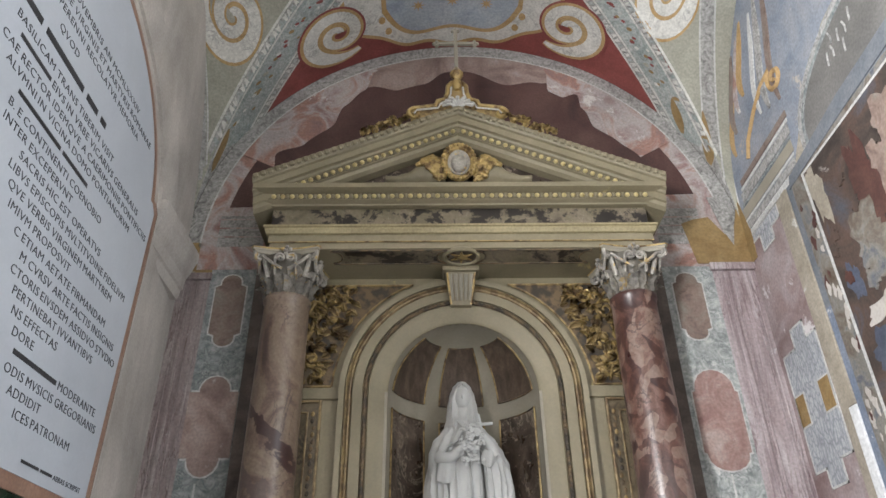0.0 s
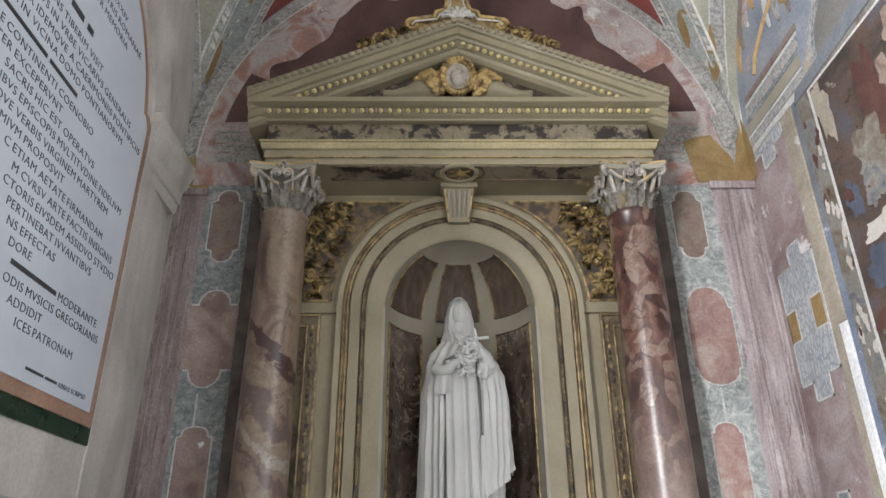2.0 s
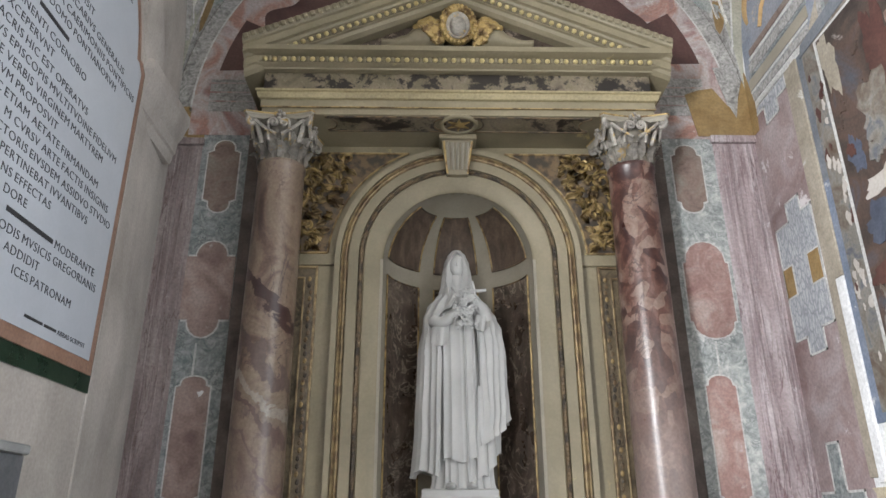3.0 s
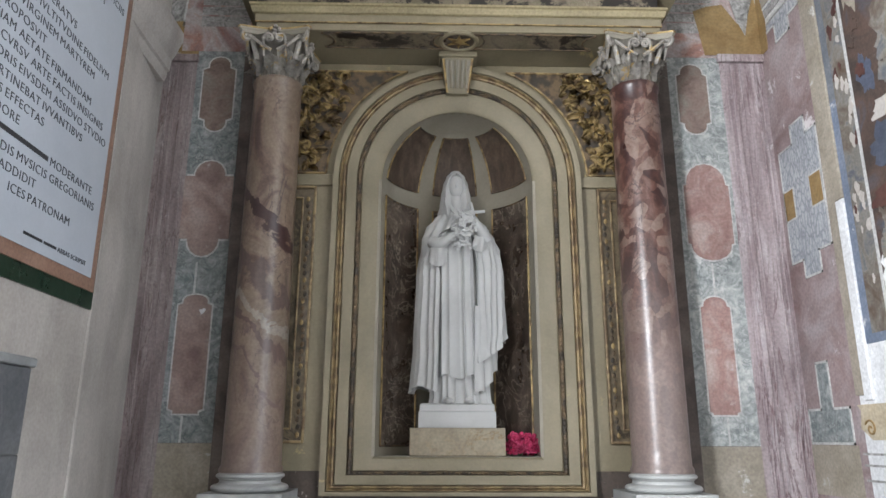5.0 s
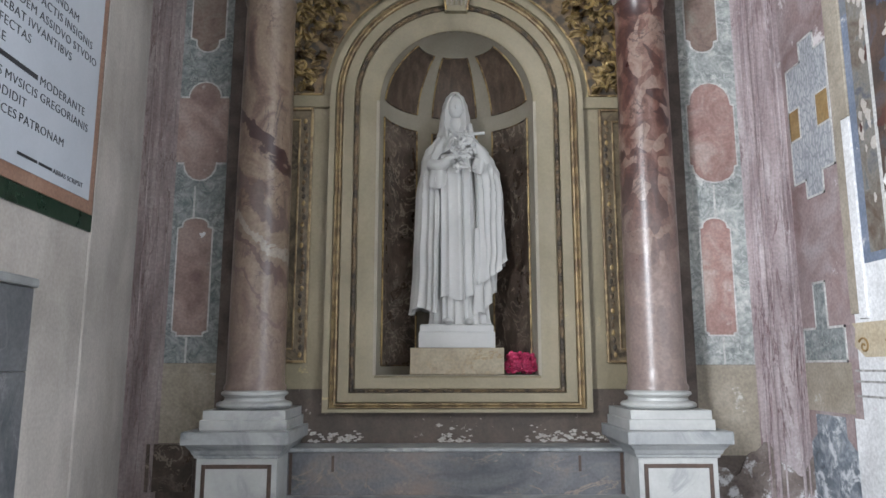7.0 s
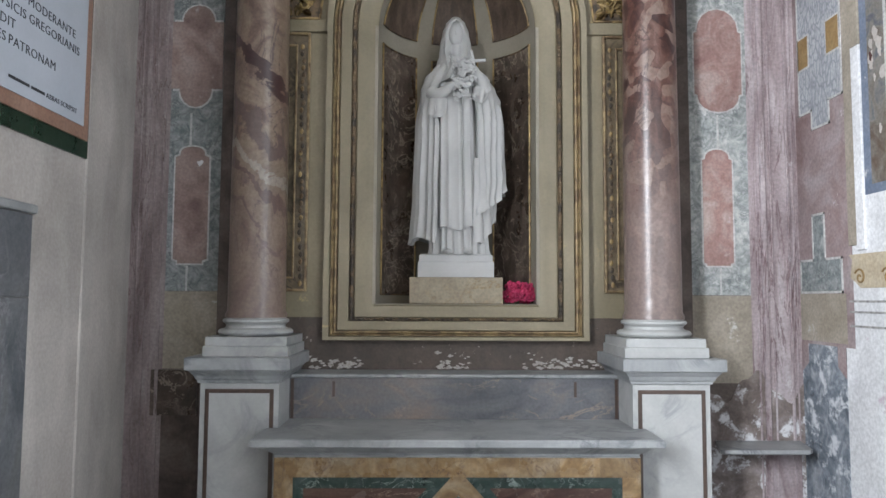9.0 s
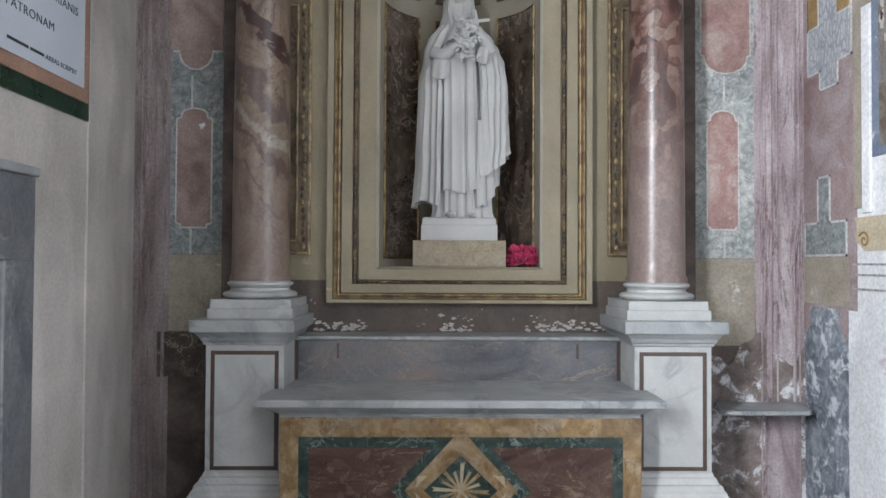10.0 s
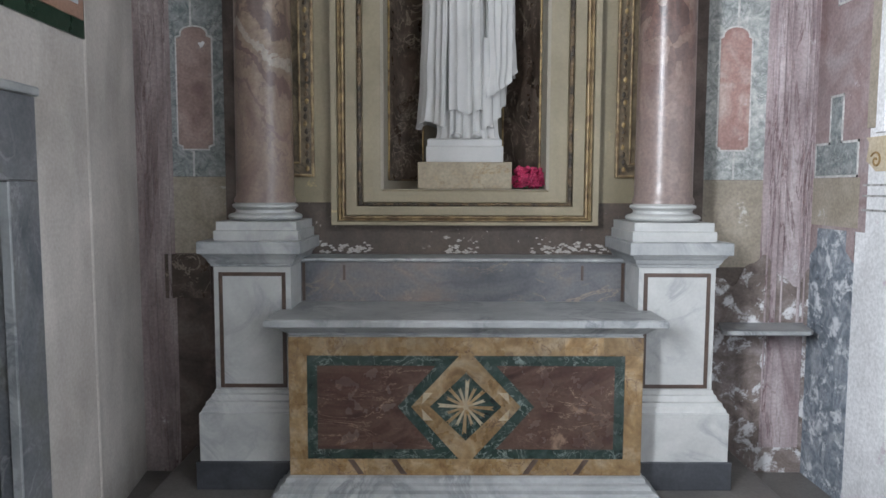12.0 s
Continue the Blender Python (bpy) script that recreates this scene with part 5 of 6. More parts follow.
# grey back shelf above the altar
gr_ = thing("altar_gradine", (AX, 4.3, 0.96), "dark grey marble step behind the altar table", "altar step")
part("riser", mk((AX - 0.98, AX + 0.98, 4.2, 4.44, 0.96, 1.198)), M_BARD, gr_)
part("ledge", stack(AX - 0.955, AX + 0.955, 4.205, 4.44, [(0.0, 1.198), (0.012, 1.2), (0.018, 1.206), (0.018, 1.22), (0.012, 1.224)]), M_GREYM, gr_, "pale marble ledge")
for x in (AX - 0.715, AX + 0.715):
    part("slot", mk((x - 0.008, x + 0.008, 4.196, 4.21, 1.09, 1.18)), M_BRONZE, gr_, "rusty brown slot")
for x in (AX - 0.967, AX + 0.95):
    part("edge_strip", mk((x - 0.0, x + 0.018, 4.197, 4.21, 0.965, 1.195)), M_BRONZE, gr_)


# ---- statue, its plinths, flowers ----
ped = thing("statue_plinth", (CX, 4.55, NS), "beige and white stone plinth under the statue", "plinth")
part("block", mk((CX - 0.295, CX + 0.295, 4.425, 4.85, NS + 0.002, 1.805), bevel=0.006), M_BEIGE, ped)
part("inset", slab(on_back(rect(CX - 0.25, CX + 0.25, 1.665, 1.775), 4.425), (0, -1, 0), 0.002), M_BEIGE, ped)
part("base_slab", stack(CX - 0.235, CX + 0.235, 4.48, 4.8, [(0.008, 1.805), (0.008, 1.90), (0.0, 1.91), (0.0, 1.945), (-0.012, 1.955)]), M_STATUE, ped, "white marble base slab")


def statue():
    """One carved block: tunic, front panel, cloak with its hem, veil, sleeves and flowers."""
    bm = bmesh.new()
    cx, cy, z0 = CX + 0.005, 4.62, 1.955

    def crest_(d, w):
        return math.exp(-abs(d / w) ** 1.35)

    def sheet(fn, nu, nv, thick):
        """A folded cloth: fn(u, v, inset) gives a point; front and back joined along the rim."""
        g = [[[bm.verts.new(fn(i / nu, j / nv, q)) for j in range(nv + 1)] for i in range(nu + 1)] for q in (0.0, thick)]
        for k, a in enumerate(g):
            for i in range(nu):
                for j in range(nv):
                    f = (a[i][j], a[i + 1][j], a[i + 1][j + 1], a[i][j + 1])
                    bm.faces.new(f if k == 0 else f[::-1])
        rim = lambda a: [a[i][0] for i in range(nu + 1)] + [a[nu][j] for j in range(1, nv + 1)] + [a[i][nv] for i in range(nu - 1, -1, -1)] + [a[0][j] for j in range(nv - 1, 0, -1)]
        a, b = rim(g[0]), rim(g[1])
        for i in range(len(a)):
            j = (i + 1) % len(a)
            bm.faces.new((a[j], a[i], b[i], b[j]))

    # tunic
    TW = ((0, .215), (.04, .205), (.2, .20), (.6, .19), (.95, .19), (1.12, .185), (1.25, .12), (1.3, .07))
    TD = ((0, .14), (.3, .125), (.9, .13), (1.12, .125), (1.25, .095), (1.3, .06))
    TF = ((-1.15, .022, .10), (-.86, .020, .07), (-.60, .018, .06), (-.38, .020, .08), (-.12, .016, .07), (.10, .020, .06), (.33, .022, .08), (.58, .022, .07), (.84, .018, .07), (1.12, .02, .09))
    rings = []
    for j in range(91):
        h = 1.3 * j / 90
        wx, wy = interp(h, TW), interp(h, TD)
        ring_ = []
        for i in range(200):
            d = 2 * math.pi * i / 200 - math.pi
            k = sum(a * crest_(d - d0 - 0.04 * math.sin(3 * h + 9 * d0), w) for d0, a, w in TF) * min(1, (1.2 - h) * 2 if h < 1.2 else 0) * (1.25 - 0.5 * min(h, 1))
            ring_.append(bm.verts.new((cx + 0.02 * (1 - h) + (wx - 0.012 + k) * math.sin(d), cy - (wy - 0.012 + k) * math.cos(d), z0 + h)))
        rings.append(ring_)
    for p, q in zip(rings, rings[1:]):
        for i in range(200):
            j = (i + 1) % 200
            bm.faces.new((p[i], p[j], q[j], q[i]))
    bm.faces.new(rings[0][::-1])

    # long front panel falling from the breast, with a few straight folds
    SF = ((-.50, .016, .05), (-.27, .012, .07), (.02, .010, .09), (.13, .022, .035), (.36, .014, .06))

    def front(u, v, q):
        h = 0.165 + 0.015 * math.sin(9 * u) + v * 0.95
        d = -0.62 + 1.12 * u + 0.03 * math.sin(4 * h)
        k = 0.020 + sum(a * crest_(d - d0 - 0.05 * (1 - h) * d0, w) for d0, a, w in SF) - q
        return (cx + 0.015 * (1 - h) + (interp(h, TW) + k) * math.sin(d), cy - (interp(h, TD) + k) * math.cos(d), z0 + h)

    sheet(front, 70, 70, 0.02)

    # cloak: open in front, hem high and slanting over one side
    CL = ((0, .285), (.1, .29), (.4, .272), (.8, .258), (1.0, .25), (1.10, .24), (1.18, .212), (1.25, .16), (1.30, .118), (1.34, .09))
    CR = ((0, .28), (.3, .30), (.46, .318), (.7, .305), (.92, .30), (1.02, .288), (1.10, .258), (1.18, .21), (1.25, .155), (1.30, .115), (1.34, .09))
    CD = ((0, .175), (.5, .165), (.95, .182), (1.1, .175), (1.22, .138), (1.30, .10), (1.34, .08))
    EL = ((0, -.47), (.8, -.46), (.95, -.52), (1.03, -.72), (1.09, -.60), (1.15, -.22), (1.24, -.08), (1.34, -.55))
    ER = ((0, .56), (.3, .44), (.85, .48), (.98, .46), (1.06, .48), (1.15, .36), (1.22, .10), (1.34, .55))
    CF = ((-.52, .030, .05, .0), (-.72, .022, .07, .03), (-.95, .034, .06, .02), (-1.2, .028, .09, .05), (-1.48, .030, .08, .04), (-1.85, .03, .12, .0),
          (.58, .024, .05, .02), (.78, .034, .07, -.16), (1.0, .026, .06, -.22), (1.22, .034, .07, -.26), (1.48, .028, .08, -.22), (1.85, .03, .12, .0), (2.3, .03, .15, .0), (-2.3, .03, .15, .0), (2.8, .03, .15, .0))

    def hem(d):
        if 0 < d < 2.6:
            return interp(d, ((0, .23), (.45, .25), (.7, .30), (.95, .335), (1.2, .40), (1.5, .455), (1.9, .40), (2.6, .10)))
        return 0.085 + 0.022 * math.sin(5 * d)

    def cloak(u, v, q, lower=False):
        h = 0.3
        for _ in range(3):
            e0, e1 = interp(h, ER), 2 * math.pi + interp(h, EL)
            d = e0 + u * (e1 - e0)
            dd = d - 2 * math.pi if d > math.pi else d
            b = hem(dd)
            h = b + v * (1.335 - b)
        up = min(max((1.12 - h) / 0.25, 0), 1)
        k = up * sum(a * crest_(dd - d0 - sl * (1 - h), w * (1.35 - 0.55 * h)) for d0, a, w, sl in CF)
        # folds drawn from the neck to the elbows
        k += (1 - up) * 0.014 * math.sin(15 * dd + 16 * h * (1 if dd > 0 else -1)) * min(1, max((1.30 - h) / 0.1, 0))
        k += 0.012 * math.exp(-v / 0.02) + 0.010 * (math.exp(-u / 0.006) + math.exp(-(1 - u) / 0.006)) - q - 0.010
        w = interp(h, CR if dd > 0 else CL)
        wf = interp(h, CL) * 0.5 + interp(h, CR) * 0.5
        w = wf + (w - wf) * abs(math.sin(dd))
        return (cx + (w + k) * math.sin(dd), cy - (interp(h, CD) + k) * math.cos(dd), z0 + h)

    sheet(cloak, 260, 90, 0.022)

    # second fall of the cloak below the slanting hem, zigzag at its edge
    def fall(u, v, q):
        d = 0.46 + 1.25 * u
        b = interp(u, ((0, .05), (.3, .10), (.6, .20), (.8, .23), (1, .30))) + 0.018 * math.sin(22 * u)
        h = b + v * (0.62 - b)
        k = 0.026 * abs(math.sin(11 * u + 1.5 * h)) ** 0.7 - q
        return (cx + (0.255 + k) * math.sin(d) - 0.01, cy - (0.15 + k) * math.cos(d), z0 + h)

    sheet(fall, 60, 24, 0.015)

    # veil round the head, open in front
    VW = ((1.20, .15), (1.27, .128), (1.34, .112), (1.42, .103), (1.50, .088), (1.56, .066), (1.595, .038), (1.612, .004))
    VD = ((1.20, .125), (1.27, .112), (1.34, .105), (1.42, .105), (1.50, .098), (1.56, .076), (1.595, .046), (1.612, .004))
    rings = []
    for j in range(61):
        h = 1.20 + 0.412 * j / 60
        wx, wy = interp(h, VW), interp(h, VD)
        ring_ = []
        for i in range(140):
            d = 2 * math.pi * i / 140 - math.pi
            k = 1 + 0.035 * math.sin(9 * abs(d) + 12 * h) * min(1, max((1.55 - h) / 0.15, 0)) * min(1, max((abs(d) - 0.6) / 0.3, 0))
            half = interp(h, ((1.20, .25), (1.28, .45), (1.36, .68), (1.46, .72), (1.54, .55), (1.575, .05), (1.612, .05)))
            if abs(d) < half and h < 1.575:
                k -= 0.42 * (1 - (abs(d) / half) ** 8)
            else:
                k += 0.05 * math.exp(-((abs(d) - half - 0.06) / 0.07) ** 2) * (h < 1.57)
            ring_.append(bm.verts.new((cx - 0.008 + wx * k * math.sin(d), cy - wy * k * math.cos(d), z0 + h)))
        rings.append(ring_)
    for p, q in zip(rings, rings[1:]):
        for i in range(140):
            j = (i + 1) % 140
            bm.faces.new((p[i], p[j], q[j], q[i]))
    # plain oval under the veil
    blob((cx - 0.008, cy - 0.050, 3.432), (0.052, 0.048, 0.082), bm, 3)
    blob((cx - 0.008, cy - 0.098, 3.428), (0.009, 0.011, 0.02), bm, 2)
    blob((cx - 0.008, cy - 0.03, 3.325), (0.045, 0.045, 0.07), bm, 3)

    def limb(pts, r0, r1):
        tube(pts, 1.0, 14, bm, lambda f: r0 + (r1 - r0) * f)

    def along(a, b, c, n=12):
        return [Vector(a) * (1 - t) ** 2 + Vector(b) * 2 * t * (1 - t) + Vector(c) * t * t for t in [i / n for i in range(n + 1)]]

    # forearms in wide sleeves
    limb(along((cx - 0.165, cy - 0.125, 3.01), (cx - 0.125, cy - 0.17, 2.965), (cx - 0.055, cy - 0.178, 3.025)), 0.046, 0.034)
    limb(along((cx + 0.18, cy - 0.125, 3.03), (cx + 0.165, cy - 0.165, 3.075), (cx + 0.105, cy - 0.178, 3.13)), 0.048, 0.034)
    limb([(cx - 0.06, cy - 0.188, 3.028), (cx - 0.02, cy - 0.198, 3.048), (cx + 0.03, cy - 0.20, 3.055)], 0.028, 0.016)
    limb([(cx + 0.11, cy - 0.188, 3.13), (cx + 0.07, cy - 0.20, 3.165), (cx + 0.02, cy - 0.20, 3.175)], 0.028, 0.016)

    # hanging mouths of the sleeves
    def sleeve(x, z, w, ln, tilt):
        def fn(u, v, q):
            a = (u - 0.5) * 3.0
            b = ln * (0.75 + 0.25 * math.cos(a * 1.2))
            k = 0.008 * math.sin(14 * u) * (1 - v) - q
            return (x + (w + k) * math.sin(a) + tilt * (1 - v), cy - 0.13 - (0.050 + k) * math.cos(a), z - b * (1 - v))
        sheet(fn, 30, 14, 0.010)

    sleeve(cx - 0.12, 2.99, 0.058, 0.16, -0.012)
    sleeve(cx + 0.165, 3.09, 0.048, 0.16, -0.02)
    rng = random.Random(11)
    for i in range(150):
        f = rng.random()
        c = (cx + 0.035 + rng.gauss(0, 0.036), cy - 0.205 - rng.uniform(0, 0.022), 3.20 - 0.24 * f + rng.gauss(0, 0.014))
        w = rng.uniform(0.007, 0.016)
        blob(c, (w, w * 0.7, w * rng.uniform(0.6, 1.1)), bm, 1)
    limb([(cx + 0.0, cy - 0.20, 3.19), (cx + 0.18, cy - 0.20, 3.205)], 0.011, 0.011)
    limb([(cx + 0.085, cy - 0.20, 3.265), (cx + 0.105, cy - 0.20, 3.165)], 0.011, 0.011)
    for u in (-0.06, 0.07):
        blob((cx + u, cy - 0.125, 1.972), (0.035, 0.06, 0.022), bm, 2)
    return tagged(finish("statue", bm, M_STATUE, True), "white marble statue of a veiled robed figure holding flowers", "statue")


statue()

fl = thing("flower_bunch", (0.48, 4.52, NS), "small bunch of magenta artificial roses in the niche", "flowers")
rng = random.Random(21)
rose = bmesh.new()
for layer, (r, n, tilt) in enumerate(((0.012, 3, 0.2), (0.021, 5, 0.5), (0.031, 6, 0.95))):
    for i in range(n):
        a = 2 * math.pi * i / n + layer * 0.4
        got = bmesh.ops.create_icosphere(rose, subdivisions=1, radius=1.0)["verts"]
        m = Matrix.Rotation(a, 4, 'Z') @ Matrix.Translation((r, 0, 0.012 - 0.006 * layer)) @ Matrix.Rotation(tilt, 4, 'Y') @ Matrix.Diagonal((0.006, 0.017, 0.021, 1))
        bmesh.ops.transform(rose, matrix=m, verts=got)
rose_mesh = bpy.data.meshes.new("blossom")
rose.to_mesh(rose_mesh)
rose.free()
rose_mesh.materials.append(M_PETAL)
for i in range(13):
    a = (i % 7) / 7 * 2 - 1
    loc = (0.48 + 0.085 * a + rng.uniform(-.012, .012), 4.50 + rng.uniform(-0.035, 0.05), NS + 0.042 + 0.058 * (i // 7) + rng.uniform(-0.008, 0.012))
    o = place(rose_mesh, "blossom", fl, loc, (1.2 + rng.uniform(-0.5, 0.5), rng.uniform(-0.5, 0.5), rng.uniform(-0.6, 0.6)))
for i in range(12):
    c = (0.48 + rng.uniform(-0.1, 0.1), 4.53 + rng.uniform(-0.03, 0.04), NS + rng.uniform(0.015, 0.05))
    part("leaf", blob(c, (0.022, 0.008, 0.014)), M_LEAF, fl)


# ---- paintings on the back wall ----
def paint(pts, mat, lift, name="painted_panel", y=YW):
    return part(name, slab(on_back(pts, y), (0, -1, 0), lift), mat, wall_back)


def arch_pts(c, r, a0, a1, n=40):
    return [(c[0] + r(a) * math.cos(a), c[1] + r(a) * math.sin(a)) for a in [a0 + (a1 - a0) * i / n for i in range(n + 1)]]


C0 = (VC, VZ)
paint(arch_pts(C0, lambda a: 2.165, 0, math.pi, 60), M_BANDW, 0.002, "painted_band")
paint(arch_pts(C0, lambda a: 2.05, 0, math.pi, 60), M_LINE, 0.004, "painted_line")
paint(arch_pts(C0, lambda a: 2.035, 0, math.pi, 60) + [(-1.92, 4.42), (2.15, 4.42)], M_CLOUD, 0.006, "painted_cloud")


def lobes(a, knots):
    """Smooth radius through (degrees, radius) knots."""
    return interp(math.degrees(a), knots)


# dark field, and the clouds billowing along the arch above it
paint(arch_pts(C0, lambda a: 1.9, 0.25, 2.95, 70), M_FRESCO, 0.0075, "painted_field")
for mt, knots, lift in (
        (M_PINK, ((60, 2.0), (68, 1.83), (77, 1.72), (89, 1.84), (94, 1.84), (101, 1.72), (109, 1.71), (116, 1.84), (120, 2.0)), 0.0095),
        (M_CLOUD, ((30, 1.70), (38, 1.66), (46, 1.63), (53, 1.74), (57, 1.86), (60, 1.76), (64, 1.77), (68, 2.0)), 0.011),
        (M_CLOUD, ((112, 2.0), (118, 1.83), (125, 1.76), (133, 1.64), (143, 1.67), (150, 1.80), (154, 1.74)), 0.011)):
    a0, a1 = radians(knots[0][0]), radians(knots[-1][0])
    paint(arch_pts(C0, lambda a: lobes(a, knots), a0, a1, 50) + arch_pts(C0, lambda a: 2.03, a1, a0, 40), mt, lift, "painted_cloud")
paint(rect(-2.05, -1.45, 4.39, 4.62) , M_CLOUD, 0.0015, "painted_ground")


def cart(x0, x1, z0, z1, top=0.0, bot=0.0, cut=0.0, n=8):
    """An upright outline with domed ends and cut corners."""
    pts = [(x0, z0 + cut)]
    m, h = (x0 + x1) / 2, (x1 - x0) / 2 - cut
    if cut:
        pts += [(x0 + cut, z0 + cut * 0.6)]
    pts += [(m - h * math.cos(math.pi * i / n), z0 - bot * math.sin(math.pi * i / n)) for i in range(n + 1)] if bot else [(x0 + cut, z0), (x1 - cut, z0)]
    if cut:
        pts += [(x1 - cut, z0 + cut * 0.6)]
    pts += [(x1, z0 + cut), (x1, z1 - cut)]
    if cut:
        pts += [(x1 - cut, z1 - cut * 0.6)]
    pts += [(m + h * math.cos(math.pi * i / n), z1 + top * math.sin(math.pi * i / n)) for i in range(n + 1)] if top else [(x1 - cut, z1), (x0 + cut, z1)]
    if cut:
        pts += [(x0 + cut, z1 - cut * 0.6)]
    pts += [(x0, z1 - cut)]
    out = []
    for p in pts:
        if not out or math.hypot(p[0] - out[-1][0], p[1] - out[-1][1]) > 1e-4:
            out.append(p)
    return out


def outlined(x0, x1, z0, z1, mat, lift=0.006, w=0.010, **kw):
    paint(cart(x0 - w, x1 + w, z0 - w, z1 + w, **kw), M_LINE, lift - 0.002, "painted_line")
    paint(cart(x0, x1, z0, z1, **kw), mat, lift)


# painted strip beside the column, towards the left corner
paint(rect(-1.80, -1.38, 1.71, 4.62), M_BLUEGREY, 0.002, "painted_ground")
outlined(-1.748, -1.525, 3.86, 4.31, M_PBROWN, top=0.06, bot=0.06, cut=0.04)
outlined(-1.735, -1.533, 3.30, 3.475, M_PINK, top=0.10)
outlined(-1.745, -1.540, 3.015, 3.10, M_PINK, 0.0065, bot=0.115)
for z in (3.012, 3.472):
    paint(rect(-1.79, -1.475, z - 0.006, z + 0.006), M_LINE, 0.0055, "painted_line")
paint(rect(-1.80, -1.47, 3.02, 3.464), M_PINK, 0.008)
paint(rect(-1.745, -1.54, 3.0, 3.03), M_PINK, 0.0085)
paint(rect(-1.735, -1.533, 3.455, 3.49), M_PINK, 0.0085)
outlined(-1.757, -1.542, 1.885, 2.60, M_PINK, top=0.04, cut=0.03)
paint(rect(-1.673, -1.660, 2.65, 2.86), M_LINE, 0.004, "painted_line")
paint(rect(-1.673, -1.660, 1.71, 1.87), M_LINE, 0.004, "painted_line")
paint(rect(-1.80, -1.44, 1.22, 1.708), M_BLOCK, 0.003, "painted_block")
paint([(-1.60 + 0.016 * (1 + 0.5 * math.sin(3 * a)) * math.cos(a), 2.53 + 0.024 * (1 + 0.4 * math.sin(2 * a + 1)) * math.sin(a)) for a in [2 * math.pi * q / 16 for q in range(16)]], M_RWALL, 0.0085, "plaster_chip")
paint(rect(-1.87, -1.58, 0.93, 1.215), M_EMP, 0.006, "dark_patch")
paint(rect(-2.05, -1.80, 4.39, 4.66), M_OCHRE, 0.004, "painted_capital")
paint(rect(-1.80, -1.45, 4.62, 4.90), M_BANDW, 0.009, "painted_capital")
paint(rect(1.60, 1.95, 4.62, 4.95), M_BANDW, 0.009, "painted_capital")
for z in (4.70, 4.78, 4.86):
    paint(rect(-1.80, -1.45, z, z + 0.012), M_CLOUD, 0.011, "painted_line")
    paint(rect(1.60, 1.95, z, z + 0.012), M_CLOUD, 0.011, "painted_line")
paint(rect(-2.05, -1.80, -0.22, 4.388), M_MAUVE, 0.003, "painted_pilaster")
for x, w, d in ((-1.985, 0.012, 0.012), (-1.94, 0.03, 0.016), (-1.89, 0.012, 0.012), (-1.835, 0.02, 0.014)):
    part("moulding", mk((x - w / 2, x + w / 2, YW - d, YW, -0.05, 4.3), bevel=0.003), M_MAUVE, wall_back)
part("moulding", mk((-2.05, -1.79, YW - 0.03, YW, 4.33, 4.385), bevel=0.006), M_MAUVE, wall_back)
# towards the right corner: same paints, flakier, lightened for the stronger light here
paint(rect(1.50, 1.955, 1.70, 4.62), M_BLUEGREY_LIT, 0.002, "painted_ground")
outlined(1.635, 1.850, 3.88, 4.30, M_PBROWN, top=0.06, bot=0.06, cut=0.03)
outlined(1.615, 1.925, 3.0, 3.45, M_PINK_LIT, top=0.14, bot=0.10, cut=0.02)
outlined(1.655, 1.848, 1.89, 2.60, M_PINK_LIT, top=0.05, cut=0.02)
paint(rect(1.755, 1.768, 2.66, 2.88), M_LINE, 0.004, "painted_line")
paint(rect(1.755, 1.768, 1.70, 1.875), M_LINE, 0.004, "painted_line")
paint(rect(1.55, 1.955, 1.14, 1.698), M_BLOCK, 0.003, "painted_block")
paint([(1.86, 4.44), (2.28, 4.44), (2.28, 5.0), (2.20, 4.74), (2.12, 4.70), (2.02, 4.86), (1.90, 4.84), (1.80, 4.80)], M_OCHRE, 0.013, "painted_capital")
paint([(2.05, 5.05), (2.12, 4.72), (2.17, 4.60), (2.20, 4.74), (2.24, 5.05)], M_BANDW, 0.0145, "painted_capital")
paint(rect(1.955, 2.28, -0.22, 4.438), M_MAUVE_LIT, 0.003, "painted_pilaster")
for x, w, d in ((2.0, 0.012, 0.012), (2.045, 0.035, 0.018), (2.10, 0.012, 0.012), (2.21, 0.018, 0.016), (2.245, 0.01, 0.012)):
    part("moulding", mk((x - w / 2, x + w / 2, YW - d, YW, -0.05, 4.36), bevel=0.003), M_MAUVE_LIT, wall_back)
part("moulding", mk((1.94, 2.28, YW - 0.035, YW, 4.38, 4.44), bevel=0.006), M_MAUVE_LIT, wall_back)
# bare, salt-eaten plaster low on the right
edge = [(1.45 + 0.83 * i / 30, 1.12 + 0.09 * math.sin(i * 0.42) + 0.025 * math.sin(i * 1.3 + 1)) for i in range(31)]
paint([(1.45, -0.22)] + edge[::1] + [(2.28, -0.22)], M_SALT, 0.0075, "bare_plaster")
paint([(2.0, -0.05), (2.02, 0.74), (2.24, 0.74), (2.25, -0.05)], M_MAUVE_LIT, 0.0095, "painted_pilaster")

# ---- paintings on the right wall ----
def paint_r(pts, mat, lift, name="painted_panel"):
    return part(name, slab(on_right(pts, XR), (-1, 0, 0), lift), mat, wall_right)


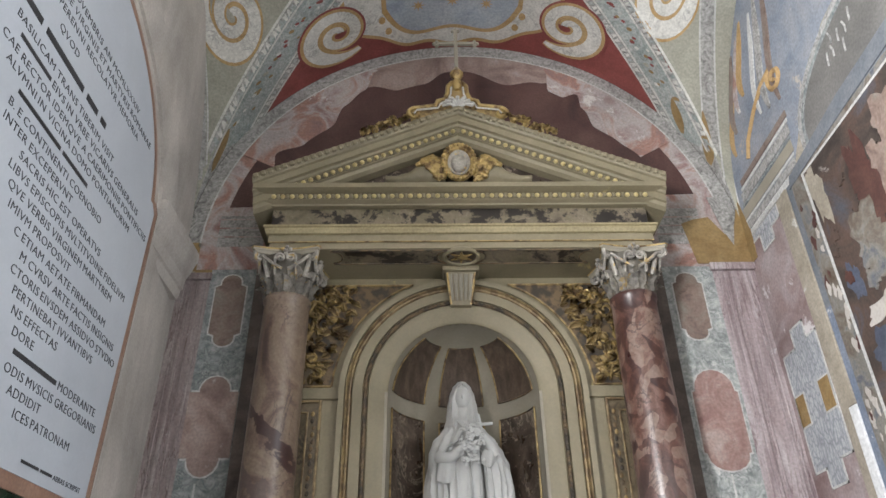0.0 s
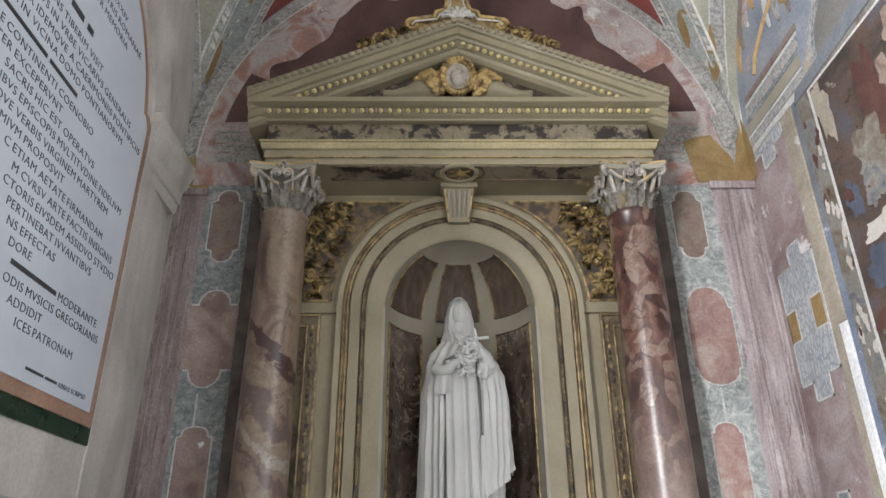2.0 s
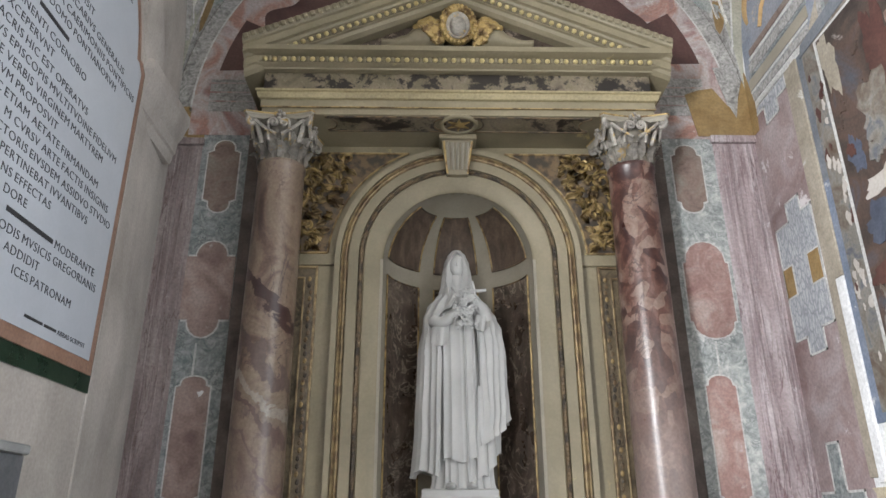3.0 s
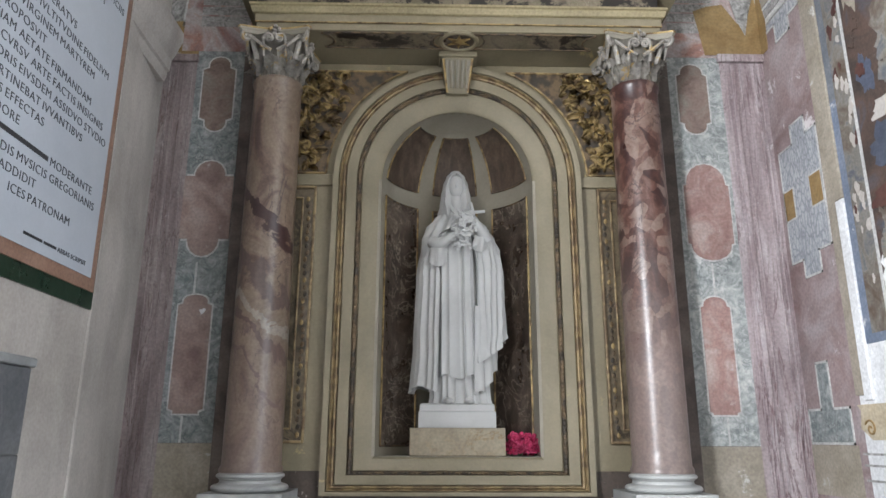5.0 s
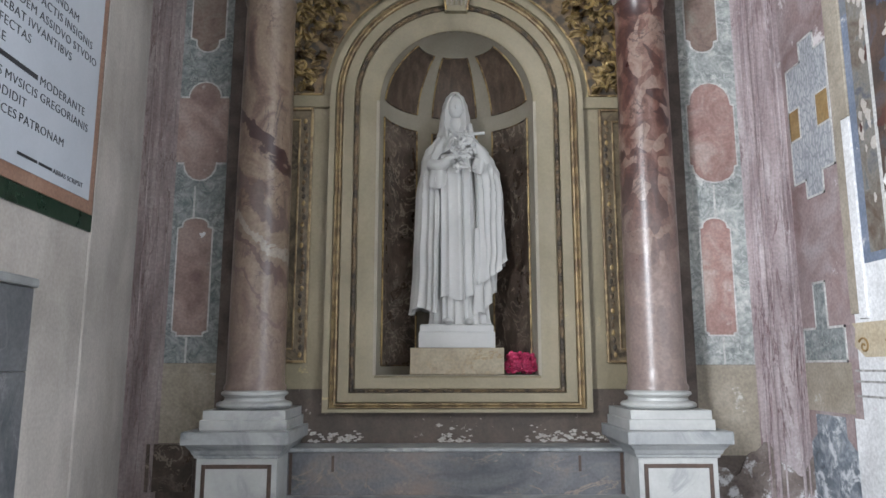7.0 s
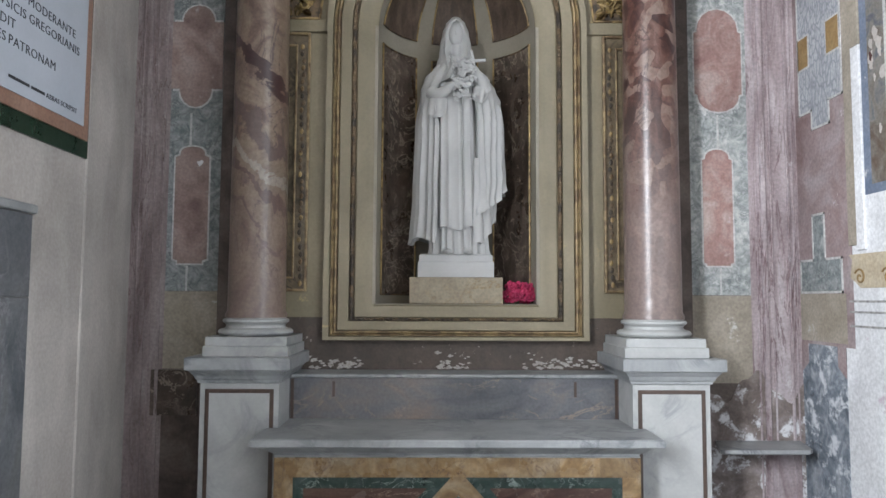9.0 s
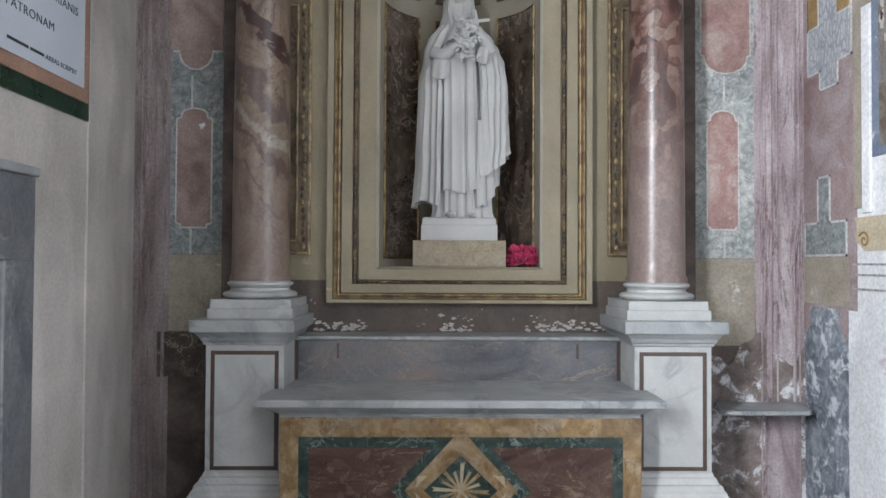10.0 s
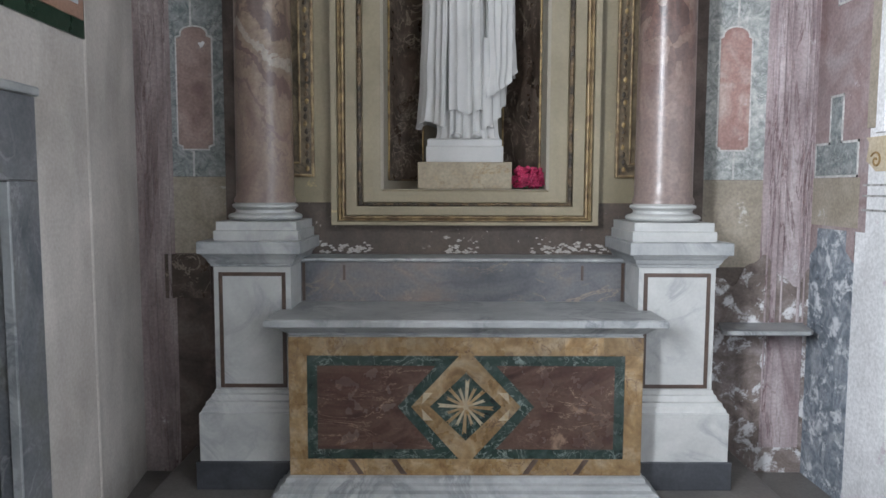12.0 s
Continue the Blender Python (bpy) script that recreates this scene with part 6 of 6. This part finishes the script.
paint_r(rect(3.93, 4.5, 1.40, 4.62), M_MAUVE2, 0.002, "painted_ground")
up = [(4.46, 4.62), (3.96, 4.62), (3.96, 4.52), (4.10, 4.52), (4.10, 4.42), (4.28, 4.42), (4.28, 4.56), (4.46, 4.56)]
lowp = [(4.32, 3.64), (4.26, 3.64), (4.26, 3.77), (4.09, 3.77), (4.09, 3.655), (3.97, 3.655), (3.97, 2.88), (4.11, 2.88), (4.11, 2.74), (4.30, 2.74), (4.30, 2.86), (4.44, 2.86), (4.44, 3.64)]
blk = [(4.48, 1.72), (4.48, 1.92), (4.33, 1.92), (4.33, 2.2), (4.2, 2.2), (4.2, 1.92), (4.03, 1.92), (4.03, 1.72)]
for shape, mat in ((up, M_PATTERN), (lowp, M_PATTERN), (blk, M_BLUEGREY)):
    c = (sum(p[0] for p in shape) / len(shape), sum(p[1] for p in shape) / len(shape))
    paint_r(shape, mat, 0.004)
    loop_ = shape + shape[:1]
    for (ya, za), (yb, zb) in zip(loop_, loop_[1:]):
        paint_r(rect(min(ya, yb) - 0.007, max(ya, yb) + 0.007, min(za, zb) - 0.007, max(za, zb) + 0.007), M_LINE, 0.006, "painted_line")
for y0, y1, z0, z1 in ((4.32, 4.43, 3.155, 3.35), (3.985, 4.11, 3.16, 3.355)):
    paint_r(rect(y0 - 0.012, y1 + 0.012, z0 - 0.012, z1 + 0.012), M_LINE, 0.006, "painted_line")
    paint_r(rect(y0, y1, z0, z1), M_OCHRE, 0.008)
paint_r(rect(4.0, 4.5, 1.42, 1.71), M_BLOCK, 0.004, "painted_block")
paint_r(rect(4.02, 4.5, -0.22, 1.40), M_DADO, 0.003, "painted_dado")
for s in ((4.5, 4.42), (4.02, 4.10)):
    paint_r([(s[0], 1.40), (s[0], 1.22), (s[1], 1.28), (s[1], 1.40)], M_MAUVE2, 0.005)
part("pilaster_strip", mk((XR - 0.010, XR, 3.865, 3.95, 1.98, 4.62), bevel=0.004), M_BLOCK, wall_right, "beige painted pilaster strip")
part("pilaster_strip", mk((XR - 0.016, XR, 3.788, 3.863, 1.95, 3.1), bevel=0.004), M_RWALL, wall_right, "white plaster pilaster strip")
# same strip continued; its duller colour stands in for weaker light higher up
part("pilaster_strip", mk((XR - 0.016, XR, 3.788, 3.863, 3.102, 4.62), bevel=0.004), M_BLOCK, wall_right, "upper plaster pilaster strip, its colour dulled for weaker light")
paint_r([(4.5, 4.44), (4.5, 5.10), (4.44, 4.90), (4.38, 4.66), (4.40, 4.44)], M_OCHRE, 0.0075, "painted_capital")
# painted capital and mouldings low on the white wall
cap_o = [(3.95, 1.80), (3.93, 1.90), (3.96, 1.93), (3.0, 1.93), (3.0, 1.74), (3.86, 1.74), (3.90, 1.77)]
paint_r(cap_o, M_CAPO, 0.004, "painted_capital")
for z in (1.66, 1.60, 1.52):
    paint_r(rect(2.6, 3.97, z, z + 0.012), M_BANDW, 0.003, "painted_line")
for i, yc in enumerate((3.86, 3.62, 3.4)):
    pts = spiral((yc, 1.80), 0.05, 1.4, 0.5, 1, 20)
    part("painted_scroll", tube([(XR - 0.006, u, v) for u, v in pts], 0.006, 5), M_OCHRE, wall_right)
paint_r(rect(1.0, 3.76, 4.55, 5.30), M_BLOCK, 0.0015, "painted_ground")
# large damaged fresco in its blue frame, under a grey painted lunette
for y1, z0, z1, mt, lift, nm in ((3.786, 2.25, 3.70, M_BLUEFR, 0.004, "painted_frame"), (3.786, 3.70, 4.64, M_BAND2, 0.004, "painted_frame"), (3.722, 2.30, 4.62, M_FRESPALE, 0.006, "fresco_border"),
                                 (3.575, 2.32, 4.58, M_LINE, 0.008, "painted_line"), (3.545, 2.32, 4.56, M_FRESCO2, 0.010, "fresco_field")):
    paint_r(rect(1.0, y1, z0, z1), mt, lift, nm)
paint_r([(1.0, 4.76), (2.4, 4.76), (3.0, 4.74), (3.70, 4.66), (3.74, 4.58), (3.0, 4.62), (2.4, 4.64), (1.0, 4.64)], M_BAND2, 0.012, "painted_band")
for grow_, mt, lift in ((0.09, M_BANDW, 0.003), (0.04, M_BLUEGREY, 0.005), (0.0, M_LUNETTE, 0.007)):
    paint_r([(2.33 + (1.05 + grow_) * math.cos(math.pi * i / 40), 4.70 + (0.50 + grow_) * abs(math.sin(math.pi * i / 40)) ** 0.8) for i in range(41)], mt, lift, "fresco_lunette")
for k, (y, z) in enumerate(((2.95, 4.98), (2.88, 4.99), (2.80, 5.03), (2.72, 5.02), (2.66, 5.05), (2.86, 5.08), (2.78, 4.93))):
    part("painted_stroke", tube([(XR - 0.009, y + 0.01, z - 0.045), (XR - 0.010, y, z), (XR - 0.009, y - 0.012 * (-1) ** k, z + 0.045)], 0.007, 5), M_BANDW, wall_right)
rg = random.Random(31)


def fresco_patch(c, wy, wz, mt, lift, k):
    pts = []
    for j in range(36):
        t = 2 * math.pi * j / 36
        r = 1 + 0.22 * math.sin(2 * t + k) + 0.16 * math.sin(5 * t + 2 * k) + 0.09 * math.sin(11 * t + 3 * k) + 0.05 * math.sin(17 * t + k)
        pts.append((min(c[0] + wy * r * math.cos(t), 3.541 + 0.0001 * j), min(max(c[1] + wz * r * math.sin(t), 2.325 + 0.0001 * j), 4.555 - 0.0001 * j)))
    paint_r(pts, mt, lift, "fresco_patch")


# losses, a rosette of pale petals, red and blue garments
for k, (y, z, wy, wz, mt) in enumerate((
        (3.47, 4.36, 0.075, 0.22, M_BLOCK), (3.05, 4.10, 0.10, 0.40, M_FRESRED), (2.75, 4.2, 0.20, 0.25, M_PBROWN), (3.16, 3.83, 0.17, 0.20, M_FRESPALE), (3.42, 3.70, 0.06, 0.12, M_FRESBLUE),
        (3.24, 3.46, 0.15, 0.07, M_PLASTER), (3.36, 3.27, 0.12, 0.10, M_FRESBLUE), (3.10, 3.22, 0.16, 0.13, M_FRESPALE), (3.18, 2.98, 0.28, 0.12, M_FRESRED), (3.10, 2.58, 0.45, 0.20, M_RWALL),
        (3.45, 2.75, 0.07, 0.16, M_FRESPALE), (2.6, 3.4, 0.3, 0.3, M_FRESPALE))):
    fresco_patch((y, z), wy, wz, mt, 0.0115 + 0.0004 * k, 1.7 * k)
for i in range(24):
    fresco_patch((rg.uniform(2.3, 3.5), rg.uniform(2.6, 4.3)), rg.uniform(0.02, 0.06), rg.uniform(0.03, 0.08), rg.choice((M_FRESPALE, M_FRESRED, M_PBROWN, M_FRESCO2, M_FRESCO2, M_FRESCO2)), 0.017 + 0.0003 * i, rg.uniform(0, 6))
# chips of bare white plaster along the border of the fresco
for i in range(26):
    y, z = rg.uniform(3.58, 3.70), 2.45 + 2.0 * rg.random()
    w = rg.uniform(0.008, 0.022)
    paint_r([(y + w * (1 + 0.4 * math.sin(3 * t + i)) * math.cos(t), z + 2.2 * w * (1 + 0.3 * math.sin(2 * t + i)) * math.sin(t)) for t in [2 * math.pi * j / 14 for j in range(14)]], M_PLASTER if i % 3 else M_FRESRED, 0.0068 + 0.0002 * i, "plaster_chip")
# sky, cornice lines and volute painted in the wall's lunette
sky_pts = [(4.47, 4.7)] + [(y, zy(y) + 0.01) for y in [4.47 - 0.05 * i for i in range(1, 45)]] + [(2.27, 5.33), (2.9, 5.24), (3.3, 5.0), (3.6, 4.7)]
paint_r(sky_pts, M_SKYB, 0.002, "painted_sky")
for k, (z, h, mt) in enumerate(((4.62, 0.05, M_LINE), (4.68, 0.06, M_BANDW), (4.75, 0.02, M_LINE), (4.78, 0.09, M_PALE), (4.88, 0.02, M_BLUEGREY), (4.91, 0.08, M_BANDW), (5.0, 0.03, M_LINE), (5.04, 0.05, M_PBROWN))):
    paint_r(rect(3.60 - 0.012 * k, 4.47 - 0.02 * k, z, z + h), mt, 0.006 + 0.0003 * k, "painted_cornice")
vol = spiral((3.50, 5.39), 0.105, 1.5, 1.3, -1, 30)
part("painted_volute", tube([(XR - 0.004, 4.12, 5.15), (XR - 0.004, 4.05, 5.27), (XR - 0.004, 3.86, 5.40), (XR - 0.004, 3.68, 5.48)] + [(XR - 0.004, u, v) for u, v in vol], 0.022, 5), M_SCROLLO, wall_right)
for k, (y0, z0, ln, w, mt) in enumerate(((4.28, 5.30, 0.55, 0.045, M_SCROLLO), (4.18, 5.45, 0.6, 0.05, M_PBROWN), (4.05, 5.55, 0.55, 0.04, M_CLOUD), (3.93, 5.62, 0.55, 0.05, M_SCROLLO), (3.78, 5.30, 0.8, 0.035, M_LINE), (3.66, 5.25, 0.9, 0.05, M_BANDW), (3.52, 5.2, 0.95, 0.04, M_PBROWN))):
    side_a = [(y0 - 0.25 * f * f + 0.02 * math.sin(7 * f) + w * math.sin(math.pi * (0.1 + 0.8 * f)), z0 + ln * f) for f in [n_ / 10 for n_ in range(11)]]
    side_b = [(y0 - 0.25 * f * f + 0.02 * math.sin(7 * f) - w * math.sin(math.pi * (0.1 + 0.8 * f)), z0 + ln * f) for f in [n_ / 10 for n_ in range(11)]]
    paint_r([(y, min(z, zy(y) + 0.005)) for y, z in side_a + side_b[::-1]], mt, 0.008 + 0.0005 * k, "painted_drape")

# marble wall shelf
sh = thing("wall_shelf", (1.9, 4.4, 0.76), "thin grey marble credence shelf fixed to the wall", "shelf")
bm = bmesh.new()
pl = [(1.62, 4.22), (1.64, 4.20), (2.15, 4.20), (2.18, 4.23), (2.24, 4.487), (1.70, 4.487)]
lo = [bm.verts.new((x + (0.012 if x < 1.9 else -0.012), y + 0.012, 0.752)) for x, y in pl]
mi_ = [bm.verts.new((x, y, 0.76)) for x, y in pl]
hi = [bm.verts.new((x, y, 0.782)) for x, y in pl]
for p, q in ((lo, mi_), (mi_, hi)):
    for i in range(6):
        bm.faces.new((p[i], p[(i + 1) % 6], q[(i + 1) % 6], q[i]))
bm.faces.new(lo[::-1]), bm.faces.new(hi)
part("slab", bm, M_GREYM, sh)

# ---- left wall: inscription, impost, arch band ----
PC, PZ, XP = 2.33, 4.20, -1.93


def plaque_pts(d, zb, n=30):
    """Outline of the tablet, shrunk by d: shouldered sides below, flat arch above."""
    h, a, b = 1.32 - d, 1.25 - d, 1.09 - d
    zsh = 4.39 - d * 0.6
    t0 = math.asin(min((zsh - PZ) / b, 0.99))
    pts = [(PC - h, zb), (PC + h, zb), (PC + h, zsh - 0.05), (PC + h - 0.05, zsh)]
    pts += [(PC + a * math.cos(t0 + (math.pi - 2 * t0) * i / n) - 0.0, PZ + b * math.sin(t0 + (math.pi - 2 * t0) * i / n)) for i in range(n + 1)]
    return pts + [(PC - h + 0.05, zsh), (PC - h, zsh - 0.05)]


plq = thing("inscription_tablet", (XP, PC, 3.6), "large pale marble tablet with a dark Latin inscription", "plaque")
part("green_border", slab(on_right(plaque_pts(-0.025, 2.39), XP), (1, 0, 0), 0.012), M_GREENB, plq, "dark green marble border")
part("brown_border", slab(on_right(plaque_pts(0.0, 2.478), XP), (1, 0, 0), 0.022), M_TERRA, plq, "pink-brown marble border")
slab_ = part("slab", slab(on_right(plaque_pts(0.055, 2.545), XP), (1, 0, 0), 0.026), M_PLAQUE, plq, "bluish white marble slab")
TX = XP + 0.0275


def inscribe(text, y_end, z, cap=0.042):
    """A line of letters that ends at y_end, on its base line z; # stands for a plain bar."""
    size = cap / 0.70
    y = y_end
    words = text.split(" ")
    for w in reversed(words):
        if w.startswith("#"):
            ln = len(w) * cap * 0.92
            part("inscription_bar", slab(on_right(rect(y - ln, y, z + cap * 0.22, z + cap * 0.78), TX), (1, 0, 0), 0.001), M_LETTER, slab_)
            y -= ln + cap * 0.6
            continue
        cu = bpy.data.curves.new("letters", 'FONT')
        cu.body, cu.size, cu.align_x, cu.extrude = w, size, 'RIGHT', 0.0008
        cu.space_character = 1.08
        cu.offset = -0.0005 * cap / 0.042
        cu.resolution_u = 3
        tmp = bpy.data.objects.new("letters", cu)
        me = bpy.data.meshes.new_from_object(tmp)
        bpy.data.objects.remove(tmp)
        bm = bmesh.new()
        bm.from_mesh(me)
        bpy.data.meshes.remove(me)
        wid = max((v.co.x for v in bm.verts), default=0) - min((v.co.x for v in bm.verts), default=0)
        bmesh.ops.transform(bm, matrix=Matrix.Translation((TX, y, z)) @ Euler((radians(90), 0, radians(90))).to_matrix().to_4x4() @ Matrix.Diagonal((1.10, 1, 1, 1)), verts=bm.verts)
        part("inscription", bm, M_LETTER, slab_)
        y -= wid * 1.10 + cap * 0.62


for text, y_end, z in (("NOVEMBRIS AN MCMLXXXIV", 3.10, 4.69), ("ILIAE VIRGINIS ET MARTYRIS ROMANAE", 3.334, 4.616), ("PERENNI RECOLATVR MEMORIA", 3.162, 4.542), ("QVOD", 2.42, 4.44)):
    inscribe(text, y_end, z)
for row, (text, y_end) in enumerate((
        ("BASILICAM TRANS TIBERIM VISIT", 2.974), ("####### EIVS IN VRBE VICARIVS GENERALIS", 3.384), ("CAE RECTOR IDEMQVE A CAERIMONIIS PONTIFICIIS", 3.557),
        ("ALVMNI IN VICINA DOMO PONTIANORVM", 3.333), ("########## #######", 2.81), ("B. E CONTINENTI COENOBIO", 3.026), ("INTER EXCEPERVNT", 2.727),
        ("SACRIS HIC EST OPERATVS", 3.105), ("LIBVS EPISCOPIS MVLTITVDINE FIDELIVM", 3.486), ("QVE VERBIS VIRGINEM MARTYREM", 3.34), ("IMIVM PROPOSVIT", 2.879),
        ("C ETIAM AETATE FIRMANDAM", 3.343), ("M CVRSV ARTE FACTIS INSIGNIS", 3.496), ("CTORIS EIVSDEM ASSIDVO STVDIO", 3.551), ("PERTINEBAT IVVANTIBVS", 3.307),
        ("NS EFFECTAS", 2.964), ("DORE", 2.787), ("########## MODERANTE", 3.476), ("ODIS MVSICIS GREGORIANIS", 3.521), ("ADDIDIT", 2.976), ("ICES PATRONAM", 3.307))):
    inscribe(text, y_end, 4.224 - 0.0742 * row)
inscribe("####### ###### ## #", 2.811, 4.31, 0.07)
inscribe("####### ##### ABBAS SCRIPSIT", 3.519, 2.592, 0.024)

bm = stack(-2.3, -1.965, 3.76, 4.36, [(0.0, 4.10), (0.012, 4.13), (0.014, 4.17), (0.03, 4.18), (0.035, 4.26), (0.06, 4.30), (0.085, 4.37), (0.10, 4.40), (0.10, 4.47), (0.09, 4.48)])
part("impost", bm, M_PLASTER, wall_left, "moulded plaster impost")
part("corner_bead", tube([(-1.934, 3.69, -0.2), (-1.934, 3.69, 1.5), (-1.934, 3.695, 4.1)], 0.012, 8), M_PLASTER, wall_left, "worn rounded plaster corner", True)


def band(a0, b0, a1, b1, n=26):
    bm = bmesh.new()
    prev = None
    for i in range(n + 1):
        t = radians(12) + (math.pi / 2 + 0.6 - radians(12)) * i / n
        c, s = math.cos(t), math.sin(t)
        q = [(XP - 0.02, PC + a0 * c, PZ + b0 * s), (XP + 0.022, PC + a0 * c, PZ + b0 * s), (XP + 0.022, PC + a1 * c, PZ + b1 * s), (XP - 0.02, PC + a1 * c, PZ + b1 * s)]
        ring_ = [bm.verts.new(p) for p in q]
        if prev:
            for k in range(3):
                bm.faces.new((prev[k], prev[k + 1], ring_[k + 1], ring_[k]))
        prev = ring_
    bmesh.ops.recalc_face_normals(bm, faces=bm.faces[:])
    return bm


part("arch_band", band(1.36, 1.20, 1.62, 1.50), M_PLASTER, wall_left, "raised plaster arch band")

door = thing("door_1", (XP, 2.42, -0.22), "dark closed door in a grey marble surround", "door", kind="structure")
part("jamb", mk((XP - 0.12, XP + 0.014, 2.975, 3.20, -0.22, 1.665), bevel=0.006), M_JAMB, door, "grey-green marble jamb")
part("jamb", mk((XP - 0.12, XP + 0.014, 1.64, 1.86, -0.22, 1.665), bevel=0.006), M_JAMB, door, "grey-green marble jamb")
lin = part("lintel", mk((XP - 0.12, XP + 0.014, 1.64, 3.20, 1.667, 2.04), bevel=0.006), M_JAMB, door, "grey marble lintel")
part("moulding", mk((XP, XP + 0.03, 1.62, 3.215, 2.042, 2.085), bevel=0.01), M_GREYM, lin)
part("inner_edge", mk((XP - 0.02, XP + 0.022, 2.958, 2.974, -0.22, 1.66), bevel=0.004), M_GREYM, door, "pale worn inner edge")
leaf_ = part("leaf", mk((XP - 0.11, XP - 0.07, 1.862, 2.957, -0.22, 1.664)), M_DOOR, door, "dark green painted door leaf")
for z0_, z1_ in ((-0.08, 0.62), (0.74, 1.52)):
    for y0_, y1_ in ((1.96, 2.36), (2.46, 2.86)):
        part("panel", mk((XP - 0.072, XP - 0.060, y0_, y1_, z0_, z1_), bevel=0.005), M_DOOR, leaf_)
